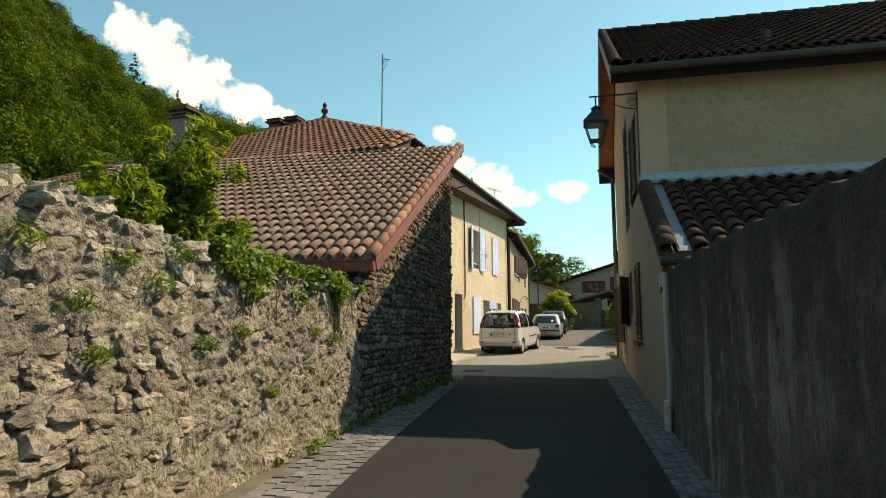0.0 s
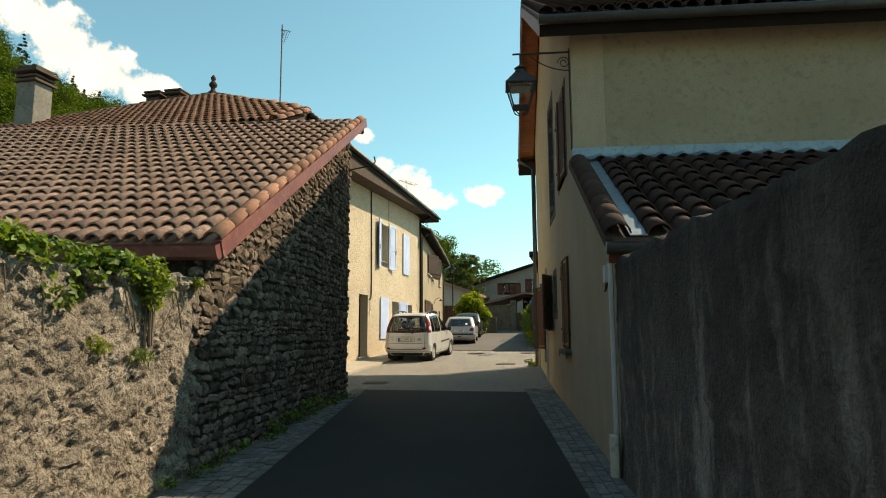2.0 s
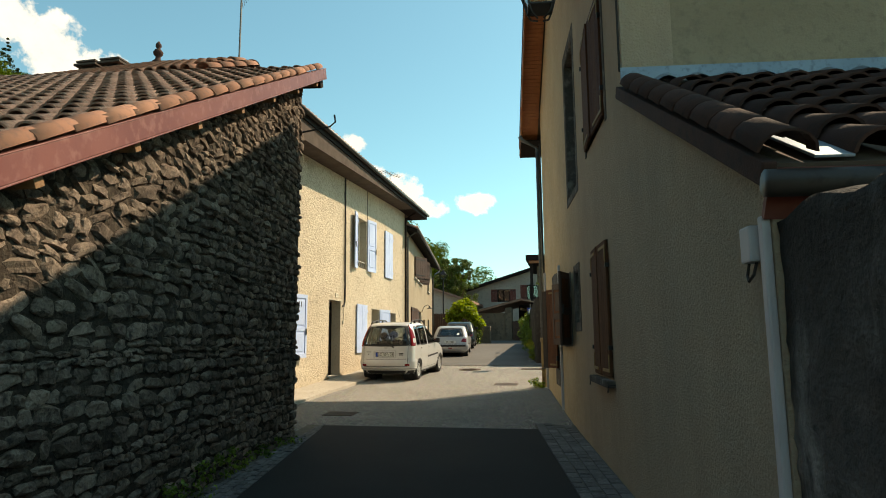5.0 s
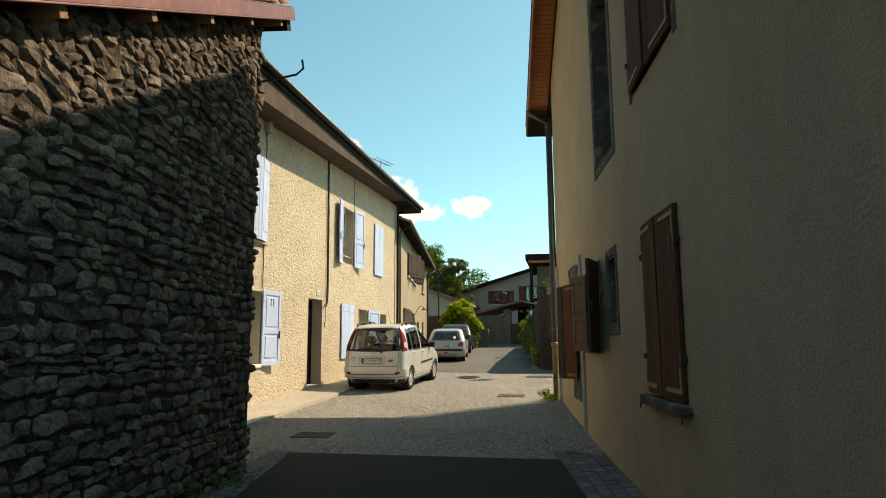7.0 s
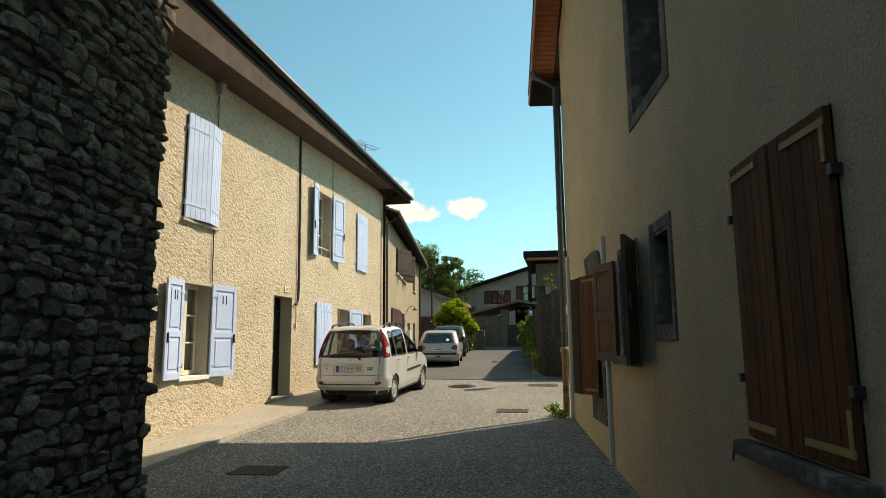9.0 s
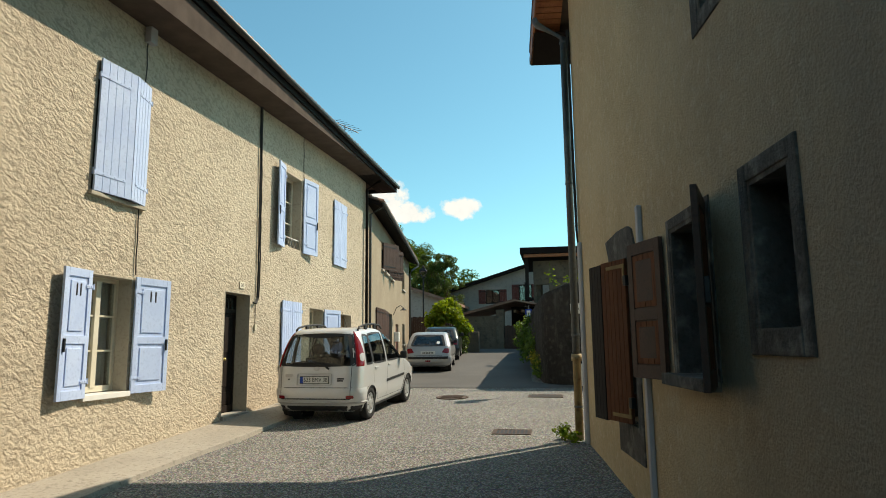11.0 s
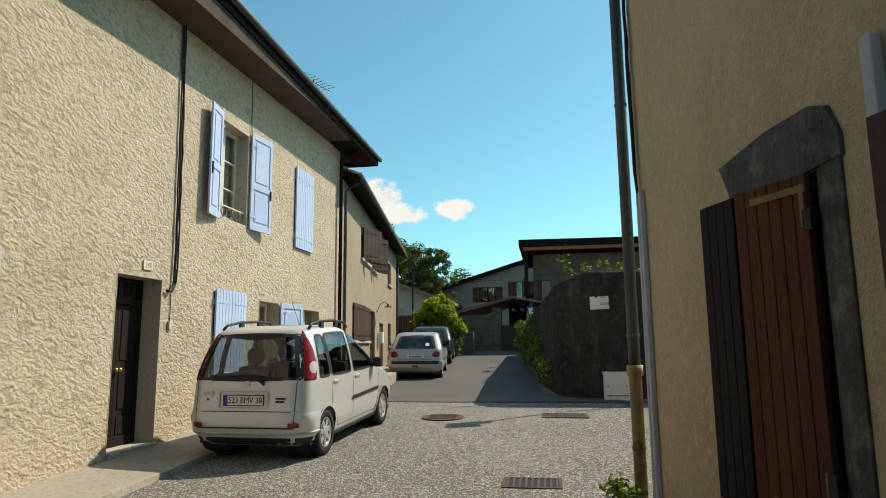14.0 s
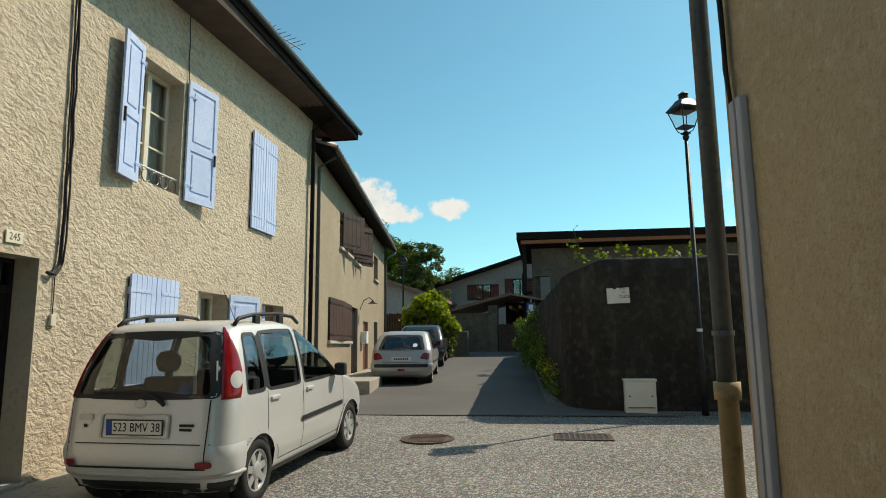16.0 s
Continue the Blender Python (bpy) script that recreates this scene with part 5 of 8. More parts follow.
def front_door():
    """The dark panelled double door under its transom."""
    h = OPEN_H1[2]
    d = empty("door_1", FW, "black-brown panelled double door below a barred transom", "door", kind="structure")
    reveal(d, h, 0.3, M_REVEAL)
    y = 0.27
    x0, x1, z0 = h[0] + 0.012, h[1] - 0.012, gz(23.4) + 0.10
    part("threshold", boxes((h[0], h[1], -0.05, 0.3, z0 - 0.2, z0 + 0.04), bevel=0.01), M_CONCRETE, d)
    part("door_frame", boxes((x0, x0 + 0.05, y, y + 0.08, z0, h[3]), (x1 - 0.05, x1, y, y + 0.08, z0, h[3]), (x0 + 0.05, x1 - 0.05, y - 0.01, y + 0.08, 2.38, 2.46), (x0 + 0.05, x1 - 0.05, y, y + 0.08, h[3] - 0.06, h[3]), bevel=0.006), M_WOOD_DK, d)
    cx = (x0 + x1) / 2
    for a, b in ((x0 + 0.05, cx - 0.003), (cx + 0.003, x1 - 0.05)):
        lf = part("door_leaf", boxes((a, b, y + 0.02, y + 0.06, z0 + 0.04, 2.375)), M_WOOD_DK, d)
        for za, zb in ((z0 + 0.18, z0 + 0.40), (z0 + 0.5, z0 + 1.02), (z0 + 1.12, 2.30)):
            part("door_panel", boxes((a + 0.07, b - 0.07, y + 0.008, y + 0.022, za, zb), bevel=0.007), M_WOOD_DK, lf)
        k = cx - 0.04 if b < cx + 0.01 else cx + 0.04
        part("knob", lathe([(0.012, 0), (0.012, 0.03), (0.028, 0.04), (0.03, 0.055), (0.018, 0.07)], 12, None, Matrix.Translation((k, y + 0.02, z0 + 1.0)) @ Euler((radians(90), 0, 0)).to_matrix().to_4x4()), M_BRASS, lf, "brass knob", True)
    part("kick_board", boxes((x0 + 0.04, x1 - 0.04, y - 0.012, y + 0.02, z0 + 0.04, z0 + 0.17), bevel=0.006), M_WOOD_DK, d)
    part("transom_glass", boxes((x0 + 0.05, x1 - 0.05, y + 0.05, y + 0.055, 2.46, h[3] - 0.06)), M_GLASS, d)
    for k in range(6):
        part("transom_bar", tube([(x0 + 0.12 + k * 0.13, y + 0.02, 2.46), (x0 + 0.12 + k * 0.13, y + 0.02, h[3] - 0.06)], 0.009, 6), M_IRON, d)


M_BRASS = surf("worn_brass", (0.50, 0.36, 0.14), (0.58, 0.43, 0.18), scale=8, rough=0.35, bump=0.05, metal=0.9)
front_door()


def lettering(name, body, size, m, material, parent, squeeze=1.0):
    """Letters of the built-in font as a mesh."""
    cu = bpy.data.curves.new(name, "FONT")
    cu.body, cu.size, cu.align_x, cu.align_y, cu.extrude, cu.resolution_u = body, size, "CENTER", "CENTER", 0.001, 3
    tmp = new(name + "_tmp", cu)
    bpy.context.view_layer.update()
    me = bpy.data.meshes.new_from_object(tmp)
    bpy.data.objects.remove(tmp)
    me.materials.clear()
    me.materials.append(material)
    ob = new(name, me)
    ob.parent = parent
    ob.matrix_basis = m @ Matrix.Diagonal((squeeze, 1, 1, 1))
    return ob


UP = Euler((radians(90), 0, 0)).to_matrix().to_4x4()
plate = empty("house_number", FW, "small cream house number plate reading 245", "sign")
part("plate", boxes((23.42, 23.62, -0.02, -0.004, 2.83, 2.95), bevel=0.004), M_CREAM, plate)
lettering("digits", "245", 0.10, Matrix.Translation((23.52, -0.0205, 2.89)) @ UP, M_GREYSTONE, plate, 0.9)
bell = empty("doorbell", FW, "cream plastic doorbell with its thin wire", "doorbell")
part("button_box", boxes((24.04, 24.11, -0.035, -0.002, 2.06, 2.18), bevel=0.008), M_CREAM, bell)
part("wire", tube([(24.075, -0.012, 2.18), (24.07, -0.012, 2.6)], 0.006, 6), M_CABLE, bell)


def cable_run(name, frame_m, pts, strands, label, radius=0.012):
    ob = empty(name, frame_m, label, "cable")
    rnd = random.Random(len(pts) * 7 + strands)
    for k in range(strands):
        path = []
        for (x, y, z), (x2, y2, z2) in zip(pts, pts[1:]):
            n = max(2, int(abs(z2 - z) / 0.25))
            for i in range(n):
                f = i / n
                path.append((x + (x2 - x) * f + rnd.uniform(-0.015, 0.015) + (k - strands / 2) * 0.016, y + (y2 - y) * f - 0.012 * k, z + (z2 - z) * f))
        path.append(pts[-1])
        part("strand", tube(path, radius, 6), M_CABLE, ob, smooth=True)
    return ob


cable_run("cable", FW, [(24.02, -0.03, 6.82), (24.10, -0.03, 4.6), (24.12, -0.03, 2.72), (24.02, -0.03, 2.58), (23.93, -0.03, 2.60)], 3, "bundle of black cables down the render")
cable_run("cable", FW, [(20.42, -0.02, 6.3), (20.45, -0.02, 2.76)], 1, "thin dark cable down the render", 0.009)
cable_run("cable", FW, [(26.28, -0.02, 6.8), (26.32, -0.02, 5.66)], 1, "thin dark cable down the render", 0.008)
tagged(part("junction_box", boxes((20.36, 20.52, -0.1, -0.002, 6.15, 6.4), bevel=0.01), M_PVC, m=FW), "small grey junction box under the eave", "junction box")


def downpipe(name, frame_m, x, z_top, z_bot, label, mat=M_PIPE, r=0.05, y=-0.09, z_split=None):
    ob = empty(name, frame_m, label, "downpipe")
    zb = z_split or z_bot
    part("pipe", tube([(x, y - 0.45, z_top + 0.12), (x, y - 0.40, z_top + 0.02), (x, y, z_top - 0.22), (x, y, zb)], r, 12), mat, ob, smooth=True)
    for k in range(3):
        z = zb + 0.3 + (z_top - zb - 0.6) * k / 2
        part("clip", tube([(x, y, z - 0.015), (x, y, z + 0.015)], r + 0.008, 12), mat, ob)
    if z_split:
        part("iron_boot", lathe([(0.058, 0), (0.058, z_split - z_bot - 0.08), (0.075, z_split - z_bot - 0.08), (0.075, z_split - z_bot + 0.02), (0.05, z_split - z_bot + 0.02)], 14, None, Matrix.Translation((x, y, z_bot))), M_PIPE_BEIGE, ob, "ochre cast iron lower section", True)
        part("clip", tube([(x, y, z_bot + 0.45), (x, y, z_bot + 0.48)], 0.066, 12), M_PIPE, ob)
    return ob


downpipe("downpipe", FW, 31.2, 6.8, 0.7, "dark brown downpipe at the house corner", M_EAVE, 0.045)
downpipe("downpipe", FW, 31.75, 6.1, 0.7, "pale grey zinc downpipe at the house corner", M_PIPE, 0.05, y=-0.03)
downpipe("downpipe", FR, ra(22.22), 6.75, gz(22.2), "grey downpipe on an ochre cast iron boot", M_PIPE, 0.055, z_split=1.58)
cable_run("cable", FR, [(ra(22.08), -0.03, 6.6), (ra(22.05), -0.03, 4.8), (ra(22.0), -0.03, 3.15)], 3, "bundle of black cables beside the downpipe")
cond = empty("conduit", FR, "pair of pale grey plastic cable conduits", "conduit")
for k in range(2):
    x = ra(21.97) + k * 0.085
    part("channel", boxes((x - 0.032, x + 0.032, -0.05, -0.002, gz(22), 3.2), bevel=0.012), M_PVC, cond)
cond2 = empty("conduit", FR, "pale grey plastic conduit beside the shuttered window", "conduit")
part("channel", boxes((ra(18.56), ra(18.485), -0.05, -0.002, gz(19), 3.0), bevel=0.012), M_PVC, cond2)
cond3 = empty("conduit", FR, "pale grey corner conduit with a small meter box on top", "conduit")
part("channel", boxes((2.985, 3.04, -0.045, -0.002, 0.0, 2.14), bevel=0.012), M_PVC, cond3)
part("meter_box", boxes((2.82, 2.94, -0.07, -0.002, 1.93, 2.11), bevel=0.012), M_PVC, cond3)
part("wire_loop", tube([(2.85, -0.04, 1.94), (2.84, -0.05, 1.87), (2.88, -0.06, 1.84), (2.92, -0.05, 1.87), (2.92, -0.03, 1.94)], 0.008, 6), M_CABLE, cond3)
part("base_block", boxes((3.02, 3.18, -0.10, -0.03, -0.1, 0.42), bevel=0.02), M_CONCRETE, cond3)

# ochre house
M_HINGE = surf("ochre_rusted_strap", (0.20, 0.125, 0.045), (0.27, 0.175, 0.065), scale=8, rough=0.6, bump=0.1)


def iron_edge(parent, sgn, w, h):
    """The metal corner straps of a leaf: along its top and foot and down its outer edge."""
    for z in (0.07, h - 0.07):
        a, b = 0.0, sgn * w * 0.74
        part("corner_strap", boxes((min(a, b), max(a, b), -0.042, -0.033, z - 0.018, z + 0.018), bevel=0.002), M_HINGE, parent)
    a, b = sgn * 0.01, sgn * 0.035
    for z0, z1 in ((0.05, 0.25), (h - 0.25, h - 0.05)):
        part("corner_strap", boxes((min(a, b), max(a, b), -0.0425, -0.0335, z0, z1), bevel=0.002), M_HINGE, parent)


def board_pair(name, hole, label, angle=0):
    w = win(name, FR, label)
    x0, x1, z0, z1 = hole
    half = (x1 - x0) / 2 - 0.01
    for x, s, a in ((x0 + 0.005, 1, -angle), (x1 - 0.005, -1, angle * 0.5)):
        m = Matrix.Translation((x, -0.005, z0 + 0.02)) @ Euler((0, 0, radians(a))).to_matrix().to_4x4()
        lf = part("shutter", leaf_boards(s, half, z1 - z0 - 0.03, 5), M_WOOD, w, m=m)
        iron_edge(lf, s, half, z1 - z0 - 0.03)
        for z in (0.3, z1 - z0 - 0.35):
            part("wall_hook", boxes((-0.05 if s == 1 else 0.01, -0.01 if s == 1 else 0.05, -0.05, 0.0, z, z + 0.05), bevel=0.005), M_IRON, lf)
    return w


w8 = board_pair("window_8", OPEN_R[0], "ground floor window closed with brown board shutters", 2)
part("window_sill", boxes((OPEN_R[0][0] - 0.08, OPEN_R[0][1] + 0.08, -0.10, 0.1, 1.03, 1.11), bevel=0.01), M_GREYSTONE, w8, "grey stone sill")
for x in (OPEN_R[0][0] - 0.12, OPEN_R[0][1] + 0.10):
    part("stay_hook", tube([(x, 0.0, 1.06), (x, -0.08, 1.06), (x, -0.09, 0.98)], 0.008, 6), M_IRON, w8)
w9 = board_pair("window_9", OPEN_R[1], "upper window closed with brown board shutters in a grey surround", 3)
h = OPEN_R[1]
part("surround", boxes((h[0] - 0.10, h[0], -0.012, 0.1, h[2] - 0.05, h[3] + 0.12), (h[1], h[1] + 0.10, -0.012, 0.1, h[2] - 0.05, h[3] + 0.12), (h[0], h[1], -0.012, 0.1, h[3], h[3] + 0.12), bevel=0.006), M_GREYSTONE, w9)
w10 = win("window_10", FR, "tall upper window deep in a dark grey arched surround")
h = OPEN_R[2]
reveal(w10, h, 0.4, M_GREYSTONE, 0.05)
part("surround", boxes((h[0] - 0.12, h[0], -0.012, 0.1, h[2] - 0.12, h[3] + 0.15), (h[1], h[1] + 0.12, -0.012, 0.1, h[2] - 0.12, h[3] + 0.15), (h[0], h[1], -0.012, 0.1, h[3], h[3] + 0.15), (h[0], h[1], -0.012, 0.1, h[2] - 0.12, h[2]), bevel=0.008), M_GREYSTONE, w10)
casement(w10, h[0] + 0.05, h[1] - 0.05, h[2] + 0.05, h[3] - 0.05, 0.3, M_WOOD, 3, False)
w11 = win("window_11", FR, "small barred opening in a grey stone surround")
h = OPEN_R[3]
reveal(w11, h, 0.45, M_GREYSTONE, 0.03)
part("surround", boxes((h[0] - 0.10, h[0], -0.015, 0.1, h[2] - 0.14, h[3] + 0.10), (h[1], h[1] + 0.09, -0.015, 0.1, h[2] - 0.14, h[3] + 0.10), (h[0], h[1], -0.015, 0.1, h[3], h[3] + 0.10), (h[0], h[1], -0.02, 0.1, h[2] - 0.14, h[2]), bevel=0.01), M_GREYSTONE, w11)
for z in (0.3, 0.6):
    part("bar", tube([(h[0], 0.2, h[2] + z), (h[1], 0.2, h[2] + z)], 0.01, 6), M_IRON, w11)
w12 = win("window_12", FR, "casement with curtains and dark-edged brown shutters standing open")
h = OPEN_R[4]
reveal(w12, h, 0.3, M_GREYSTONE, 0.03)
part("surround", boxes((h[0] - 0.07, h[0], -0.012, 0.1, h[2] - 0.02, h[3] + 0.08), (h[1], h[1] + 0.07, -0.012, 0.1, h[2] - 0.02, h[3] + 0.08), (h[0], h[1], -0.012, 0.1, h[3], h[3] + 0.08), bevel=0.006), M_GREYSTONE, w12)
casement(w12, h[0] + 0.03, h[1] - 0.03, h[2] + 0.03, h[3] - 0.03, 0.22, M_WOOD, 1, True)
part("window_sill", boxes((h[0] - 0.05, h[1] + 0.05, -0.12, 0.24, h[2] - 0.08, h[2] + 0.005), bevel=0.01), M_GREYSTONE, w12, "grey stone sill")


def framed_leaf(parent, x, z0, w, hgt, sgn, angle):
    """A brown shutter with dark frame and two boarded panels."""
    m = Matrix.Translation((x, -0.015, z0)) @ Euler((0, 0, radians(angle))).to_matrix().to_4x4()
    lf = part("shutter", leaf_panels(sgn, w, hgt, 0.04), M_SHUT2, parent, "dark-framed brown shutter", m=m)
    for z0_, z1_ in ((0.12, 0.41 * hgt), (0.42 * hgt + 0.11, hgt - 0.11)):
        n = 4
        for k in range(n):
            a, b = sgn * (0.08 + (w - 0.16) * k / n + 0.003), sgn * (0.08 + (w - 0.16) * (k + 1) / n - 0.003)
            for ya, yb in ((-0.0105, -0.004), (-0.036, -0.0295)):
                part("panel_board", boxes((min(a, b), max(a, b), ya, yb, z0_, z1_), bevel=0.002), M_WOOD_RED, lf)
    part("latch", boxes((sgn * (w - 0.04) - 0.015, sgn * (w - 0.04) + 0.015, 0.0, 0.03, hgt * 0.42, hgt * 0.55), bevel=0.004), M_IRON, lf)
    return lf


framed_leaf(w12, ra(17.86), 1.46, 0.52, 1.14, -1, 15)
framed_leaf(w12, h[1] + 0.03, 1.47, 0.50, 1.2, 1, -24)


def side_entry():
    d = empty("window_16", FR, "opening closed by a folding brown board shutter in a grey cement surround", "window", kind="structure")
    h = OPEN_R[5]
    reveal(d, h, 0.4, M_GREYSTONE, 0.03)
    x0, x1 = ra(20.12), ra(18.80)
    # cement lintel with rounded shoulders, jambs and a rough apron below
    top = [(x0 + 0.02 + 0.16 * (1 - math.sin(a)), 2.62 + 0.28 * math.sin(a) ** 0.8) for a in [math.pi / 2 * k / 6 for k in range(7)]]
    top += [((x0 + x1) / 2, 2.925), (x1 - 0.22, 2.90), (x1 - 0.08, 2.85), (x1, 2.70), (x1, 2.62)]
    part("lintel", prism([(x0 + 0.02, 2.6)] + top + [(x1, 2.6)], -0.022, 0.1), M_GREYSTONE, d, "grey cement lintel with pale scuffs")
    part("jamb", boxes((x0 + 0.02, h[0], -0.014, 0.1, 0.95, 2.6), bevel=0.006), M_GREYSTONE, d)
    part("jamb", boxes((h[1], x1 - 0.02, -0.014, 0.1, 0.62, 2.6), bevel=0.006), M_GREYSTONE, d)
    part("apron", boxes((x0 + 0.25, h[1], -0.012, 0.1, 0.62, 0.95), bevel=0.006), M_GREYSTONE, d)
    z0, hg = 0.98, 1.60
    m = Matrix.Translation((ra(19.04), -0.03, z0)) @ Euler((0, 0, radians(19))).to_matrix().to_4x4()
    lf = part("shutter", leaf_boards(-1, 0.46, hg, 6), M_WOOD_RED, d, m=m)
    iron_edge(lf, -1, 0.46, hg)
    for z in (0.2, hg - 0.22):
        part("hinge", boxes((-0.02, 0.03, -0.05, 0.0, z - 0.05, z + 0.05), bevel=0.005), M_IRON, lf)
    m2 = m @ Matrix.Translation((-0.47, 0.0, -0.01)) @ Euler((0, 0, radians(-7))).to_matrix().to_4x4()
    part("shutter", leaf_boards(-1, 0.31, hg, 4), M_WOOD_DK, d, "dark folding shutter leaf", m=m2)


side_entry()


# ---- street lanterns ----
M_LAMPGLASS = glass_mat("lantern_glass", (0.9, 0.92, 0.92), 0.0)


def lantern(parent, m):
    """A four-sided tapering lantern with a hipped cap, panes, struts and finial."""
    def frustum(r0, r1, z0, z1):
        bm = bmesh.new()
        lo = [bm.verts.new((r0 * sx, r0 * sy, z0)) for sx, sy in ((-1, -1), (1, -1), (1, 1), (-1, 1))]
        hi = [bm.verts.new((r1 * sx, r1 * sy, z1)) for sx, sy in ((-1, -1), (1, -1), (1, 1), (-1, 1))]
        bm.faces.new(lo[::-1])
        bm.faces.new(hi)
        for k in range(4):
            bm.faces.new((lo[k], lo[(k + 1) % 4], hi[(k + 1) % 4], hi[k]))
        return bm
    body = part("lantern_cap", frustum(0.23, 0.10, 0.42, 0.60), M_IRON, parent, m=m)
    part("cap_rim", boxes((-0.24, 0.24, -0.24, 0.24, 0.395, 0.42), bevel=0.005), M_IRON, body)
    part("chimney_cap", lathe([(0.08, 0.60), (0.09, 0.66), (0.06, 0.68), (0.10, 0.70), (0.02, 0.76)], 10), M_IRON, body)
    for sx, sy in ((-1, -1), (1, -1), (1, 1), (-1, 1)):
        part("corner_bar", tube([(0.12 * sx, 0.12 * sy, 0.06), (0.21 * sx, 0.21 * sy, 0.40)], 0.011, 6), M_IRON, body)
        part("foot_bar", tube([(0.12 * sx, 0.12 * sy, 0.06), (0.09 * sx, 0.09 * sy, -0.02), (0.03 * sx, 0.03 * sy, -0.06)], 0.010, 6), M_IRON, body)
    part("base_ring", boxes((-0.13, 0.13, -0.13, 0.13, 0.05, 0.068), bevel=0.004), M_IRON, body)
    for k in range(4):
        bm = bmesh.new()
        a = [(-0.115, -0.115, 0.07), (0.115, -0.115, 0.07), (0.2, -0.2, 0.395), (-0.2, -0.2, 0.395)]
        bm.faces.new([bm.verts.new(p) for p in a])
        p = part("pane", bm, M_LAMPGLASS, body, m=Euler((0, 0, k * math.pi / 2)).to_matrix().to_4x4())
        p.visible_shadow = False
    part("reflector", frustum(0.15, 0.05, 0.35, 0.41), M_PIPE, body)


wl = empty("wall_lantern", FR, "black wrought iron lantern on a scrolled wall bracket", "street lamp")
lm = Matrix.Translation((-0.05, -0.78, 4.86))
lantern(wl, lm)
part("arm", tube([(-0.05, 0.0, 5.80), (-0.05, -0.90, 5.80)], 0.016, 8), M_IRON, wl)
part("hanger", tube([(-0.05, -0.78, 5.80), (-0.05, -0.78, 5.58)], 0.014, 8), M_IRON, wl)
sc = []
for k in range(28):
    a = k / 27
    sc.append((-0.05, -0.02 - 0.62 * a, 5.50 + 0.26 * a ** 2))
part("brace", tube(sc, 0.009, 6), M_IRON, wl)
cur = [(-0.05, -0.10 - 0.10 * math.cos(k * 0.45) * (1 - k / 30), 5.63 + 0.10 * math.sin(k * 0.45) * (1 - k / 30)) for k in range(22)]
part("scroll", tube(cur, 0.008, 6), M_IRON, wl)
part("feed_cable", tube([(-0.03, -0.02, 5.85), (-0.02, -0.02, 5.0), (-0.03, -0.02, 4.2)], 0.012, 6), M_CABLE, wl)

lp = empty("street_lamp", Matrix.Translation((-0.06, 29.6, gz(29.6))), "tall black street lamp with a four-sided lantern", "street lamp")
part("post", tube([(0, 0, 0), (0, 0, 0.9), (0, 0, 0.92), (0, 0, 4.8)], [0.062, 0.055, 0.042, 0.032], 12), M_IRON, lp, smooth=True)
part("band", tube([(0, 0, 1.38), (0, 0, 1.43)], 0.048, 12), M_WHITE, lp)
part("collar", lathe([(0.05, 4.76), (0.06, 4.8), (0.04, 4.84), (0.09, 4.86), (0.03, 4.9)], 12), M_IRON, lp)
lantern(lp, Matrix.Translation((0, 0, 4.92)) @ Euler((0, 0, radians(25))).to_matrix().to_4x4() @ Matrix.Diagonal((0.95, 0.95, 0.95, 1)))

h2l = empty("gooseneck_lamp", H2, "small gooseneck wall lamp over the door", "wall lamp")
part("neck", tube([(7.1, 0, 3.0), (7.1, -0.12, 3.3), (7.1, -0.3, 3.4), (7.1, -0.42, 3.3)], 0.015, 8), M_IRON, h2l)
part("shade", lathe([(0.03, 0.1), (0.05, 0.06), (0.16, 0.0), (0.15, -0.005)], 14, None, Matrix.Translation((7.1, -0.42, 3.2))), M_IRON, h2l)

# ---- second house fittings ----
for i, (k, lab, style) in enumerate(((0, "ground floor window closed with dark brown shutters", "closed"), (1, "upper window with dark brown shutters open", "open"), (2, "upper window with dark brown shutters half open", "open"), (5, "narrow dark upper window", "bare"), (6, "narrow dark ground floor window", "bare"))):
    w = win("window_%d" % (13 + i), H2, lab)
    h = OPEN_H2[k]
    half = (h[1] - h[0]) / 2
    if style == "closed":
        shutter(w, h[0], h[2], half, h[3] - h[2], 1, -3, "boards", M_SHUT2, M_IRON)
        shutter(w, h[1], h[2], half, h[3] - h[2], -1, 2, "boards", M_SHUT2, M_IRON)
    elif style == "open":
        shutter(w, h[0] + 0.3, h[2], half, h[3] - h[2], 1, -28, "boards", M_SHUT2, M_IRON)
        shutter(w, h[1], h[2], half, h[3] - h[2], -1, 150, "boards", M_SHUT2, M_IRON)
        casement(w, h[0], h[1], h[2], h[3], 0.2, M_WOOD_DK, 2, False)
    else:
        casement(w, h[0], h[1], h[2], h[3], 0.2, M_WOOD_DK, 1, False)
    part("window_sill", boxes((h[0] - 0.06, h[1] + 0.06, -0.08, 0.15, h[2] - 0.08, h[2] - 0.005), bevel=0.01), M_CONCRETE, w)
for i, (k, mt, lab) in enumerate(((3, M_WOOD_DK, "dark open doorway leaf of the beige house"), (4, M_DOOR_RED, "dark red board door of the beige house"))):
    d = empty("door_%d" % (3 + i), H2, lab, "door", kind="structure")
    h = OPEN_H2[k]
    part("door_leaf", leaf_boards(1, h[1] - h[0], h[3] - 0.8, 5), mt, d, m=Matrix.Translation((h[0], 0.12, 0.8)))
tagged(part("mailbox", boxes((8.3 - 1.0, 8.75 - 1.0, -0.2, -0.002, 1.9, 2.3), bevel=0.02), M_WHITE, m=H2), "white mailbox on the beige house wall", "mailbox")
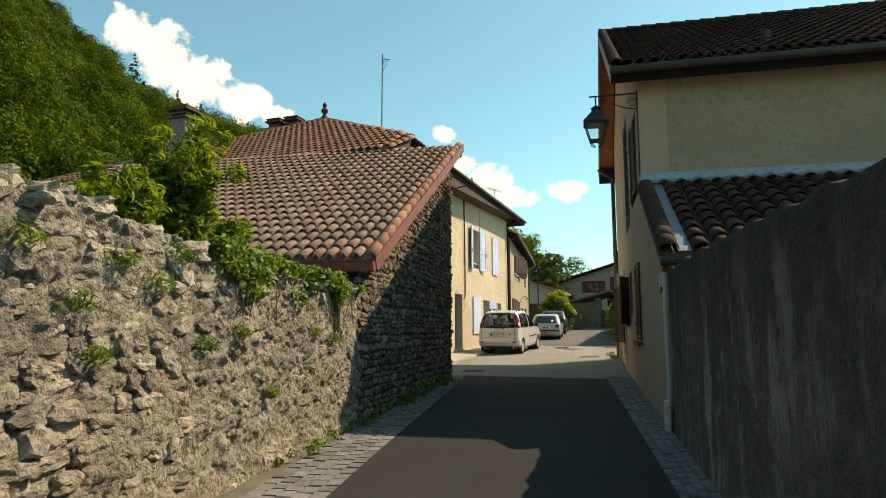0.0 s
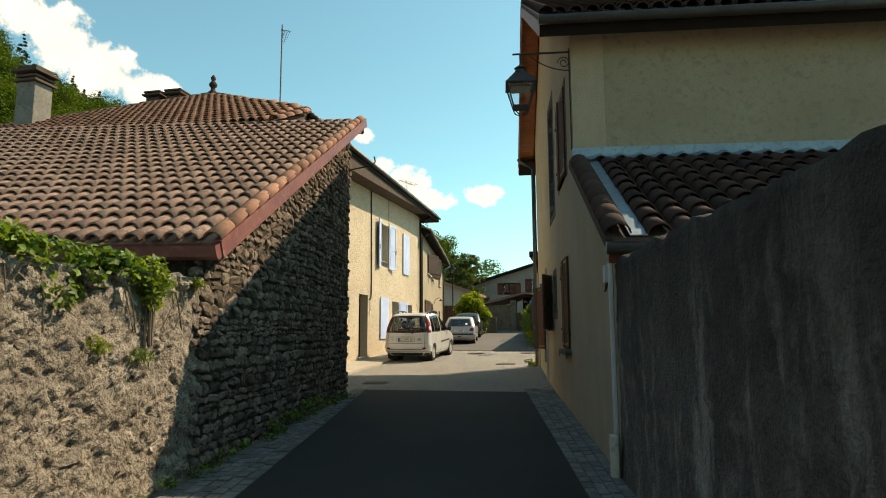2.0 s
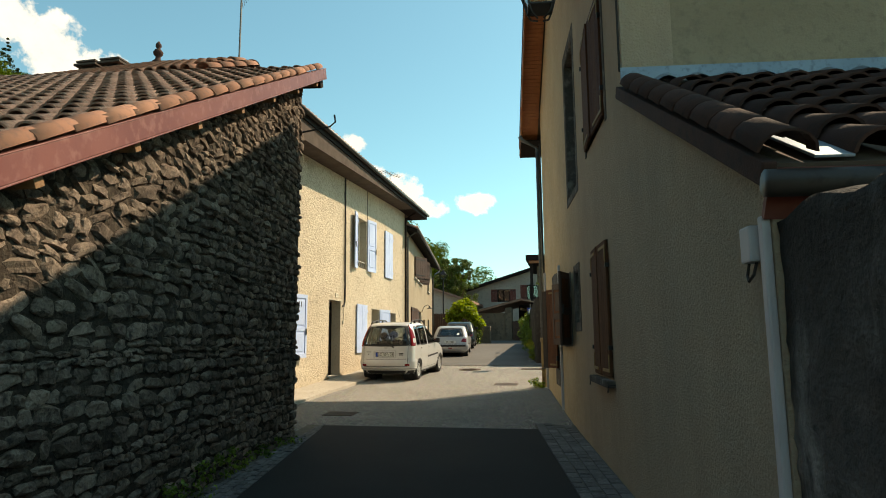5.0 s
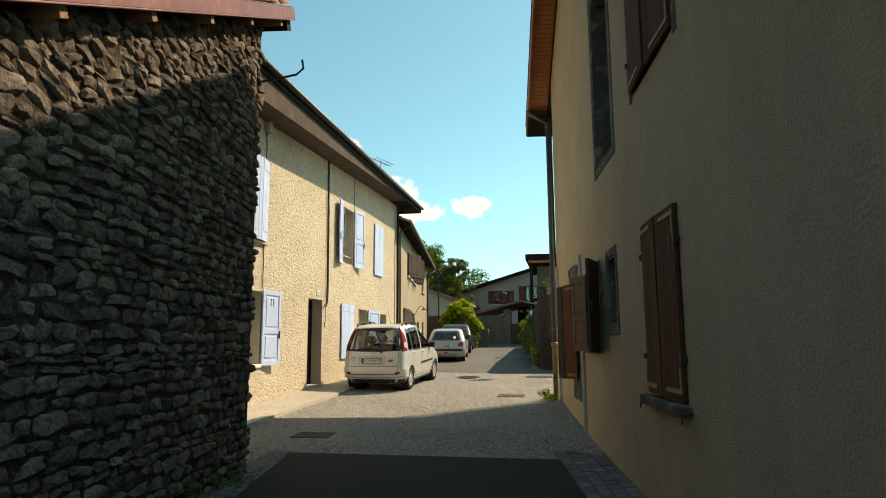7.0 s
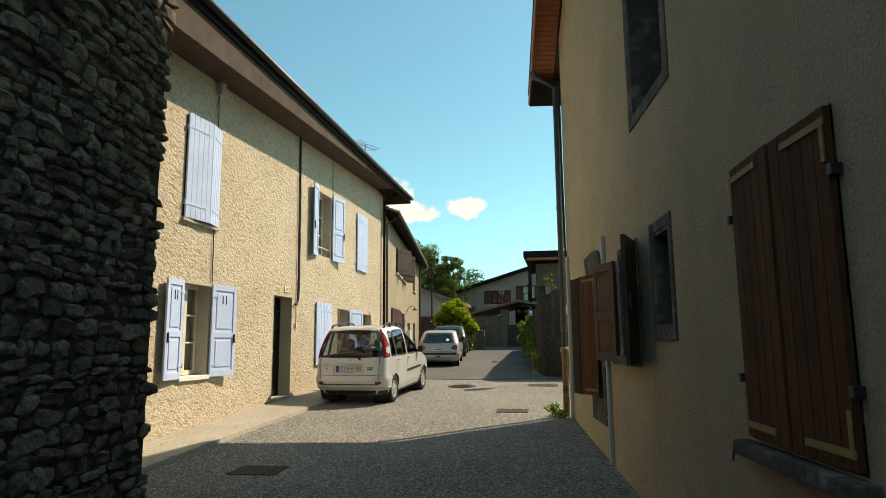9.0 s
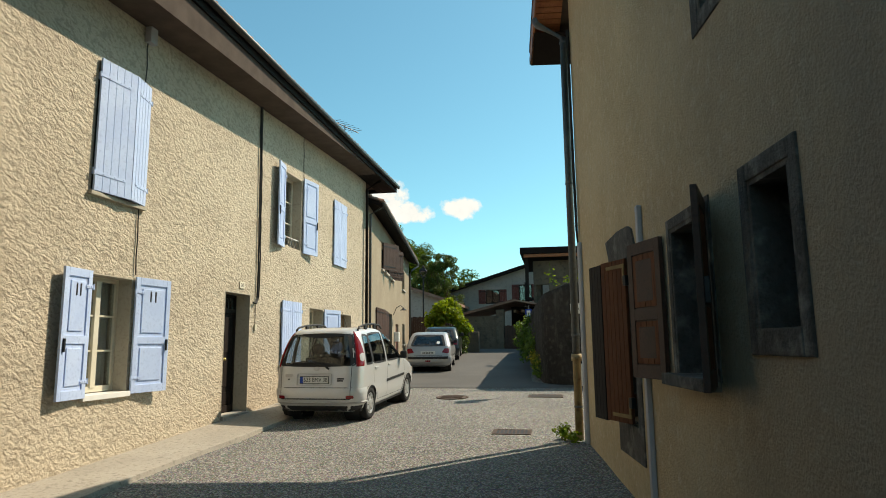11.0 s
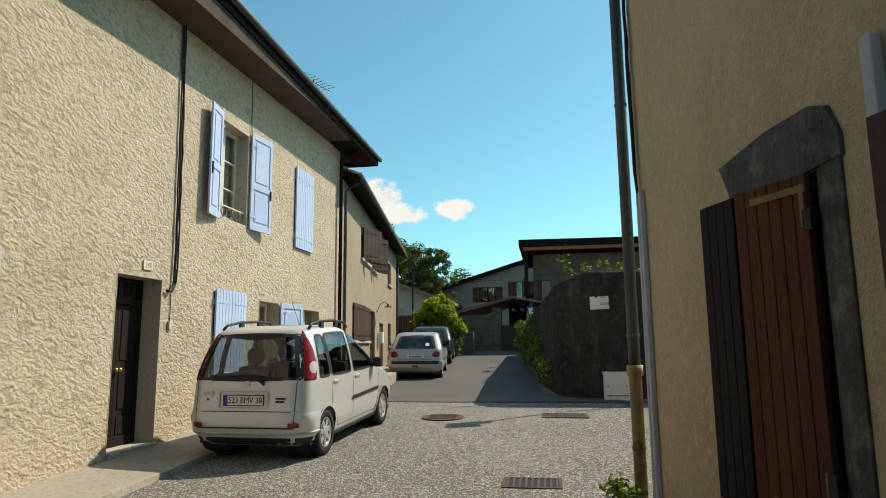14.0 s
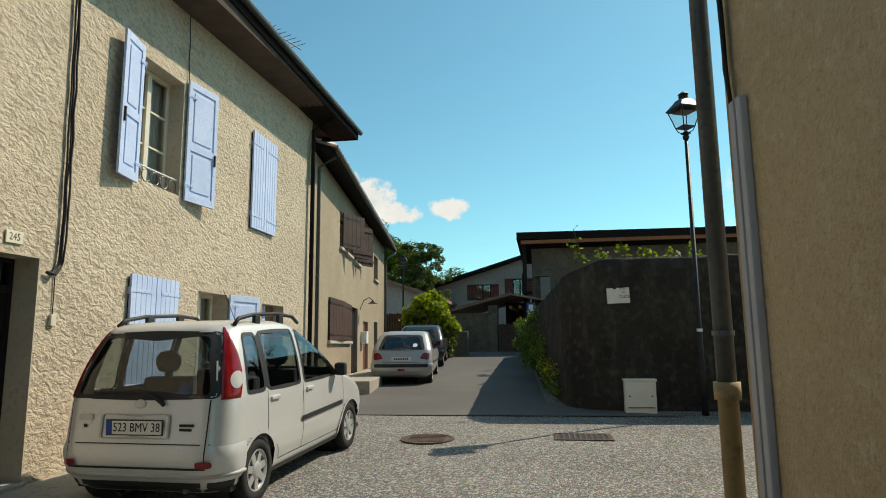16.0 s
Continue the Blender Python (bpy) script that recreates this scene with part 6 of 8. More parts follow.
tagged(part("doorstep", boxes((1.2, 10.0, -1.1, 0.0, 0.3, 1.02), bevel=0.03), M_FOOTWAY, m=H2), "raised concrete doorstep before the beige house", kind="structure")


# ---- cars ----
def car_paint(name, col, metal=0.6, rough=0.32):
    m = surf(name, col, tuple(c * 1.05 for c in col), tuple(c * 0.93 for c in col), scale=2, fine=60, rough=rough, bump=0.01, metal=metal, spec=0.5)
    b = m.node_tree.nodes["Principled BSDF"]
    b.inputs["Coat Weight"].default_value = 0.6
    b.inputs["Coat Roughness"].default_value = 0.08
    return m


M_SILVER = car_paint("silver_car_paint", (0.60, 0.60, 0.595), 0.22, 0.36)
M_SILVER2 = car_paint("grey_silver_car_paint", (0.42, 0.43, 0.44), 0.3, 0.36)
M_DARKCAR = car_paint("dark_green_car_paint", (0.018, 0.028, 0.03), 0.3)
M_TYRE = surf("tyre_rubber", (0.014, 0.014, 0.015), (0.022, 0.022, 0.022), scale=8, rough=0.85, bump=0.2, bscale=80)
M_RIM = surf("silver_wheel_trim", (0.45, 0.45, 0.45), (0.52, 0.52, 0.51), scale=6, rough=0.4, bump=0.02, metal=0.5)
M_TRIM = surf("black_plastic_trim", (0.02, 0.02, 0.021), (0.03, 0.03, 0.031), scale=6, rough=0.55, bump=0.05)
M_BUMPER = surf("grey_scuffed_bumper", (0.40, 0.40, 0.39), (0.46, 0.46, 0.45), (0.30, 0.30, 0.29), scale=3, fine=18, rough=0.45, bump=0.05)
M_REDLENS = surf("red_lamp_lens", (0.20, 0.004, 0.008), (0.26, 0.007, 0.011), scale=9, rough=0.15, bump=0.02, spec=0.6)
M_CLEARLENS = surf("clear_lamp_lens", (0.46, 0.44, 0.43), (0.55, 0.53, 0.52), scale=9, rough=0.15, bump=0.02, spec=0.6)
M_SEAT = surf("dark_seat_fabric", (0.035, 0.037, 0.045), (0.05, 0.052, 0.06), scale=9, rough=0.95, bump=0.3)
M_LINING = surf("dark_grey_interior_trim", (0.05, 0.05, 0.053), (0.065, 0.065, 0.068), scale=4, rough=0.9, bump=0.05)
M_BLUEBAND = surf("blue_plate_band", (0.01, 0.05, 0.32), (0.012, 0.06, 0.36), scale=4, rough=0.4, bump=0.0)
M_PLATE = surf("white_plate", (0.66, 0.66, 0.62), (0.72, 0.72, 0.68), scale=5, rough=0.4, bump=0.0)


def in_poly(x, y, poly):
    inside = False
    for (x0, y0), (x1, y1) in zip(poly, poly[1:] + poly[:1]):
        if (y0 > y) != (y1 > y) and x < (x1 - x0) * (y - y0) / (y1 - y0) + x0:
            inside = not inside
    return inside


def grow(poly, d):
    cx, cy = sum(p[0] for p in poly) / len(poly), sum(p[1] for p in poly) / len(poly)
    out = []
    for x, y in poly:
        v = Vector((x - cx, y - cy))
        v += v.normalized() * d
        out.append((cx + v.x, cy + v.y))
    return out


def soft_poly(poly, r=0.05, n=4):
    """Rounds a polygon's corners and adds points along its edges."""
    out = []
    k = len(poly)
    for i in range(k):
        p0, p, p1 = Vector(poly[i - 1]), Vector(poly[i]), Vector(poly[(i + 1) % k])
        a = p + (p0 - p).normalized() * min(r, (p0 - p).length * 0.4)
        b = p + (p1 - p).normalized() * min(r, (p1 - p).length * 0.4)
        for j in range(n + 1):
            f = j / n
            out.append(tuple((1 - f) ** 2 * a + 2 * f * (1 - f) * p + f * f * b))
        q = p1 + (p - p1).normalized() * min(r, (p1 - p).length * 0.4)
        for j in range(1, 6):
            out.append(tuple(b.lerp(q, j / 6)))
    return out


class Shell:
    """A car's skin: at each height a rounded plan, from the rear at small y to the front."""

    def __init__(self, levels, r_rear, r_front):
        self.z = [v[0] for v in levels]
        self.cols = [[v[k] for v in levels] for k in (1, 2, 3)]
        self.rr, self.rf = r_rear, r_front

    def at(self, z):
        return tuple(float(np.interp(z, self.z, c)) for c in self.cols)

    def radii(self, z):
        hw, yr, yf = self.at(z)
        return min(self.rr, hw * 0.6), min(self.rf, hw * 0.75)

    def side(self, y, z, off=0.0, sgn=1):
        hw, yr, yf = self.at(z)
        r, f = self.radii(z)
        x = hw
        if y < yr + r:
            x = hw - r + math.sqrt(max(0, r * r - (yr + r - y) ** 2))
        elif y > yf - f:
            x = hw - f + math.sqrt(max(0, f * f - (y - (yf - f)) ** 2))
        return Vector((sgn * (x + off), y, z))

    def rear(self, x, z, off=0.0):
        hw, yr, yf = self.at(z)
        r, _ = self.radii(z)
        ax = min(abs(x), hw - 0.001)
        y = yr
        if ax > hw - r:
            y = yr + r - math.sqrt(max(0, r * r - (ax - (hw - r)) ** 2))
        return Vector((x, y - off, z))

    def front(self, x, z, off=0.0):
        hw, yr, yf = self.at(z)
        _, f = self.radii(z)
        ax = min(abs(x), hw - 0.001)
        y = yf
        if ax > hw - f:
            y = yf - f + math.sqrt(max(0, f * f - (ax - (hw - f)) ** 2))
        return Vector((x, y + off * 0.8, z + off * 0.6))

    def outline(self, z, grow_by=0.0):
        hw, yr, yf = self.at(z)
        r, f = self.radii(z)
        pts = []
        nr, ns, nf, nc = 24, 110, 20, 9
        for i in range(nr):
            pts.append((-(hw - r) + 2 * (hw - r) * i / nr, yr))
        for i in range(nc):
            a = math.pi / 2 * i / nc
            pts.append((hw - r + r * math.sin(a), yr + r - r * math.cos(a)))
        for i in range(ns):
            pts.append((hw, yr + r + (yf - f - yr - r) * i / ns))
        for i in range(nc):
            a = math.pi / 2 * i / nc
            pts.append((hw - f + f * math.cos(a), yf - f + f * math.sin(a)))
        for i in range(nf):
            pts.append((hw - f - 2 * (hw - f) * i / nf, yf))
        for i in range(nc):
            a = math.pi / 2 * i / nc
            pts.append((-(hw - f) - f * math.sin(a), yf - f + f * math.cos(a)))
        for i in range(ns):
            pts.append((-hw, yf - f - (yf - f - yr - r) * i / ns))
        for i in range(nc):
            a = math.pi / 2 * i / nc
            pts.append((-(hw - r) - r * math.cos(a), yr + r - r * math.sin(a)))
        return pts

    def body(self, holes_side, holes_rear, holes_front, wheels, wheel_r, dz=0.02):
        bm = bmesh.new()
        n = int((self.z[-1] - self.z[0]) / dz)
        zs = [self.z[0] + (self.z[-1] - self.z[0]) * i / n for i in range(n + 1)]
        rings = [[bm.verts.new((x, y, z)) for x, y in self.outline(z)] for z in zs]
        k = len(rings[0])
        for i in range(n):
            for j in range(k):
                q = (rings[i][j], rings[i][(j + 1) % k], rings[i + 1][(j + 1) % k], rings[i + 1][j])
                c = sum((v.co for v in q), Vector()) / 4
                hw, yr, yf = self.at(c.z)
                side = abs(c.x) > hw * 0.9
                drop = False
                if side:
                    drop = any(in_poly(c.y, c.z, p) for p in holes_side) or any((c.y - wy) ** 2 + (c.z - wheel_r) ** 2 < (wheel_r + 0.055) ** 2 for wy in wheels)
                if not drop and c.y < yr + 0.2:
                    drop = any(in_poly(c.x, c.z, p) for p in holes_rear)
                if not drop and c.y > yf - 0.5 and c.z > 0.9:
                    drop = any(in_poly(c.x, c.z, p) for p in holes_front)
                if not drop:
                    bm.faces.new(q)
        bm.faces.new(rings[-1])
        return bm

    def pane(self, fn, poly, off):
        """A pane over the polygon, following the skin."""
        bm = bmesh.new()
        lo, hi = min(p[1] for p in poly) + 1e-4, max(p[1] for p in poly) - 1e-4
        rows = []
        for i in range(15):
            z = lo + (hi - lo) * i / 14
            xs = [x0 + (x1 - x0) * (z - y0) / (y1 - y0) for (x0, y0), (x1, y1) in zip(poly, poly[1:] + poly[:1]) if (y0 > z) != (y1 > z)]
            if len(xs) < 2:
                continue
            rows.append([bm.verts.new(fn(min(xs) + (max(xs) - min(xs)) * j / 12, z, off)) for j in range(13)])
        for a, b in zip(rows, rows[1:]):
            for j in range(12):
                bm.faces.new((a[j], a[j + 1], b[j + 1], b[j]))
        return bm

    def ring(self, fn, poly, inner, outer, off):
        bm = bmesh.new()
        a = [bm.verts.new(fn(*p, off)) for p in grow(poly, inner)]
        b = [bm.verts.new(fn(*p, off)) for p in grow(poly, outer)]
        c = [bm.verts.new(fn(*p, -0.01)) for p in grow(poly, inner)]
        for i in range(len(a)):
            j = (i + 1) % len(a)
            bm.faces.new((a[i], a[j], b[j], b[i]))
            bm.faces.new((a[i], a[j], c[j], c[i]))
        return bm

    def strip(self, fn, pts, half, off):
        """A narrow band along points of the skin."""
        bm = bmesh.new()
        pairs = []
        for i, p in enumerate(pts):
            d = (Vector(pts[min(i + 1, len(pts) - 1)]) - Vector(pts[max(i - 1, 0)])).normalized()
            nrm = Vector((-d.y, d.x)) * half
            pairs.append((bm.verts.new(fn(p[0] + nrm.x, p[1] + nrm.y, off)), bm.verts.new(fn(p[0] - nrm.x, p[1] - nrm.y, off))))
        for a, b in zip(pairs, pairs[1:]):
            bm.faces.new((a[0], b[0], b[1], a[1]))
        return bm

    def band(self, z0, z1, y_max, off, rows=6, front=False):
        """A wrap of the skin, proud by off, round the rear (or front) up to y_max: bumpers."""
        bm = bmesh.new()
        grid = []
        for i in range(rows + 1):
            z = z0 + (z1 - z0) * i / rows
            o = off * (0.3 if i in (0, rows) else 1.0)
            hw, yr, yf = self.at(z)
            row = []
            ys = [y_max + (yr + 0.001 - y_max) * j / 14 for j in range(15)] if not front else [y_max + (yf - 0.001 - y_max) * j / 14 for j in range(15)]
            for y in ys:
                row.append(bm.verts.new(self.side(y, z, o, 1)))
            r = self.radii(z)[1 if front else 0]
            for j in range(1, 20):
                x = (hw - r) * (1 - 2 * j / 20)
                row.append(bm.verts.new(self.front(x, z, o) if front else self.rear(x, z, o)))
            for y in ys[::-1]:
                row.append(bm.verts.new(self.side(y, z, o, -1)))
            grid.append(row)
        for a, b in zip(grid, grid[1:]):
            for j in range(len(a) - 1):
                bm.faces.new((a[j], a[j + 1], b[j + 1], b[j]))
        return bm


def dense(a, b, n=14):
    return [(a[0] + (b[0] - a[0]) * i / n, a[1] + (b[1] - a[1]) * i / n) for i in range(n + 1)]


def wheel(parent, x, y, r, sgn, spokes=7):
    m = Matrix.Translation((x, y, r)) @ Euler((0, radians(90) * sgn, 0)).to_matrix().to_4x4()
    w = part("wheel", lathe([(r * 0.62, -0.09), (r * 0.93, -0.09), (r, -0.06), (r, 0.05), (r * 0.95, 0.085), (r * 0.66, 0.09), (r * 0.64, 0.06)], 40), M_TYRE, parent, "black tyre on a silver wheel trim", True, m)
    rim = lathe([(r * 0.66, 0.05), (r * 0.655, 0.082), (r * 0.60, 0.088), (r * 0.57, 0.06)], 36)
    part("rim", rim, M_RIM, w, smooth=True)
    part("disc", lathe([(r * 0.6, 0.02), (r * 0.6, 0.05), (0.01, 0.052)], 30), M_TRIM, w)
    bm = bmesh.new()
    for k in range(spokes):
        a = k * math.tau / spokes
        box(bm, 0.02, r * 0.61, -0.032, 0.032, 0.055, 0.078, bevel=0.006, m=Euler((0, 0, a)).to_matrix().to_4x4())
    lathe([(0.075, 0.05), (0.075, 0.082), (0.05, 0.092), (0.01, 0.094)], 18, bm)
    part("wheel_trim", bm, M_RIM, w)


def build_car(name, shell, pose_m, label, paint, side_win, rear_win, front_win, wheels, wheel_r, track, rear_bumper, kind):
    car = empty(name, pose_m, label, "car", "parked cars")
    sides = [soft_poly(p) for p in side_win]
    rear = soft_poly(rear_win, 0.07)
    front = soft_poly(front_win, 0.08)
    body = part("body", shell.body(sides, [rear], [front], wheels, wheel_r), paint, car, smooth=True)
    lining = Shell([(z, shell.cols[0][i] - 0.025, shell.cols[1][i] + 0.03, shell.cols[2][i] - 0.03) for i, z in enumerate(shell.z) if z > 0.3], shell.rr, shell.rf)
    part("interior_trim", lining.body(sides, [rear], [front], (), 0.1), M_LINING, car, smooth=True)
    part("underbody", boxes((-0.74, 0.74, 0.25, shell.at(0.4)[2] - 0.2, 0.19, 0.24), (-0.55, 0.55, 0.2, shell.at(0.4)[2] - 0.25, 0.24, 0.5)), M_TRIM, car)
    sp, sm = (lambda y, z, o: shell.side(y, z, o)), (lambda y, z, o: shell.side(y, z, o, -1))
    for fn, polys, nm in ((sp, sides, "side_window"), (sm, sides, "side_window"), (shell.rear, [rear], "rear_window"), (shell.front, [front], "windscreen")):
        for p in polys:
            g = part(nm, shell.pane(fn, p, 0.001), M_CARGLASS, car, smooth=True)
            g.visible_shadow = False
            part("window_seal", shell.ring(fn, p, -0.014 if nm != "rear_window" else -0.065, 0.022, 0.004), M_TRIM, g)
    for wy in wheels:
        for s in (1, -1):
            wheel(car, s * track, wy, wheel_r, s)
            arch = []
            for k in range(25):
                a = math.pi * (1.16 * k / 24 - 0.08)
                arch.append((wy + (wheel_r + 0.052) * math.cos(a), wheel_r + (wheel_r + 0.052) * math.sin(a)))
            arch = [p for p in arch if p[1] > shell.z[0] + 0.01]
            part("wheel_arch", shell.strip(sp if s == 1 else sm, arch, 0.018, 0.012), paint if kind == "van" else M_TRIM, car)
            part("arch_liner", tube([(s * (track - 0.30), wy, wheel_r), (s * (track - 0.02), wy, wheel_r)], wheel_r + 0.045, 24, False), M_TRIM, car)
    part("rear_bumper", shell.band(*rear_bumper), paint, car, smooth=True)
    # seats and dashboard
    hw = shell.at(1.0)[0] - 0.12
    rows = ((0.95, 0.30), (1.85, 0.30)) if kind == "van" else ((1.15, 0.28), (1.95, 0.28))
    for y, half in rows:
        for s in (1, -1):
            seat = part("seat", boxes((s * 0.36 - 0.24, s * 0.36 + 0.24, y - 0.06, y + 0.08, 0.5, 1.08), (s * 0.36 - 0.24, s * 0.36 + 0.24, y, y + 0.5, 0.45, 0.58), bevel=0.04), M_SEAT, car, "dark fabric seat")
            part("headrest", lathe([(0.03, -0.11), (0.10, -0.095), (0.135, -0.03), (0.13, 0.04), (0.09, 0.09), (0.02, 0.105)], 16, None, Matrix.Translation((s * 0.36, y, 1.23)) @ Matrix.Diagonal((1, 0.5, 1, 1))), M_SEAT, seat, smooth=True)
            part("headrest_post", tube([(s * 0.36, y, 1.05), (s * 0.36, y, 1.16)], 0.03, 8), M_TRIM, seat)
    part("dashboard", boxes((-hw, hw, rows[1][0] + 0.72, rows[1][0] + 1.05, 0.6, 0.93), bevel=0.06), M_TRIM, car)
    part("steering_wheel", tube([(-0.36 + 0.18 * math.cos(k * math.tau / 20), rows[1][0] + 0.62, 0.95 + 0.17 * math.sin(k * math.tau / 20)) for k in range(21)], 0.016, 8), M_TRIM, car)
    # door mirrors
    my = max(p[0] for p in side_win[-1]) - 0.12
    for s in (1, -1):
        part("door_mirror", boxes((s * (shell.at(1.0)[0] + 0.09) - 0.07, s * (shell.at(1.0)[0] + 0.09) + 0.07, my - 0.05, my + 0.05, 0.95, 1.10), bevel=0.035), M_TRIM, car, "black door mirror")
        part("mirror_arm", boxes((s * (shell.at(1.0)[0] + 0.02) - 0.05, s * (shell.at(1.0)[0] + 0.02) + 0.05, my - 0.02, my + 0.02, 0.96, 1.0), bevel=0.01), M_TRIM, car)
    return car, sp, sm


van_shell = Shell([(0.19, 0.74, 0.20, 3.52), (0.25, 0.79, 0.10, 3.70), (0.40, 0.83, 0.03, 3.81), (0.52, 0.842, 0.01, 3.85), (0.64, 0.845, 0.03, 3.82), (0.72, 0.845, 0.045, 3.76), (0.80, 0.843, 0.055, 3.64),
                   (0.88, 0.84, 0.065, 3.42), (0.94, 0.836, 0.072, 3.16), (1.00, 0.826, 0.085, 2.97), (1.10, 0.808, 0.115, 2.82), (1.22, 0.782, 0.155, 2.62), (1.36, 0.742, 0.215, 2.37), (1.48, 0.70, 0.28, 2.14),
                   (1.55, 0.665, 0.33, 1.98), (1.59, 0.625, 0.40, 1.84), (1.615, 0.55, 0.52, 1.66), (1.625, 0.42, 0.75, 1.4)], 0.24, 0.42)
van_shell.cols[0] = [v * 0.96 for v in van_shell.cols[0]]
van_shell.cols[2] = [v * 0.955 for v in van_shell.cols[2]]
V_SIDE = [[(0.42, 0.99), (0.74, 0.985), (0.74, 1.49), (0.52, 1.49)], [(0.82, 0.98), (1.50, 0.97), (1.52, 1.51), (0.82, 1.505)], [(1.60, 0.97), (2.56, 0.97), (2.10, 1.44), (1.98, 1.50), (1.62, 1.51)]]
V_REAR = [(-0.70, 0.985), (0.70, 0.985), (0.575, 1.52), (-0.575, 1.52)]
V_FRONT = [(-0.66, 1.02), (0.66, 1.02), (0.50, 1.48), (-0.50, 1.48)]
slope_deg = math.degrees(math.atan2(gz(26.4) - gz(23.9), 2.5))
van_m = pose(-6.07, 23.27, gz(23.9) - 0.03, slope_deg, 0, -3.0)
van, vp, vm = build_car("minivan", van_shell, van_m, "silver compact minivan with roof rails, parked by the door", M_SILVER, V_SIDE, V_REAR, V_FRONT, (0.62, 2.96), 0.285, 0.705, (0.30, 0.60, 0.36, 0.022), "van")


def van_details():
    S = van_shell
    # tall rear lamps wrapping the corners: red above and below, clear in the middle
    for s in (1, -1):
        def on_corner(u, z, off):
            """A place on the rear corner: u runs from the tailgate's edge round to the side."""
            hw, yr, yf = S.at(z)
            r = S.radii(z)[0]
            a = min(u / r, math.pi / 2)
            return Vector((s * (hw - r + (r + off) * math.sin(a)), yr + r - (r + off) * math.cos(a) + max(0.0, u - r * math.pi / 2), z))

        lamp = bmesh.new()
        rows = []
        for i in range(25):
            f = i / 24
            z = 0.965 + 0.60 * f
            bulge = math.sin(math.pi * min(1.0, 0.22 + 0.8 * f)) ** 0.7
            u0, u1 = 0.165 + 0.012 * f, 0.195 + 0.225 * max(0.0, bulge) * (1 - 0.55 * f)
            edge = 0.002 if i in (0, 24) else 0.014
            rows.append([lamp.verts.new(on_corner(u0 + (u1 - u0) * j / 9, z, edge if 0 < j < 9 else 0.002)) for j in range(10)])
        for a, b in zip(rows, rows[1:]):
            for j in range(9):
                lamp.faces.new((a[j], a[j + 1], b[j + 1], b[j]))
        unit = part("rear_lamp", lamp, M_REDLENS, van, "tall tapering red rear lamp with a clear lens", True)
        lens = bmesh.new()
        hub = lens.verts.new(on_corner(0.30, 1.12, 0.026))
        rim = [lens.verts.new(on_corner(0.30 + 0.066 * math.cos(k * math.tau / 24), 1.12 + 0.072 * math.sin(k * math.tau / 24), 0.017)) for k in range(24)]
        for k in range(24):
            lens.faces.new((hub, rim[k], rim[(k + 1) % 24]))
        part("clear_lens", lens, M_CLEARLENS, unit, "clear round lens", True)
        part("bumper_reflector", S.pane(lambda x, z, o: S.rear(x, z, 0.028), [*soft_poly([(s * 0.63 - 0.065, 0.43), (s * 0.63 + 0.065, 0.43), (s * 0.63 + 0.065, 0.485), (s * 0.63 - 0.065, 0.485)], 0.028)], 0.03), M_REDLENS, van)
        fn = vp if s == 1 else vm
        # door seams: black strips on the skin stand in for shaded gaps
        for x in (0.78, 1.56):
            part("door_gap", S.strip(fn, dense((x, 0.62 if x < 1 else 0.30), (x, 0.97)), 0.004, 0.002), M_TRIM, van)
        part("door_gap", S.strip(fn, dense((2.72, 0.32), (2.70, 0.97)), 0.004, 0.002), M_TRIM, van)
        part("door_gap", S.strip(fn, dense((1.05, 0.30), (2.72, 0.30)), 0.004, 0.002), M_TRIM, van)
        part("door_gap", S.strip(fn, [(0.98 + 0.0, 0.44), (1.02, 0.38), (1.05, 0.30)], 0.004, 0.002), M_TRIM, van)
        part("rub_strip", S.strip(fn, dense((1.50, 0.60), (2.66, 0.62)), 0.025, 0.012), M_TRIM, van, "dark side rubbing strip")
        part("pillar", S.pane(fn, [(0.745, 0.98), (0.815, 0.975), (0.815, 1.505), (0.745, 1.49)], 0.003), M_TRIM, van)
        for y, z in ((0.92, 0.89), (1.72, 0.89)):
            p = S.side(y, z, 0.0, s)
            part("door_handle", boxes((p.x - 0.022, p.x + 0.022, y - 0.085, y + 0.085, z - 0.018, z + 0.018), bevel=0.012), M_SILVER, van)
        rail = [(s * 0.60, 0.52, 1.585), (s * 0.595, 0.60, 1.64), (s * 0.585, 0.9, 1.675), (s * 0.58, 1.4, 1.68), (s * 0.58, 1.75, 1.65), (s * 0.585, 1.88, 1.58)]
        part("roof_rail", tube(rail, 0.019, 8), M_TRIM, van, "black roof rail", True)
        for y in (0.95, 1.45):
            part("rail_foot", boxes((s * 0.585 - 0.02, s * 0.585 + 0.02, y - 0.05, y + 0.05, 1.56, 1.67), bevel=0.01), M_TRIM, van)
        part("headlamp", S.pane(lambda x, z, o: S.front(x, z, 0.01), [(s * 0.55 - 0.16, 0.66), (s * 0.55 + 0.16, 0.64), (s * 0.55 + 0.16, 0.80), (s * 0.55 - 0.16, 0.76)], 0.01), M_CLEARLENS, van)
        # tailgate seams, dark strips laid on for the shade in the gaps
        part("tailgate_gap", S.strip(S.rear, dense((s * 0.640, 0.42), (s * 0.655, 0.97)), 0.005, 0.026), M_TRIM, van)
    part("tailgate_gap", S.strip(S.rear, dense((-0.67, 0.615), (0.67, 0.615)), 0.005, 0.002), M_TRIM, van)
    part("tailgate_gap", S.strip(S.rear, dense((-0.64, 0.425), (0.64, 0.425)), 0.009, 0.027), M_TRIM, van)
    part("bumper_lip", S.band(0.33, 0.375, 0.36, 0.04, 4), M_BUMPER, van, "scuffed grey lip of the rear bumper", True)
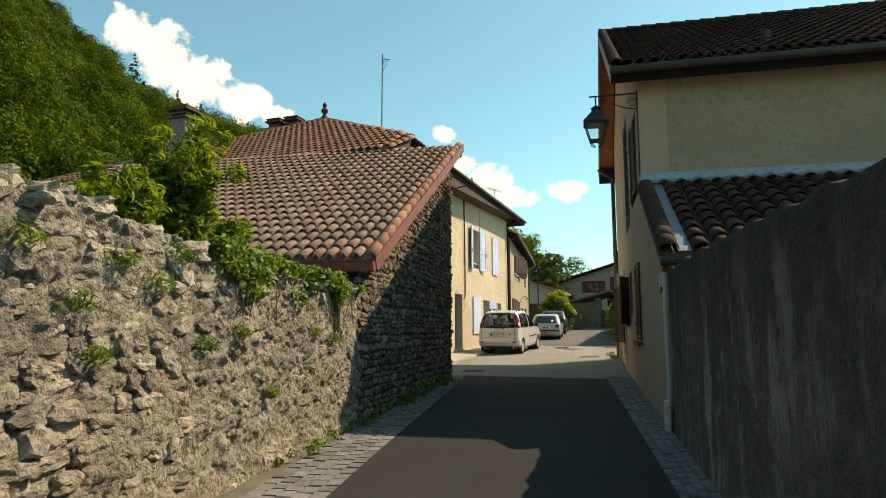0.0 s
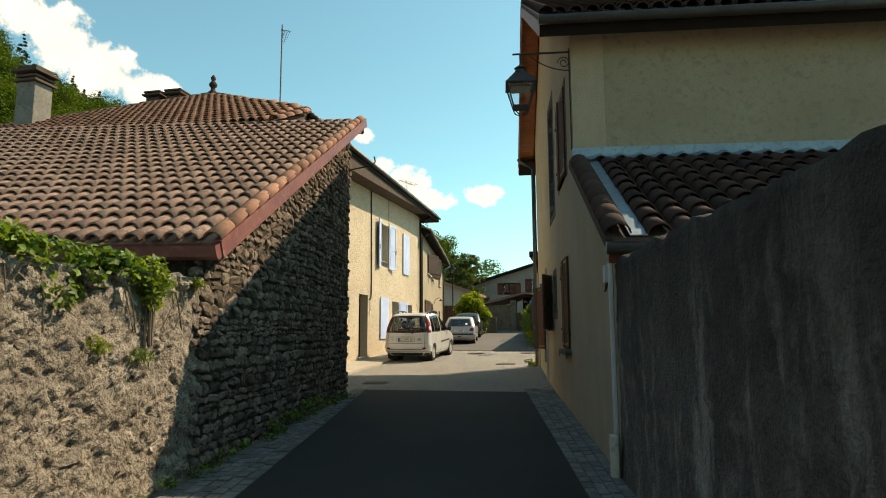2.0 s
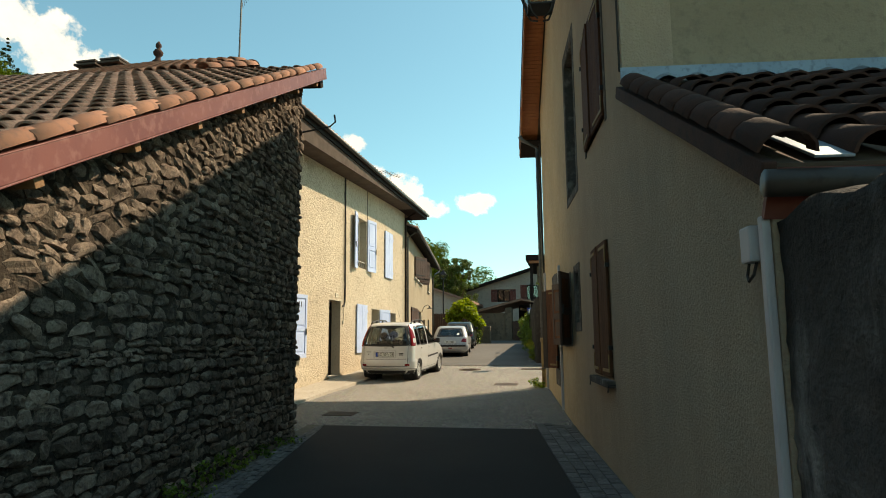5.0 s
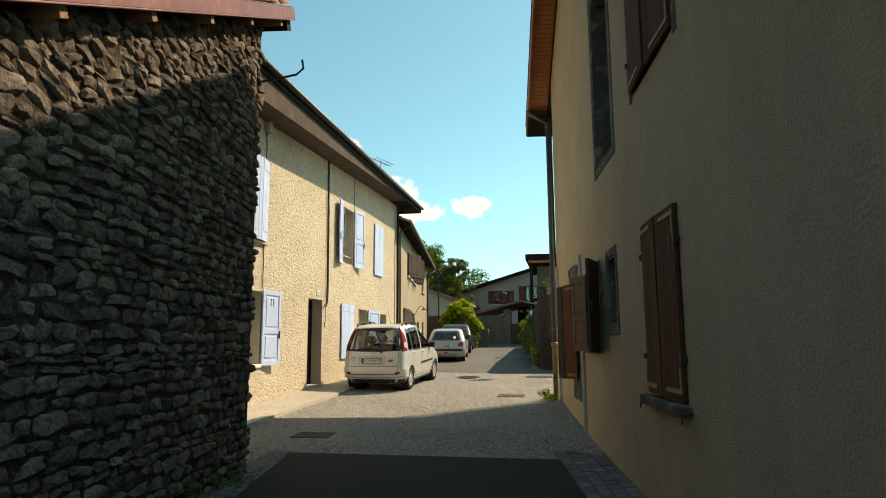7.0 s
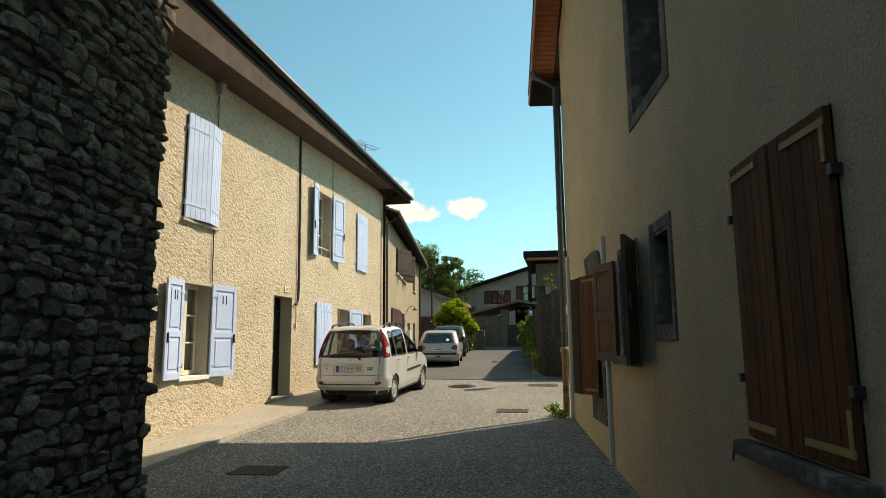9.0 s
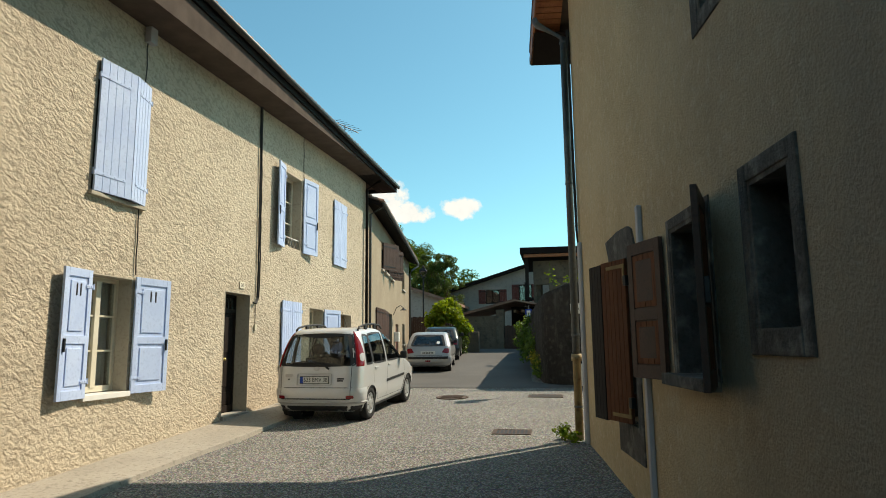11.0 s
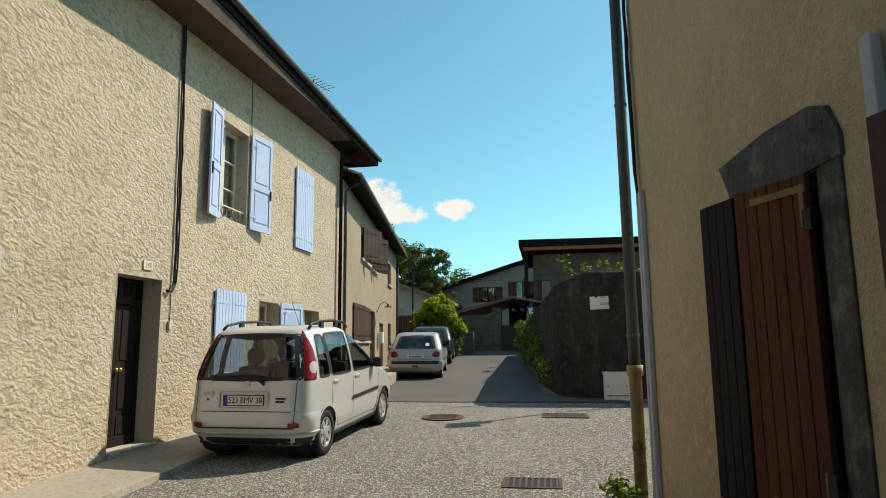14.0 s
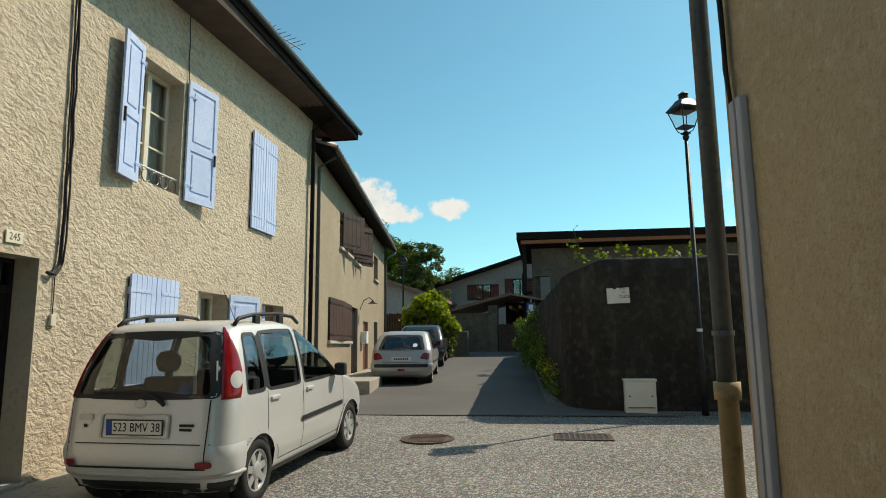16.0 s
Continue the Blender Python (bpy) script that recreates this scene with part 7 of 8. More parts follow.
    part("plate_recess", S.ring(S.rear, soft_poly([(-0.36, 0.655), (0.30, 0.655), (0.30, 0.855), (-0.36, 0.855)], 0.03), -0.02, 0.0, 0.012), M_BUMPER, van)
    pl = part("number_plate", boxes((-0.29, 0.23, 0.025, 0.037, 0.69, 0.80), bevel=0.003), M_PLATE, van, "white number plate reading 523 BMV 38")
    part("plate_rim", boxes((-0.30, 0.24, 0.033, 0.040, 0.68, 0.81)), M_TRIM, pl)
    part("blue_band", boxes((-0.29, -0.235, 0.0235, 0.026, 0.69, 0.80)), M_BLUEBAND, pl)
    lettering("plate_letters", "523 BMV 38", 0.104, Matrix.Translation((-0.002, 0.0232, 0.745)) @ UP, M_BLACKINK, pl, 0.86)
    part("tailgate_handle", S.pane(lambda x, z, o: S.rear(x, z, 0.012), soft_poly([(-0.58, 0.80), (-0.44, 0.80), (-0.44, 0.85), (-0.58, 0.85)], 0.02), 0.01), M_RIM, van)
    part("lock", lathe([(0.015, 0), (0.015, 0.006)], 10, None, Matrix.Translation((-0.51, 0.045, 0.755)) @ Euler((radians(90), 0, 0)).to_matrix().to_4x4()), M_TRIM, van)
    part("badge", lathe([(0.055, 0), (0.055, 0.008), (0.04, 0.012)], 18, None, Matrix.Translation((0.0, 0.072, 0.935)) @ Euler((radians(90), 0, 0)).to_matrix().to_4x4() @ Matrix.Diagonal((1, 0.7, 1, 1))), M_RIM, van)
    for k, (z, w) in enumerate(((0.755, 0.13), (0.72, 0.11))):
        part("badge_bar", boxes((0.39, 0.39 + w, 0.036, 0.044, z, z + 0.022), bevel=0.002), M_TRIM, van)
    part("wiper", tube([tuple(S.rear(x, z, 0.025)) for x, z in ((0.22, 0.965), (0.12, 1.0), (0.02, 1.03), (-0.12, 1.035), (-0.45, 1.03))], 0.011, 6), M_TRIM, van, "black rear wiper")
    part("wiper_arm", tube([tuple(S.rear(x, z, 0.03)) for x, z in ((0.24, 0.93), (0.16, 0.985), (0.02, 1.03))], 0.017, 6), M_TRIM, van)
    part("lower_valance", S.band(0.20, 0.305, 0.36, 0.006), M_TRIM, van, smooth=True)
    part("aerial", tube([(-0.1, 1.75, 1.62), (-0.1, 1.5, 1.95)], 0.004, 5), M_TRIM, van)
    part("exhaust", tube([(0.40, 0.35, 0.22), (0.40, 0.12, 0.22)], 0.025, 10), M_PIPE, van)


van_details()

hatch_shell = Shell([(0.19, 0.70, 0.22, 3.50), (0.26, 0.77, 0.06, 3.70), (0.40, 0.815, 0.0, 3.80), (0.52, 0.825, 0.0, 3.82), (0.64, 0.828, 0.03, 3.76), (0.72, 0.826, 0.06, 3.66), (0.80, 0.82, 0.085, 3.44), (0.87, 0.812, 0.11, 3.05),
                     (0.93, 0.80, 0.14, 2.78), (1.02, 0.775, 0.24, 2.60), (1.14, 0.735, 0.40, 2.36), (1.26, 0.69, 0.56, 2.12), (1.35, 0.64, 0.70, 1.93), (1.39, 0.58, 0.84, 1.78), (1.41, 0.45, 1.05, 1.55)], 0.20, 0.45)
C_SIDE = [[(0.80, 0.92), (1.35, 0.90), (1.38, 1.30), (1.08, 1.29)], [(1.43, 0.90), (2.45, 0.89), (2.02, 1.22), (1.88, 1.30), (1.45, 1.31)]]
C_REAR = [(-0.62, 0.93), (0.62, 0.93), (0.50, 1.30), (-0.50, 1.30)]
C_FRONT = [(-0.62, 0.94), (0.62, 0.94), (0.48, 1.30), (-0.48, 1.30)]


def hatch(m, paint, label, plated):
    S = hatch_shell
    car, cp, cm = build_car("hatchback", S, m, label, paint, C_SIDE, C_REAR, C_FRONT, (0.62, 3.06), 0.285, 0.71, (0.30, 0.58, 0.36, 0.03), "hatch")
    for s in (1, -1):
        p = soft_poly([(s * 0.49, 0.70), (s * 0.74, 0.66), (s * 0.76, 0.84), (s * 0.60, 0.86)], 0.05)
        part("rear_lamp", S.pane(lambda x, z, o: S.rear(x, z, 0.012), p, 0.01), M_REDLENS, car, "red rear lamp", True)
        for x in (1.40, 2.50):
            part("door_gap", S.strip(cp if s == 1 else cm, dense((x, 0.32), (x, 0.88)), 0.004, 0.002), M_TRIM, car)
        part("rub_strip", S.strip(cp if s == 1 else cm, dense((1.05, 0.55), (2.70, 0.55)), 0.025, 0.010), M_TRIM, car)
    part("bumper_insert", S.pane(lambda x, z, o: S.rear(x, z, 0.055), [(-0.72, 0.475), (0.72, 0.475), (0.72, 0.565), (-0.72, 0.565)], 0.03), M_TRIM, car, "black bumper insert")
    part("tailgate_gap", S.strip(S.rear, dense((-0.5, 0.60), (0.5, 0.60)), 0.005, 0.002), M_TRIM, car)
    pl = part("number_plate", boxes((-0.26, 0.26, 0.02, 0.035, 0.64, 0.745), bevel=0.003), M_PLATE if plated else M_TRIM, car, "white number plate, unreadable")
    for k in range(7):
        part("plate_bar", boxes((-0.19 + k * 0.058, -0.155 + k * 0.058, 0.016, 0.021, 0.665, 0.72)), M_BLACKINK, pl)
    part("fog_lamp", S.pane(lambda x, z, o: S.rear(x, z, 0.034), [(-0.09, 0.38), (0.09, 0.38), (0.09, 0.43), (-0.09, 0.43)], 0.03), M_REDLENS, car)
    part("window_sticker", S.pane(lambda x, z, o: S.rear(x, z, 0.006), soft_poly([(0.30, 1.0), (0.42, 1.0), (0.42, 1.09), (0.30, 1.09)], 0.04), 0.01), M_WHITE, car) if plated else None
    return car


hatch(pose(-6.45, 35.1, gz(35.7) - 0.02, 2.2, 0, 6.0), M_SILVER2, "silver small hatchback with dark bumper strips, parked", True)
hatch(pose(-6.95, 40.3, gz(41) + 0.0, 2.8, 0, 6.0) @ Matrix.Diagonal((1.02, 1.05, 1.03, 1)), M_DARKCAR, "dark green small car parked ahead of the silver one", False)

# ---- signs, cabinets, covers ----
FS = Matrix.Translation((0, 30.06, 0))
sign = empty("street_sign", FS, "white enamel street sign reading Rue du Clos", "sign")
part("plate", boxes((-1.42, -1.02, -0.02, -0.006, 2.58, 2.86), bevel=0.006), M_WHITE, sign, m=Euler((0, radians(-2), 0)).to_matrix().to_4x4())
lettering("line_top", "RUE", 0.062, Matrix.Translation((-1.235, -0.024, 2.805)) @ UP, M_BLACKINK, sign)
lettering("line_middle", "DU", 0.04, Matrix.Translation((-1.225, -0.024, 2.735)) @ UP, M_BLACKINK, sign)
lettering("line_bottom", "CLOS", 0.082, Matrix.Translation((-1.21, -0.024, 2.655)) @ UP, M_BLACKINK, sign)
part("crest", boxes((-1.40, -1.35, -0.024, -0.019, 2.79, 2.83)), M_BLACKINK, sign)
cab = empty("utility_cabinet", FS, "white plastic utility cabinet against the dark wall", "utility box")
part("body", boxes((-1.31, -0.79, -0.26, -0.02, 0.60, 1.19), bevel=0.015), M_WHITE, cab)
part("lid", boxes((-1.33, -0.77, -0.28, -0.02, 1.17, 1.21), bevel=0.012), M_WHITE, cab)
part("door", boxes((-1.28, -0.82, -0.272, -0.26, 0.70, 1.14), bevel=0.008), M_WHITE, cab)
for x in (-1.24, -0.86):
    part("lock", lathe([(0.014, 0), (0.014, 0.006)], 10, None, Matrix.Translation((x, -0.272, 0.92)) @ UP), M_TRIM, cab)
part("vent", boxes((-1.27, -0.83, -0.276, -0.271, 0.72, 0.735)), M_BLACKINK, cab)
bs = empty("blue_sign", Matrix.Translation((-3.05, 40.5, 0)), "small blue square road sign on a thin post", "sign")
part("post", tube([(0, 0.03, 1.0), (0, 0.03, 3.4)], 0.025, 8), M_PIPE, bs)
part("plate", boxes((-0.15, 0.15, 0, 0.02, 2.9, 3.24), bevel=0.01), M_BLUEBAND, bs)
part("symbol", boxes((-0.08, 0.08, -0.004, 0.001, 2.96, 3.18)), M_WHITE, bs)

M_CAST = surf("rusty_cast_iron", (0.09, 0.062, 0.05), (0.13, 0.09, 0.07), (0.06, 0.05, 0.045), scale=9, fine=40, rough=0.8, bump=0.4, metal=0.3)


def round_cover(x, y, r):
    m = Matrix.Translation((x, y, gz(y) + 0.004)) @ Euler((math.atan((gz(y + 1) - gz(y - 1)) / 2), 0, 0)).to_matrix().to_4x4()
    c = empty("manhole_cover", m, "round rusty cast iron manhole cover in the road", "manhole cover")
    part("rim", lathe([(r, -0.02), (r, 0.006), (r - 0.04, 0.006), (r - 0.045, -0.004)], 32), M_CAST, c)
    part("lid", lathe([(r - 0.05, -0.02), (r - 0.05, 0.004), (0.02, 0.005)], 32), M_CAST, c)
    for k in range(6):
        part("rib", boxes((-r + 0.12, r - 0.12, -0.012 + (k - 2.5) * 0.09, 0.012 + (k - 2.5) * 0.09, 0.003, 0.010)), M_CAST, c)


def grate(x, y, w, d, bars, rz=0):
    m = Matrix.Translation((x, y, gz(y) + 0.004)) @ Euler((math.atan((gz(y + 1) - gz(y - 1)) / 2), 0, radians(rz))).to_matrix().to_4x4()
    g = empty("drain_grate", m, "rusty cast iron drain grate in the road", "drain")
    part("rim", boxes((-w / 2, w / 2, -d / 2, -d / 2 + 0.03, -0.02, 0.008), (-w / 2, w / 2, d / 2 - 0.03, d / 2, -0.02, 0.008), (-w / 2, -w / 2 + 0.03, -d / 2 + 0.03, d / 2 - 0.03, -0.02, 0.008), (w / 2 - 0.03, w / 2, -d / 2 + 0.03, d / 2 - 0.03, -0.02, 0.008)), M_CAST, g)
    # flat black sheet below the bars in place of the pit's darkness
    part("pit", boxes((-w / 2 + 0.03, w / 2 - 0.03, -d / 2 + 0.03, d / 2 - 0.03, -0.03, 0.002)), M_BLACKINK, g)
    for k in range(bars):
        x0 = -w / 2 + 0.05 + (w - 0.1) * k / (bars - 1)
        part("bar", boxes((x0 - 0.012, x0 + 0.012, -d / 2 + 0.03, d / 2 - 0.03, 0.0, 0.009)), M_CAST, g)


round_cover(-4.25, 26.85, 0.36)
grate(-2.2, 27.1, 0.75, 0.5, 10)
grate(-2.65, 22.7, 0.6, 0.4, 9)
grate(-5.38, 17.85, 0.6, 0.42, 9)

# ---- chimneys and masts on the roofs ----
ch = empty("chimney", Matrix.Translation((-14.97, 22.3, 9.2)), "brick chimney with two flat-capped pots", "chimney")
part("chimney_shaft", boxes((-0.85, 0.85, -0.4, 0.4, -0.6, 0.62), bevel=0.02), M_TILE_RED, ch)
for s in (-0.42, 0.42):
    part("pot", boxes((s - 0.26, s + 0.26, -0.26, 0.26, 0.62, 0.80), bevel=0.02), M_UNDER, ch)
    part("cap", boxes((s - 0.38, s + 0.38, -0.36, 0.36, 0.86, 0.93), bevel=0.012), M_UNDER, ch)
    part("cap", boxes((s - 0.34, s + 0.34, -0.32, 0.32, 0.98, 1.04), bevel=0.012), M_UNDER, ch)
    for a in (-0.24, 0.24):
        part("prop", boxes((s + a - 0.04, s + a + 0.04, -0.2, 0.2, 0.80, 0.98)), M_UNDER, ch)
ch = empty("chimney", Matrix.Translation((-16.5, 18.1, 7.0)), "tall grey rendered chimney with stacked slab caps", "chimney")
part("chimney_shaft", boxes((-0.33, 0.33, -0.33, 0.33, -2.5, 2.0), bevel=0.02), M_CHIMNEY, ch)
for z, r in ((2.0, 0.42), (2.16, 0.36), (2.30, 0.46), (2.44, 0.34)):
    part("slab", boxes((-r, r, -r, r, z, z + 0.08), bevel=0.015), M_UNDER, ch)
ch = empty("chimney", Matrix.Translation((-10.9, 24.6, 8.6)), "small dark chimney behind the roof hip", "chimney")
part("chimney_shaft", boxes((-0.3, 0.3, -0.3, 0.3, -0.8, 0.75), bevel=0.02), M_TILE_RED, ch)
part("cap", boxes((-0.38, 0.38, -0.38, 0.38, 0.8, 0.88), bevel=0.01), M_UNDER, ch)
mast = empty("antenna_mast", Matrix.Translation((-11.0, 23.4, 8.9)), "tall thin television aerial mast on the roof", "antenna")
part("mast", tube([(0, 0, 0), (0, 0, 4.1)], 0.03, 8), M_PIPE, mast)
part("clamp", boxes((-0.06, 0.06, -0.06, 0.06, 0.5, 0.75), bevel=0.01), M_PIPE, mast)
part("boom", tube([(-0.05, 0, 3.9), (0.25, 0.2, 3.9)], 0.012, 6), M_PIPE, mast)
for k in range(6):
    part("dipole", tube([(0.04 * k, 0.03 * k - 0.08, 3.9), (0.04 * k + 0.01, 0.03 * k + 0.1, 3.35 + 0.1 * k)], 0.008, 5), M_PIPE, mast)
aer = empty("roof_aerial", Matrix.Translation((-7.9, 30.0, 7.4)), "small comb aerial above the street eave", "antenna")
part("mast", tube([(0, 0, 0), (0, 0, 0.9)], 0.015, 6), M_PIPE, aer)
part("boom", tube([(-0.2, -0.5, 0.85), (0.2, 0.7, 0.85)], 0.012, 6), M_PIPE, aer)
for k in range(8):
    part("dipole", tube([(-0.35 + 0.05 * k, -0.40 + 0.14 * k, 0.85), (0.05 + 0.05 * k, -0.54 + 0.14 * k, 0.85)], 0.007, 5), M_PIPE, aer)
hook = tagged(part("iron_hook", tube([(-5.25, 15.4, 5.0), (-5.1, 15.42, 5.02), (-4.75, 15.45, 5.08), (-4.66, 15.46, 5.16), (-4.68, 15.46, 5.28)], 0.016, 8), M_IRON), "bent iron hook at the barn corner", "hook")

# ---- far buildings ----
fb = simple_house("house", basis((-10.6, 62, 0.0), (1, 0.0)), 16, 9, 5.6, 0.30, M_PLASTER_W, M_EAVE, "white rendered farmhouse under a wide brown roof", [(3.4, 4.5, 4.85, 5.95), (6.0, 7.0, 5.0, 6.3)], 0.9)
part("room", boxes((3.3, 12.7, 1.8, 1.9, 4.0, 6.5)), M_DARKROOM, fb)
for i, (x0, x1, z0, z1) in enumerate(((3.4, 4.5, 4.85, 5.95), (6.0, 7.0, 5.0, 6.3))):
    w = win("window_%d" % (18 + i), basis((-10.6, 62, 0), (1, 0)), "farmhouse window with red-brown shutters")
    casement(w, x0, x1, z0, z1, 0.15, M_WOOD_DK, 2, False)
    shutter(w, x0, z0, 0.55, z1 - z0, -1, 0, "boards", M_DOOR_RED, M_IRON)
    shutter(w, x1, z0, 0.55, z1 - z0, 1, 0, "boards", M_DOOR_RED, M_IRON)


def low_barn():
    """The low open barn at the end of the street."""
    m = basis((-7.3, 49.4, 0), (1, -0.08))
    b = empty("barn", m, "low open-fronted barn with pale stone side wall and brown roof", "barn")
    part("stone_wall", pierced(0, 2.05, 1.0, 3.35, 0.4, []), M_BARNWALL, b, "pale rubble wall")
    part("pier", boxes((2.05, 2.5, -0.1, 0.4, 1.0, 3.7), bevel=0.03), M_BARNWALL, b)
    part("back_wall", boxes((2.5, 5.2, 3.0, 3.3, 1.0, 4.0)), M_WOOD_DK, b)
    part("gate", boxes((2.55, 4.6, -0.1, -0.04, 1.4, 2.75)), M_WOOD_DK, b, "dark board gate")
    for k in range(14):
        part("gate_board", boxes((2.56 + k * 0.145, 2.69 + k * 0.145, -0.13, -0.1, 1.4, 2.78 + 0.02 * (k % 2)), bevel=0.006), M_SHUT2, b)
    rp = prism([(-0.5, 3.26), (3.2, 4.17), (5.6, 3.70), (5.6, 3.78), (3.2, 4.25), (-0.5, 3.34)], -0.28, 5.0)
    part("roof", rp, M_TILE_J, b, "brown barn roof")
    part("roof_tiles", prism([(-0.55, 3.35), (3.2, 4.255), (3.2, 4.30), (-0.55, 3.40)], -0.32, 5.0), M_TILE_J, b)
    for k in range(5):
        part("rafter", boxes((3.1 + k * 0.45, 3.2 + k * 0.45, -0.2, 3.0, 3.52, 3.66)), M_BEAM, b)


low_barn()


def stone_barn_far():
    m = basis((-3.1, 50.4, 0), (1, 0.0))
    b = empty("barn", m, "dark stone barn with a low wide eave and wooden beam", "barn")
    part("front_wall", pierced(0, 12, 1.0, 6.6, 0.4, [(0.15, 0.9, 2.2, 5.2)]), M_BARNWALL, b)
    part("side_wall", boxes((0, 0.4, 0.4, 8, 1.0, 6.6)), M_BARNWALL, b)
    part("roof", prism([(-0.7, 6.95), (12.6, 6.85), (12.6, 7.2), (-0.7, 7.3)], -1.0, 9.0), M_EAVE, b, "dark roof edge")
    part("eave_beam", boxes((-0.5, 12, -0.95, -0.8, 6.72, 6.9), bevel=0.02), M_SOFFIT, b, "orange wooden beam")
    for k in range(26):
        part("rafter_end", boxes((-0.4 + k * 0.48, -0.28 + k * 0.48, -0.9, 0.3, 6.80, 6.95)), M_EAVE, b)
    part("corner_post", boxes((-0.45, -0.25, -0.6, -0.4, 1.0, 6.8), bevel=0.01), M_WOOD_DK, b)
    part("balcony", boxes((-0.5, 0.0, -0.7, 0.0, 4.3, 4.4), (-0.5, -0.45, -0.7, 0.0, 4.4, 5.3)), M_WOOD_DK, b)


stone_barn_far()
simple_house("house", basis((4.0, 58, 0), (1, 0.1)), 12, 8, 6.6, 0.28, M_PLASTER_W, M_EAVE, "distant house with a wide dark roof", [], 0.9)
simple_house("house", basis((-16.5, 56, 0), (1, 0.0)), 7.5, 7, 4.6, 0.35, M_PLASTER_W, M_TILE_J, "small distant house with a brown tiled roof", [], 0.5)
fence = empty("fence", basis((-9.9, 46.4, 0), (1, -0.05)), "tall brown board fence beside the beige house", "fence")
for k in range(22):
    part("board", boxes((k * 0.12, k * 0.12 + 0.112, 0, 0.025, 1.2, 3.25 + 0.02 * math.sin(k * 2.3)), bevel=0.004), M_SHUT2, fence)
part("rail", boxes((0, 2.64, 0.025, 0.07, 2.9, 3.0)), M_SHUT2, fence)
tagged(part("garden_wall", boxes((-8.2, -5.9, 46.0, 46.4, 1.0, 2.4), bevel=0.04), M_BARNWALL), "low pale garden wall under the vine", "wall", kind="structure")


# ---- plants ----
def leaf_cloud(name, centres, per, size, material, parent, spread, seed, label="", inner=0.25, align=0.6, kind="stuff", slim=0.36):
    """Many small folded leaves round the given centres (x, y, z, radius)."""
    rng = np.random.default_rng(seed)
    c = np.array([q[:3] for q in centres])
    r = np.array([q[3] for q in centres])
    idx = np.repeat(np.arange(len(c)), per)
    n = len(idx)
    d = rng.normal(size=(n, 3))
    d /= np.linalg.norm(d, axis=1)[:, None]
    rad = r[idx] * rng.uniform(inner, 1.0, n) ** 0.6
    pos = c[idx] + d * rad[:, None] * np.array(spread)
    nrm = d * align + rng.normal(size=(n, 3)) * min(0.6, 0.36 / align) + np.array([0, 0, 0.5 if align < 1 else 0.15])
    nrm /= np.linalg.norm(nrm, axis=1)[:, None]
    t = np.cross(nrm, rng.normal(size=(n, 3)))
    t /= np.linalg.norm(t, axis=1)[:, None]
    b = np.cross(nrm, t)
    s = size * rng.uniform(0.55, 1.3, n)[:, None]
    base, tip = pos - t * s * 0.5, pos + t * s * 0.6
    l, rr = pos - b * s * slim + nrm * s * 0.12, pos + b * s * slim + nrm * s * 0.12
    verts = np.stack([base, rr, tip, l], axis=1).reshape(-1, 3)
    me = bpy.data.meshes.new(name)
    me.vertices.add(n * 4)
    me.vertices.foreach_set("co", verts.ravel())
    k = np.arange(n) * 4
    tris = np.stack([k, k + 1, k + 2, k, k + 2, k + 3], axis=1).ravel()
    me.loops.add(n * 6)
    me.loops.foreach_set("vertex_index", tris)
    me.polygons.add(n * 2)
    me.polygons.foreach_set("loop_start", np.arange(n * 2) * 3)
    me.polygons.foreach_set("loop_total", np.full(n * 2, 3))
    me.update()
    me.validate()
    me.materials.append(material)
    ob = new(name, me)
    if parent is not None:
        ob.parent = parent
    return tagged(ob, label, kind=kind)


def wall_point(y, out, z):
    """A point at world y, out metres before the stone wall."""
    p = FL @ Vector((la(y), -out, 0))
    return (p.x, p.y, z)


rnd = random.Random(77)
ivy = empty("ivy", None, "glossy ivy hanging over the crest of the stone wall", "ivy")
cent = []
for k in range(190):
    f = rnd.random() ** 1.35
    y = 4.5 + 3.1 * f
    z = wall_top(la(y)) + 0.10 - (0.46 - 0.12 * f) * rnd.random() ** 1.4 * (0.55 + 0.45 * math.sin(y * 5.3))
    cent.append((*wall_point(y, rnd.uniform(-0.15, 0.10) + (0.05 if z < wall_top(la(y)) else 0), z), rnd.uniform(0.05, 0.13)))
leaf_cloud("leaves", cent, 30, 0.058, M_IVY, ivy, (1, 1, 1), 5)
for k in range(14):
    y = 4.8 + 3.1 * rnd.random()
    z = wall_top(la(y))
    part("stem", tube([wall_point(y, 0.02, z), wall_point(y + rnd.uniform(-0.1, 0.1), 0.06, z - 0.25), wall_point(y + rnd.uniform(-0.2, 0.2), 0.05, z - 0.5)], 0.006, 5), M_BARK, ivy)


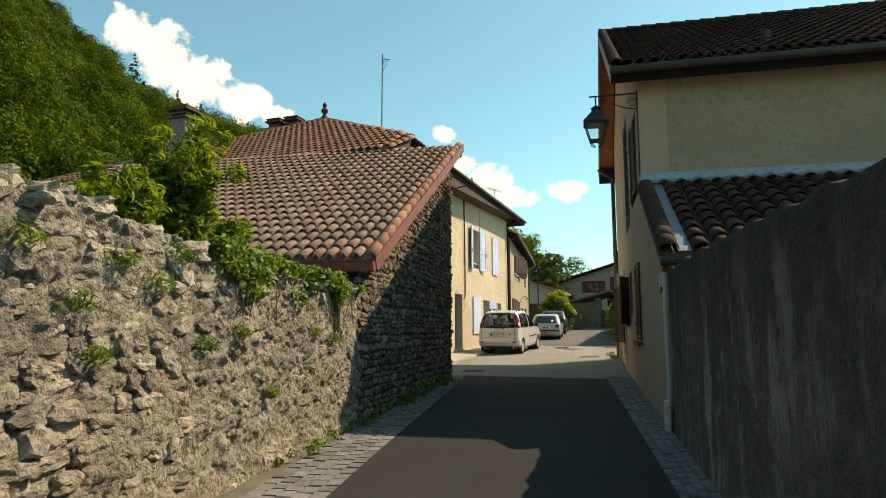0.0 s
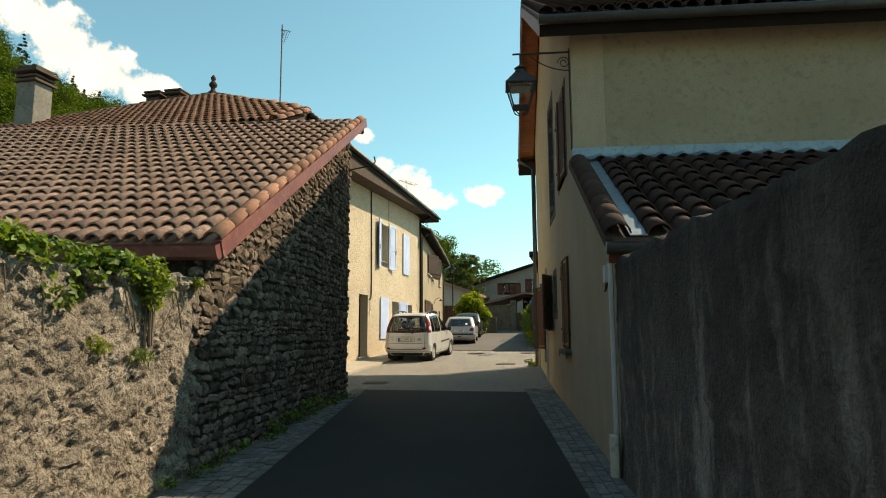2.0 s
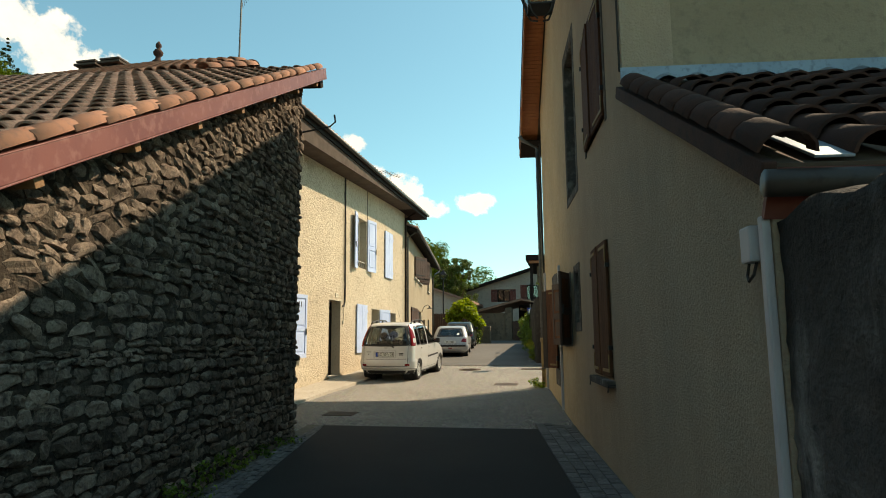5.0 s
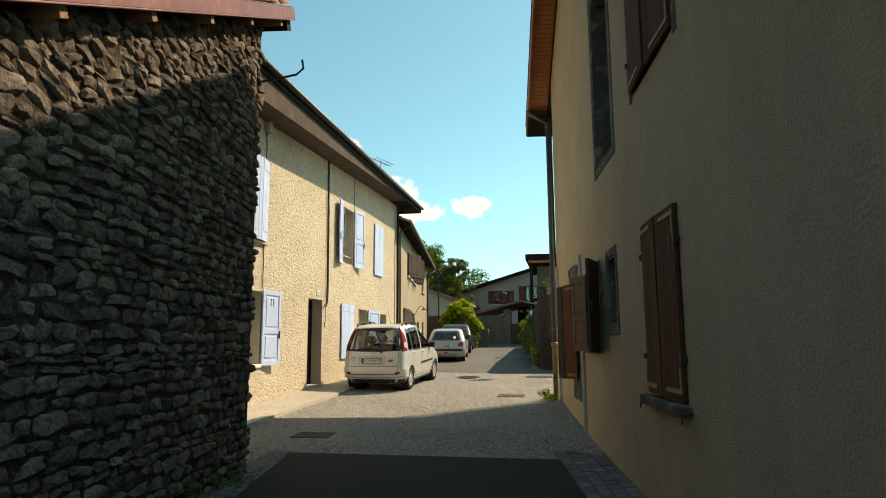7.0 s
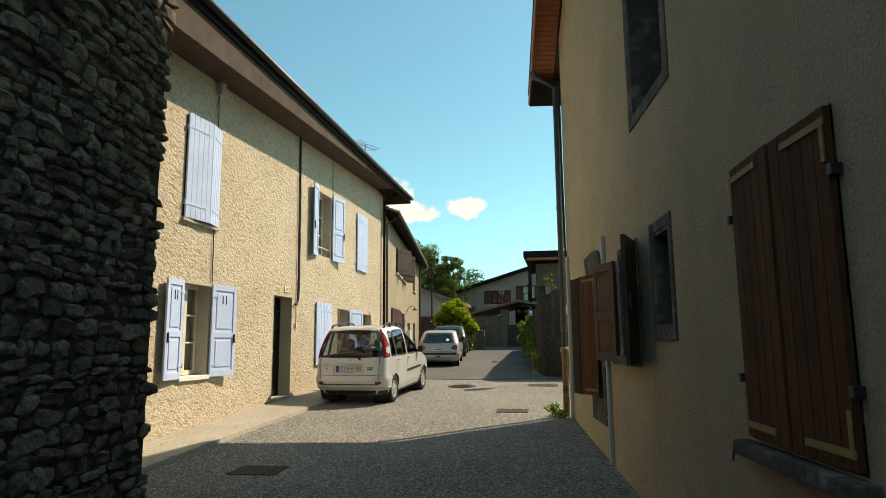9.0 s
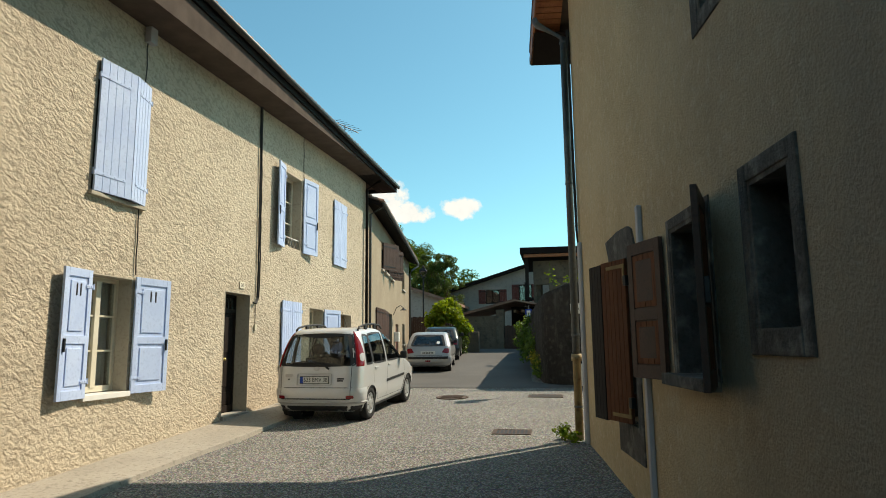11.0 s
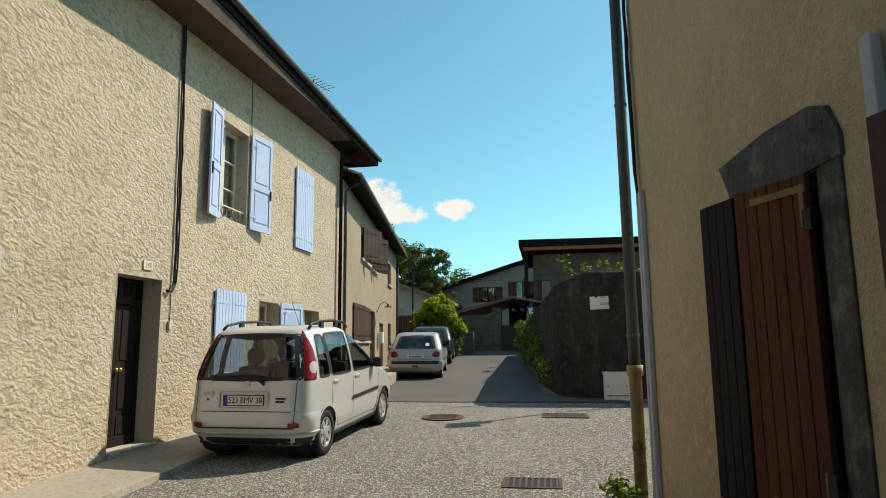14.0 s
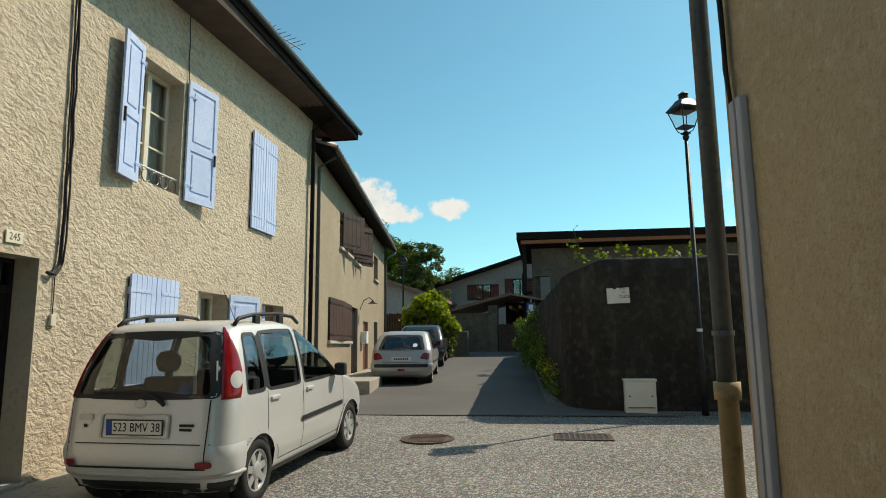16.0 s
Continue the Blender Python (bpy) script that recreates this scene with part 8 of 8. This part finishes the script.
def shrub(name, y, out, z0, height, width, seed, label, mat=M_LEAF, leaf=0.105, per=26, stems=9):
    """A bushy shrub: stems that fork, each carrying clumps of leaves."""
    r = random.Random(seed)
    ob = empty(name, Matrix.Translation(wall_point(y, out, z0)), label, "shrub")
    cent = []
    for k in range(stems):
        a, lean = r.uniform(0, math.tau), r.uniform(0.1, 0.5) * width
        h = height * r.uniform(0.6, 1.05)
        pts = [(0.05 * math.cos(a), 0.05 * math.sin(a), -0.3), (lean * 0.4 * math.cos(a), lean * 0.4 * math.sin(a), h * 0.45), (lean * math.cos(a), lean * math.sin(a), h)]
        part("stem", tube(pts, [0.016, 0.011, 0.004], 6), M_BARK, ob)
        for j in range(9):
            f = 0.25 + 0.75 * j / 8
            x, yy = lean * f * math.cos(a), lean * f * math.sin(a)
            cent.append((x + r.uniform(-0.12, 0.12) * width, yy + r.uniform(-0.12, 0.12) * width, h * f, r.uniform(0.08, 0.2) * (1.2 - 0.5 * f)))
    leaf_cloud("foliage", cent, int(per * 1.7), leaf, mat, ob, (1, 1, 0.9), seed, slim=0.17)
    return ob


shrub("shrub", 5.1, -0.8, 1.9, 1.45, 0.95, 11, "tall leafy shrub growing behind the stone wall", stems=12, per=34)
shrub("shrub", 4.2, -0.9, 1.85, 0.85, 1.1, 12, "leafy shrub with fresh shoots behind the stone wall", stems=11, per=30)
shrub("shrub", 5.6, -0.7, 1.8, 0.75, 0.8, 14, "low leafy shrub behind the stone wall", stems=8, per=26)
shrub("bramble", 7.35, 0.03, 1.62, 0.40, 0.42, 13, "bright green climber at the barn corner of the wall", M_LEAF, 0.06, 7, 6)
for i, (y, z, s) in enumerate(((2.9, 1.55, 0.13), (3.3, 1.85, 0.12), (3.7, 1.72, 0.12), (4.35, 1.25, 0.10), (3.1, 1.2, 0.09), (4.9, 1.35, 0.10), (3.95, 1.95, 0.11), (8.15, 1.95, 0.10), (6.6, 1.35, 0.10), (7.2, 1.25, 0.11), (2.5, 1.9, 0.12), (5.5, 0.75, 0.07))):
    tuft = empty("wall_plant", Matrix.Translation(wall_point(y, 0.05, z)), "small green tuft rooted in the stone wall", "plant", "tufts in the wall")
    leaf_cloud("tuft", [(0, 0, 0, s), (0.03, 0.06, -0.03, s * 0.8)], 70, 0.05, M_LEAF if i % 3 else M_IVY, tuft, (0.7, 1.1, 0.7), 200 + i, slim=0.12)
for i in range(10):
    y = 6.0 + i * 0.95
    w = empty("weeds", Matrix.Translation((lwall(y) + 0.12, y, gz(y) + 0.05)), "low weeds at the foot of the stone wall", "plant", "weeds along the wall foot")
    big = 0.28 if 10 < y < 13 else 0.10
    leaf_cloud("weed_leaves", [(rnd.uniform(-0.05, 0.1), rnd.uniform(-0.4, 0.4), rnd.uniform(0, big), rnd.uniform(0.05, 0.12)) for _ in range(9 if big > 0.2 else 4)], 24, 0.045, M_IVY, w, (1, 1, 0.8), 300 + i)
w = empty("weeds", Matrix.Translation((rwall(22.2) - 0.22, 22.15, gz(22.2))), "green weed clump at the foot of the downpipe", "plant")
leaf_cloud("weed_leaves", [(rnd.uniform(-0.2, 0.1), rnd.uniform(-0.2, 0.2), rnd.uniform(0.02, 0.2), 0.09) for _ in range(9)], 26, 0.06, M_LEAF, w, (1, 1, 1), 330)

# growth on and below the corner wall
vine = empty("vine", Matrix.Translation((-2.2, 32.5, 0)), "ivy and yellow-flowered shrubs along the dark wall", "shrub")
leaf_cloud("foliage", [(rnd.uniform(-0.42, -0.12) - 0.1 * k / 40, k * 0.16 - 1.1, gz(31 + k * 0.16) + rnd.uniform(0.05, 0.6), rnd.uniform(0.10, 0.22)) for k in range(40)], 34, 0.075, M_IVY, vine, (1, 1, 1), 41)
leaf_cloud("ivy_face", [(-0.35 - k * 0.02 + rnd.uniform(-0.1, 0.1), 1.2 + k * 0.12, 1.4 + rnd.uniform(-0.3, 1.3), rnd.uniform(0.14, 0.26)) for k in range(45)], 50, 0.085, M_IVY, vine, (0.7, 1, 1), 42)
leaf_cloud("blossom", [(rnd.uniform(-0.55, -0.25), k * 0.25 - 1.0, gz(31 + k * 0.25) + rnd.uniform(0.3, 0.8), 0.16) for k in range(14)], 16, 0.05, M_YELLOW, vine, (1, 1, 1), 43)
top = empty("vine", Matrix.Translation((-1.0, 30.35, 3.3)), "young vine shoots reaching above the dark wall", "climber")
for k in range(7):
    x = -0.9 + k * 0.42
    hgt = (0.75, 0.35, 0.5, 0.3, 0.25, 0.35, 0.22)[k]
    pts = [(x, 0.1, 0.0), (x - 0.06, 0.05, hgt * 0.5), (x - 0.14 + 0.05 * (k % 2), 0.0, hgt * 0.9), (x - 0.06, 0.0, hgt)]
    part("shoot", tube(pts, 0.007, 5), M_IVY, top)
    leaf_cloud("shoot_leaves", [(x - 0.03 * j, 0.06, 0.05 + hgt * 0.13 * j, 0.13) for j in range(5)], 6, 0.085, M_LEAF, top, (1.2, 1, 1), 60 + k)


def tree(name, x, y, z, trunk_h, crown, radius, clumps, per, leaf, mat, seed, label):
    """A tapered trunk with limbs and a crown of many leaf clumps with gaps."""
    r = random.Random(seed)
    t = empty(name, Matrix.Translation((x, y, z)), label, "tree")
    part("trunk", tube([(0, 0, -0.3), (0.05, 0.02, trunk_h * 0.5), (0.0, 0.05, trunk_h), (0.1, 0, trunk_h + crown * 0.5)], [0.18, 0.14, 0.10, 0.03], 9), M_BARK, t, smooth=True)
    cent = []
    for k in range(clumps):
        a, f = r.uniform(0, math.tau), r.random()
        rad = radius * math.sqrt(r.random()) * (0.55 + 0.8 * math.sin(math.pi * (0.15 + 0.8 * f)) * 0.6)
        p = (rad * math.cos(a), rad * math.sin(a), trunk_h + crown * f)
        cent.append((*p, r.uniform(0.14, 0.32) * radius * 0.6))
        if k % 6 == 0:
            part("limb", tube([(0, 0, trunk_h * 0.8), (p[0] * 0.5, p[1] * 0.5, (trunk_h + p[2]) / 2), p], [0.06, 0.04, 0.012], 6), M_BARK, t)
    leaf_cloud("crown", cent, per, leaf, mat, t, (1, 1, 0.85), seed)
    return t


tree("tree", -10.4, 58.5, 1.8, 1.6, 4.8, 1.95, 170, 200, 0.10, M_TREE, 71, "feathery green tree behind the vine")
tree("tree", -12.0, 60.5, 1.8, 1.2, 3.6, 2.3, 150, 200, 0.10, M_TREE, 72, "smaller dark green tree beyond the fence")
arch = empty("vine", Matrix.Translation((-7.1, 44.6, 0)), "bright lime-green climber billowing over the garden wall", "climber")
cent = []
for k in range(70):
    a = rnd.random()
    cent.append((-1.0 + 2.0 * a + rnd.uniform(-0.2, 0.2), rnd.uniform(-0.6, 0.6), 2.55 + 1.45 * math.sin(math.pi * min(1, a * 1.15 + 0.05)) * rnd.uniform(0.35, 1.0), rnd.uniform(0.2, 0.4)))
leaf_cloud("foliage", cent, 70, 0.16, M_LIME, arch, (1, 1, 0.7), 81)
# lower leaves get a darker green that carries their shade
leaf_cloud("shaded_foliage", [(rnd.uniform(-0.6, 0.7), rnd.uniform(0.1, 0.8), rnd.uniform(1.4, 2.6), 0.35) for _ in range(22)], 60, 0.14, M_TREE, arch, (1, 1, 1), 82)
part("stem", tube([(0.1, 0.2, 1.0), (0.15, 0.25, 1.9), (0.0, 0.2, 2.7)], [0.06, 0.05, 0.03], 7), M_BARK, arch)
fl = empty("street_lamp", Matrix.Translation((-10.1, 52.0, 1.6)), "distant black lantern on a post", "street lamp")
part("post", tube([(0, 0, 0), (0, 0, 4.4)], 0.05, 8), M_IRON, fl)
lantern(fl, Matrix.Translation((0, 0, 4.4)))


# ---- wooded hill ----
RIDGE = [(-20, 0.02), (0, 0.02), (9, 0.045), (12.5, 0.105), (14, 0.125), (22, 0.17), (28, 0.24), (31, 0.25), (35, 0.27), (40, 0.29), (43, 0.305), (46.4, 0.325), (47.6, 0.355), (52, 0.405), (56, 0.46), (62, 0.56), (80, 0.56), (120, 0.4), (170, 0.2)]


def ridge(az):
    for (a, za), (b, zb) in zip(RIDGE, RIDGE[1:]):
        if az <= b:
            return za + (zb - za) * (az - a) / (b - a)
    return RIDGE[-1][1]


def hill_z(r, az):
    f = max(0.0, (r - 70) / 250)
    return 1.0 + ridge(az) * 320 * f ** 1.05 + 5 * noise.noise((r * 0.012, az * 0.06, 2.0)) * min(1, f * 3)


def hill():
    verts, faces = [], []
    rs = [70, 100, 130, 160, 190, 220, 250, 280, 305, 320, 345, 420]
    azs = [-20 + 3 * k for k in range(64)]
    for r in rs:
        for az in azs:
            a = radians(az)
            z = hill_z(min(r, 320), az) - (r - 320) * 0.5 * (r > 320)
            verts.append((-r * math.sin(a), r * math.cos(a), z - 2.0))
    w = len(azs)
    for j in range(len(rs) - 1):
        for i in range(w - 1):
            faces.append((j * w + i, j * w + i + 1, (j + 1) * w + i + 1, (j + 1) * w + i))
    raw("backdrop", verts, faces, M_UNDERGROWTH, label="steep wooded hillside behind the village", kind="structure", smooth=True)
    rng = random.Random(5)
    cent, dark = [], []
    for k in range(620):
        az = rng.uniform(29, 61) if k < 520 else rng.uniform(8, 29)
        r = math.sqrt(rng.uniform((80 if az > 29 else 180) ** 2, 322 ** 2))
        a = radians(az)
        size = rng.uniform(3.6, 7.8)
        x, y, z = -r * math.sin(a), r * math.cos(a), hill_z(r, az) + size * 0.8
        # a domed crown of separate boughs, the lowest in shade
        for q in range(13):
            t, h = rng.uniform(0, math.tau), rng.uniform(-0.25, 1.0)
            w = size * 0.75 * math.sqrt(max(0.05, 1 - max(h, 0) ** 2))
            cent.append((x + w * math.cos(t), y + w * math.sin(t), z + size * h, size * rng.uniform(0.28, 0.5)))
    leaf_cloud("forest", cent, 100, 0.6, M_FOREST, None, (1, 1, 0.8), 91, "dense broadleaf forest covering the hillside", 0.75, 1.1)
    # pointed conifers along the crest: azimuth, height, half width
    for az, h, w in ((46.5, 24, 6.0), (45.7, 14, 4.0), (43.0, 17, 4.5), (42.2, 13, 4.0), (41.1, 15, 3.6), (38.4, 12, 3.0), (36.6, 14, 3.2), (35.9, 13, 3.0), (51.0, 11, 3.5)):
        a = radians(az)
        z = hill_z(310, az)
        for q in range(16):
            f = q / 15
            for j in range(1 + int(7 * (1 - f))):
                t = rng.uniform(0, math.tau)
                dark.append((-310 * math.sin(a) + w * (1 - f) * 0.8 * math.cos(t), 310 * math.cos(a) + w * (1 - f) * 0.8 * math.sin(t), z + h * f - 1.0, 0.5 + w * 0.28 * (1 - f)))
    leaf_cloud("conifers", dark, 46, 0.7, M_CONIFER, None, (1, 1, 0.55), 92, "dark pointed conifers along the crest of the hill")


hill()


# ---- stones and pavers, piece by piece ----
def stone_mesh(name, seed, rough=0.16, block=0.5, fine=2, smooth=True):
    """One rubble stone: a squared-off lump with broken facets, about one unit across."""
    bm = bmesh.new()
    bmesh.ops.create_icosphere(bm, subdivisions=fine, radius=0.5)
    for v in bm.verts:
        p = v.co
        k = max(abs(p.x), abs(p.y), abs(p.z))
        cube = p / k * 0.5 * 0.84
        q = p.lerp(cube, block)
        q *= 1 + rough * noise.noise(p * 2.6 + Vector((seed * 7.3, seed, 0))) + rough * 0.6 * noise.noise(p * 6 + Vector((seed, 0, seed * 3.1))) + rough * 0.35 * noise.noise(p * 13 + Vector((0, seed * 2.7, seed)))
        v.co = q
    me = bpy.data.meshes.new(name)
    bm.to_mesh(me)
    bm.free()
    me.polygons.foreach_set("use_smooth", [smooth] * len(me.polygons))
    return me


def lay_stones(parent, frame_m, a0, a1, top, near, mat_one, mat_rest, seed, h_rng, l_rng, proud, tilt, cover, block, fine=2, smooth=True, fill=1.03):
    """Lays rough courses of stones over a wall face in its frame; those near are objects of their own."""
    r = random.Random(seed)
    tpl = [stone_mesh("stone", seed + k, 0.34, block, fine, smooth) for k in range(12)]
    for t in tpl:
        t.materials.append(mat_one)
    arr = [mesh_arrays(t) for t in tpl]
    single, rest = [], []
    z = -0.25
    while z < 6.6:
        h = r.uniform(*h_rng)
        a = a0 + r.uniform(-0.2, 0.0)
        while a < a1:
            l = r.uniform(*l_rng) * (0.7 + h / h_rng[1] * 0.6)
            hh = h * r.uniform(0.75, 1.2)
            cz = z + h / 2 + 0.03 * noise.noise((a * 1.5, z, seed)) + r.uniform(-0.012, 0.012)
            ca = a + l / 2
            a += l * 0.98
            g = gz((frame_m @ Vector((ca, 0, 0))).y)
            if cz < g - 0.05 or cz + h * 0.4 > top(ca) or ca > a1 + 0.03 or r.random() > (cover(ca, cz) if callable(cover) else cover):
                continue
            out = r.uniform(*proud)
            depth = max(h, l * 0.45) * 0.9
            m = frame_m @ Matrix.Translation((ca, depth * 0.42 - out, cz)) @ Euler((radians(r.uniform(-8, 8)), radians(r.uniform(-tilt, tilt) * (2.6 if cz > top(ca) - 1.1 else 1.0)), radians(r.uniform(-9, 9)))).to_matrix().to_4x4() @ Matrix.Diagonal((l * fill, depth, hh * (fill + 0.02), 1))
            (single if near(ca, cz) and len(single) < 300 else rest).append((r.randrange(12), m))
        z += h * 0.93
    inv = parent.matrix_basis.inverted()
    for idx, m in single:
        ob = new("stone", tpl[idx])
        ob.parent = parent
        ob.matrix_basis = inv @ m
    scatter("rubble", arr, [(i, inv @ m) for i, m in rest], mat_rest, parent, label="rubble stones of the wall", smooth=smooth)


def bare(a, z):
    """How much of the garden wall's stone shows: nearly all at its older end and crest, little where the render still holds."""
    worn = 0.5 + 0.9 * noise.noise((a * 0.8, z * 1.1, 4.0))
    return max(0.06, min(0.85, (5.3 - a) * 0.28 + worn * 0.45 + 0.5 * max(0.0, z - 1.45)))


lay_stones(garden_wall, FL, 1.5, BARN0, wall_top, lambda a, z: 2.4 < a < 5.2, M_STONE, M_STONE_J, 17, (0.085, 0.19), (0.11, 0.34), (-0.006, 0.045), 14, bare, 0.72, 3, False)
lay_stones(barn, FL, BARN0, BARN1, lambda a: barn_z(a) - 0.02, lambda a, z: a < 12.5 and z > 1.2, M_FIELD, M_FIELD_J, 23, (0.065, 0.155), (0.09, 0.30), (0.012, 0.048), 11, 1.0, 0.74, 2, False, 1.01)
# ragged coping stones on the garden wall
r = random.Random(3)
cop = [stone_mesh("coping_stone", 60 + k, 0.55, 0.55, 3, False) for k in range(5)]
for t in cop:
    t.materials.append(M_STONE)
a = 0.8
while a < 8.3:
    l = r.uniform(0.16, 0.42)
    ob = new("coping_stone", cop[r.randrange(5)])
    ob.parent = garden_wall
    ob.matrix_basis = Matrix.Translation((a + l / 2, r.uniform(0.0, 0.16), wall_top(a) - 0.03 + r.uniform(-0.04, 0.03))) @ Euler((radians(r.uniform(-10, 10)), radians(r.uniform(-16, 16)), radians(r.uniform(-20, 20)))).to_matrix().to_4x4() @ Matrix.Diagonal((l, r.uniform(0.18, 0.32), r.uniform(0.11, 0.22), 1))
    a += l * r.uniform(0.8, 1.15)


def paver_strip(name, left, right, y0, y1, rows, label, near):
    """Rows of granite pavers along the gutter, each a bevelled block."""
    strip = empty(name, None, label, "paving", kind="structure")
    r = random.Random(rows)
    tpl = []
    for k in range(3):
        bm = boxes((-0.5, 0.5, -0.5, 0.5, -0.03, 0.0), bevel=0.0)
        bmesh.ops.bevel(bm, geom=[e for e in bm.edges if all(v.co.z > -0.01 for v in e.verts)], offset=0.05, segments=1, affect="EDGES")
        tpl.append(mesh_of("paver", bm, M_PAVER))
    arr = [mesh_arrays(t) for t in tpl]
    single, rest = [], []
    for i in range(rows):
        y = y0 + r.uniform(0, 0.15)
        while y < y1:
            l = r.uniform(0.17, 0.24)
            f = (i + 0.5) / rows
            w = (right(y) - left(y)) / rows
            x = left(y) + (right(y) - left(y)) * f
            ang = math.atan2(-(left(y + 1) * (1 - f) + right(y + 1) * f - left(y) * (1 - f) - right(y) * f), 1)
            m = Matrix.Translation((x, y + l / 2, gz(y) + 0.032 + r.uniform(-0.005, 0.005))) @ Euler((radians(r.uniform(-2, 2)) + math.atan(gz(y + 0.5) - gz(y - 0.5)), radians(r.uniform(-2, 2)), ang)).to_matrix().to_4x4() @ Matrix.Diagonal((w * 0.94, l * 0.95, 1, 1))
            (single if near(y) and len(single) < 300 else rest).append((r.randrange(3), m))
            y += l
    for idx, m in single:
        ob = new("paver", tpl[idx])
        ob.parent = strip
        ob.matrix_basis = m
    scatter("pavers", arr, rest, M_PAVER, strip, smooth=False)


paver_strip("paving_west", lambda y: max(lwall(y) + 0.10, asphalt_left(y) - 0.75), asphalt_left, 3.5, 16.5, 5, "grey stone paver gutter strip beside the stone wall", lambda y: y > 5)
paver_strip("paving_east", asphalt_right, lambda y: min(rwall(y) - 0.02, asphalt_right(y) + 0.6), 3.5, 16.9, 4, "grey stone paver gutter strip beside the ochre house", lambda y: y > 6)
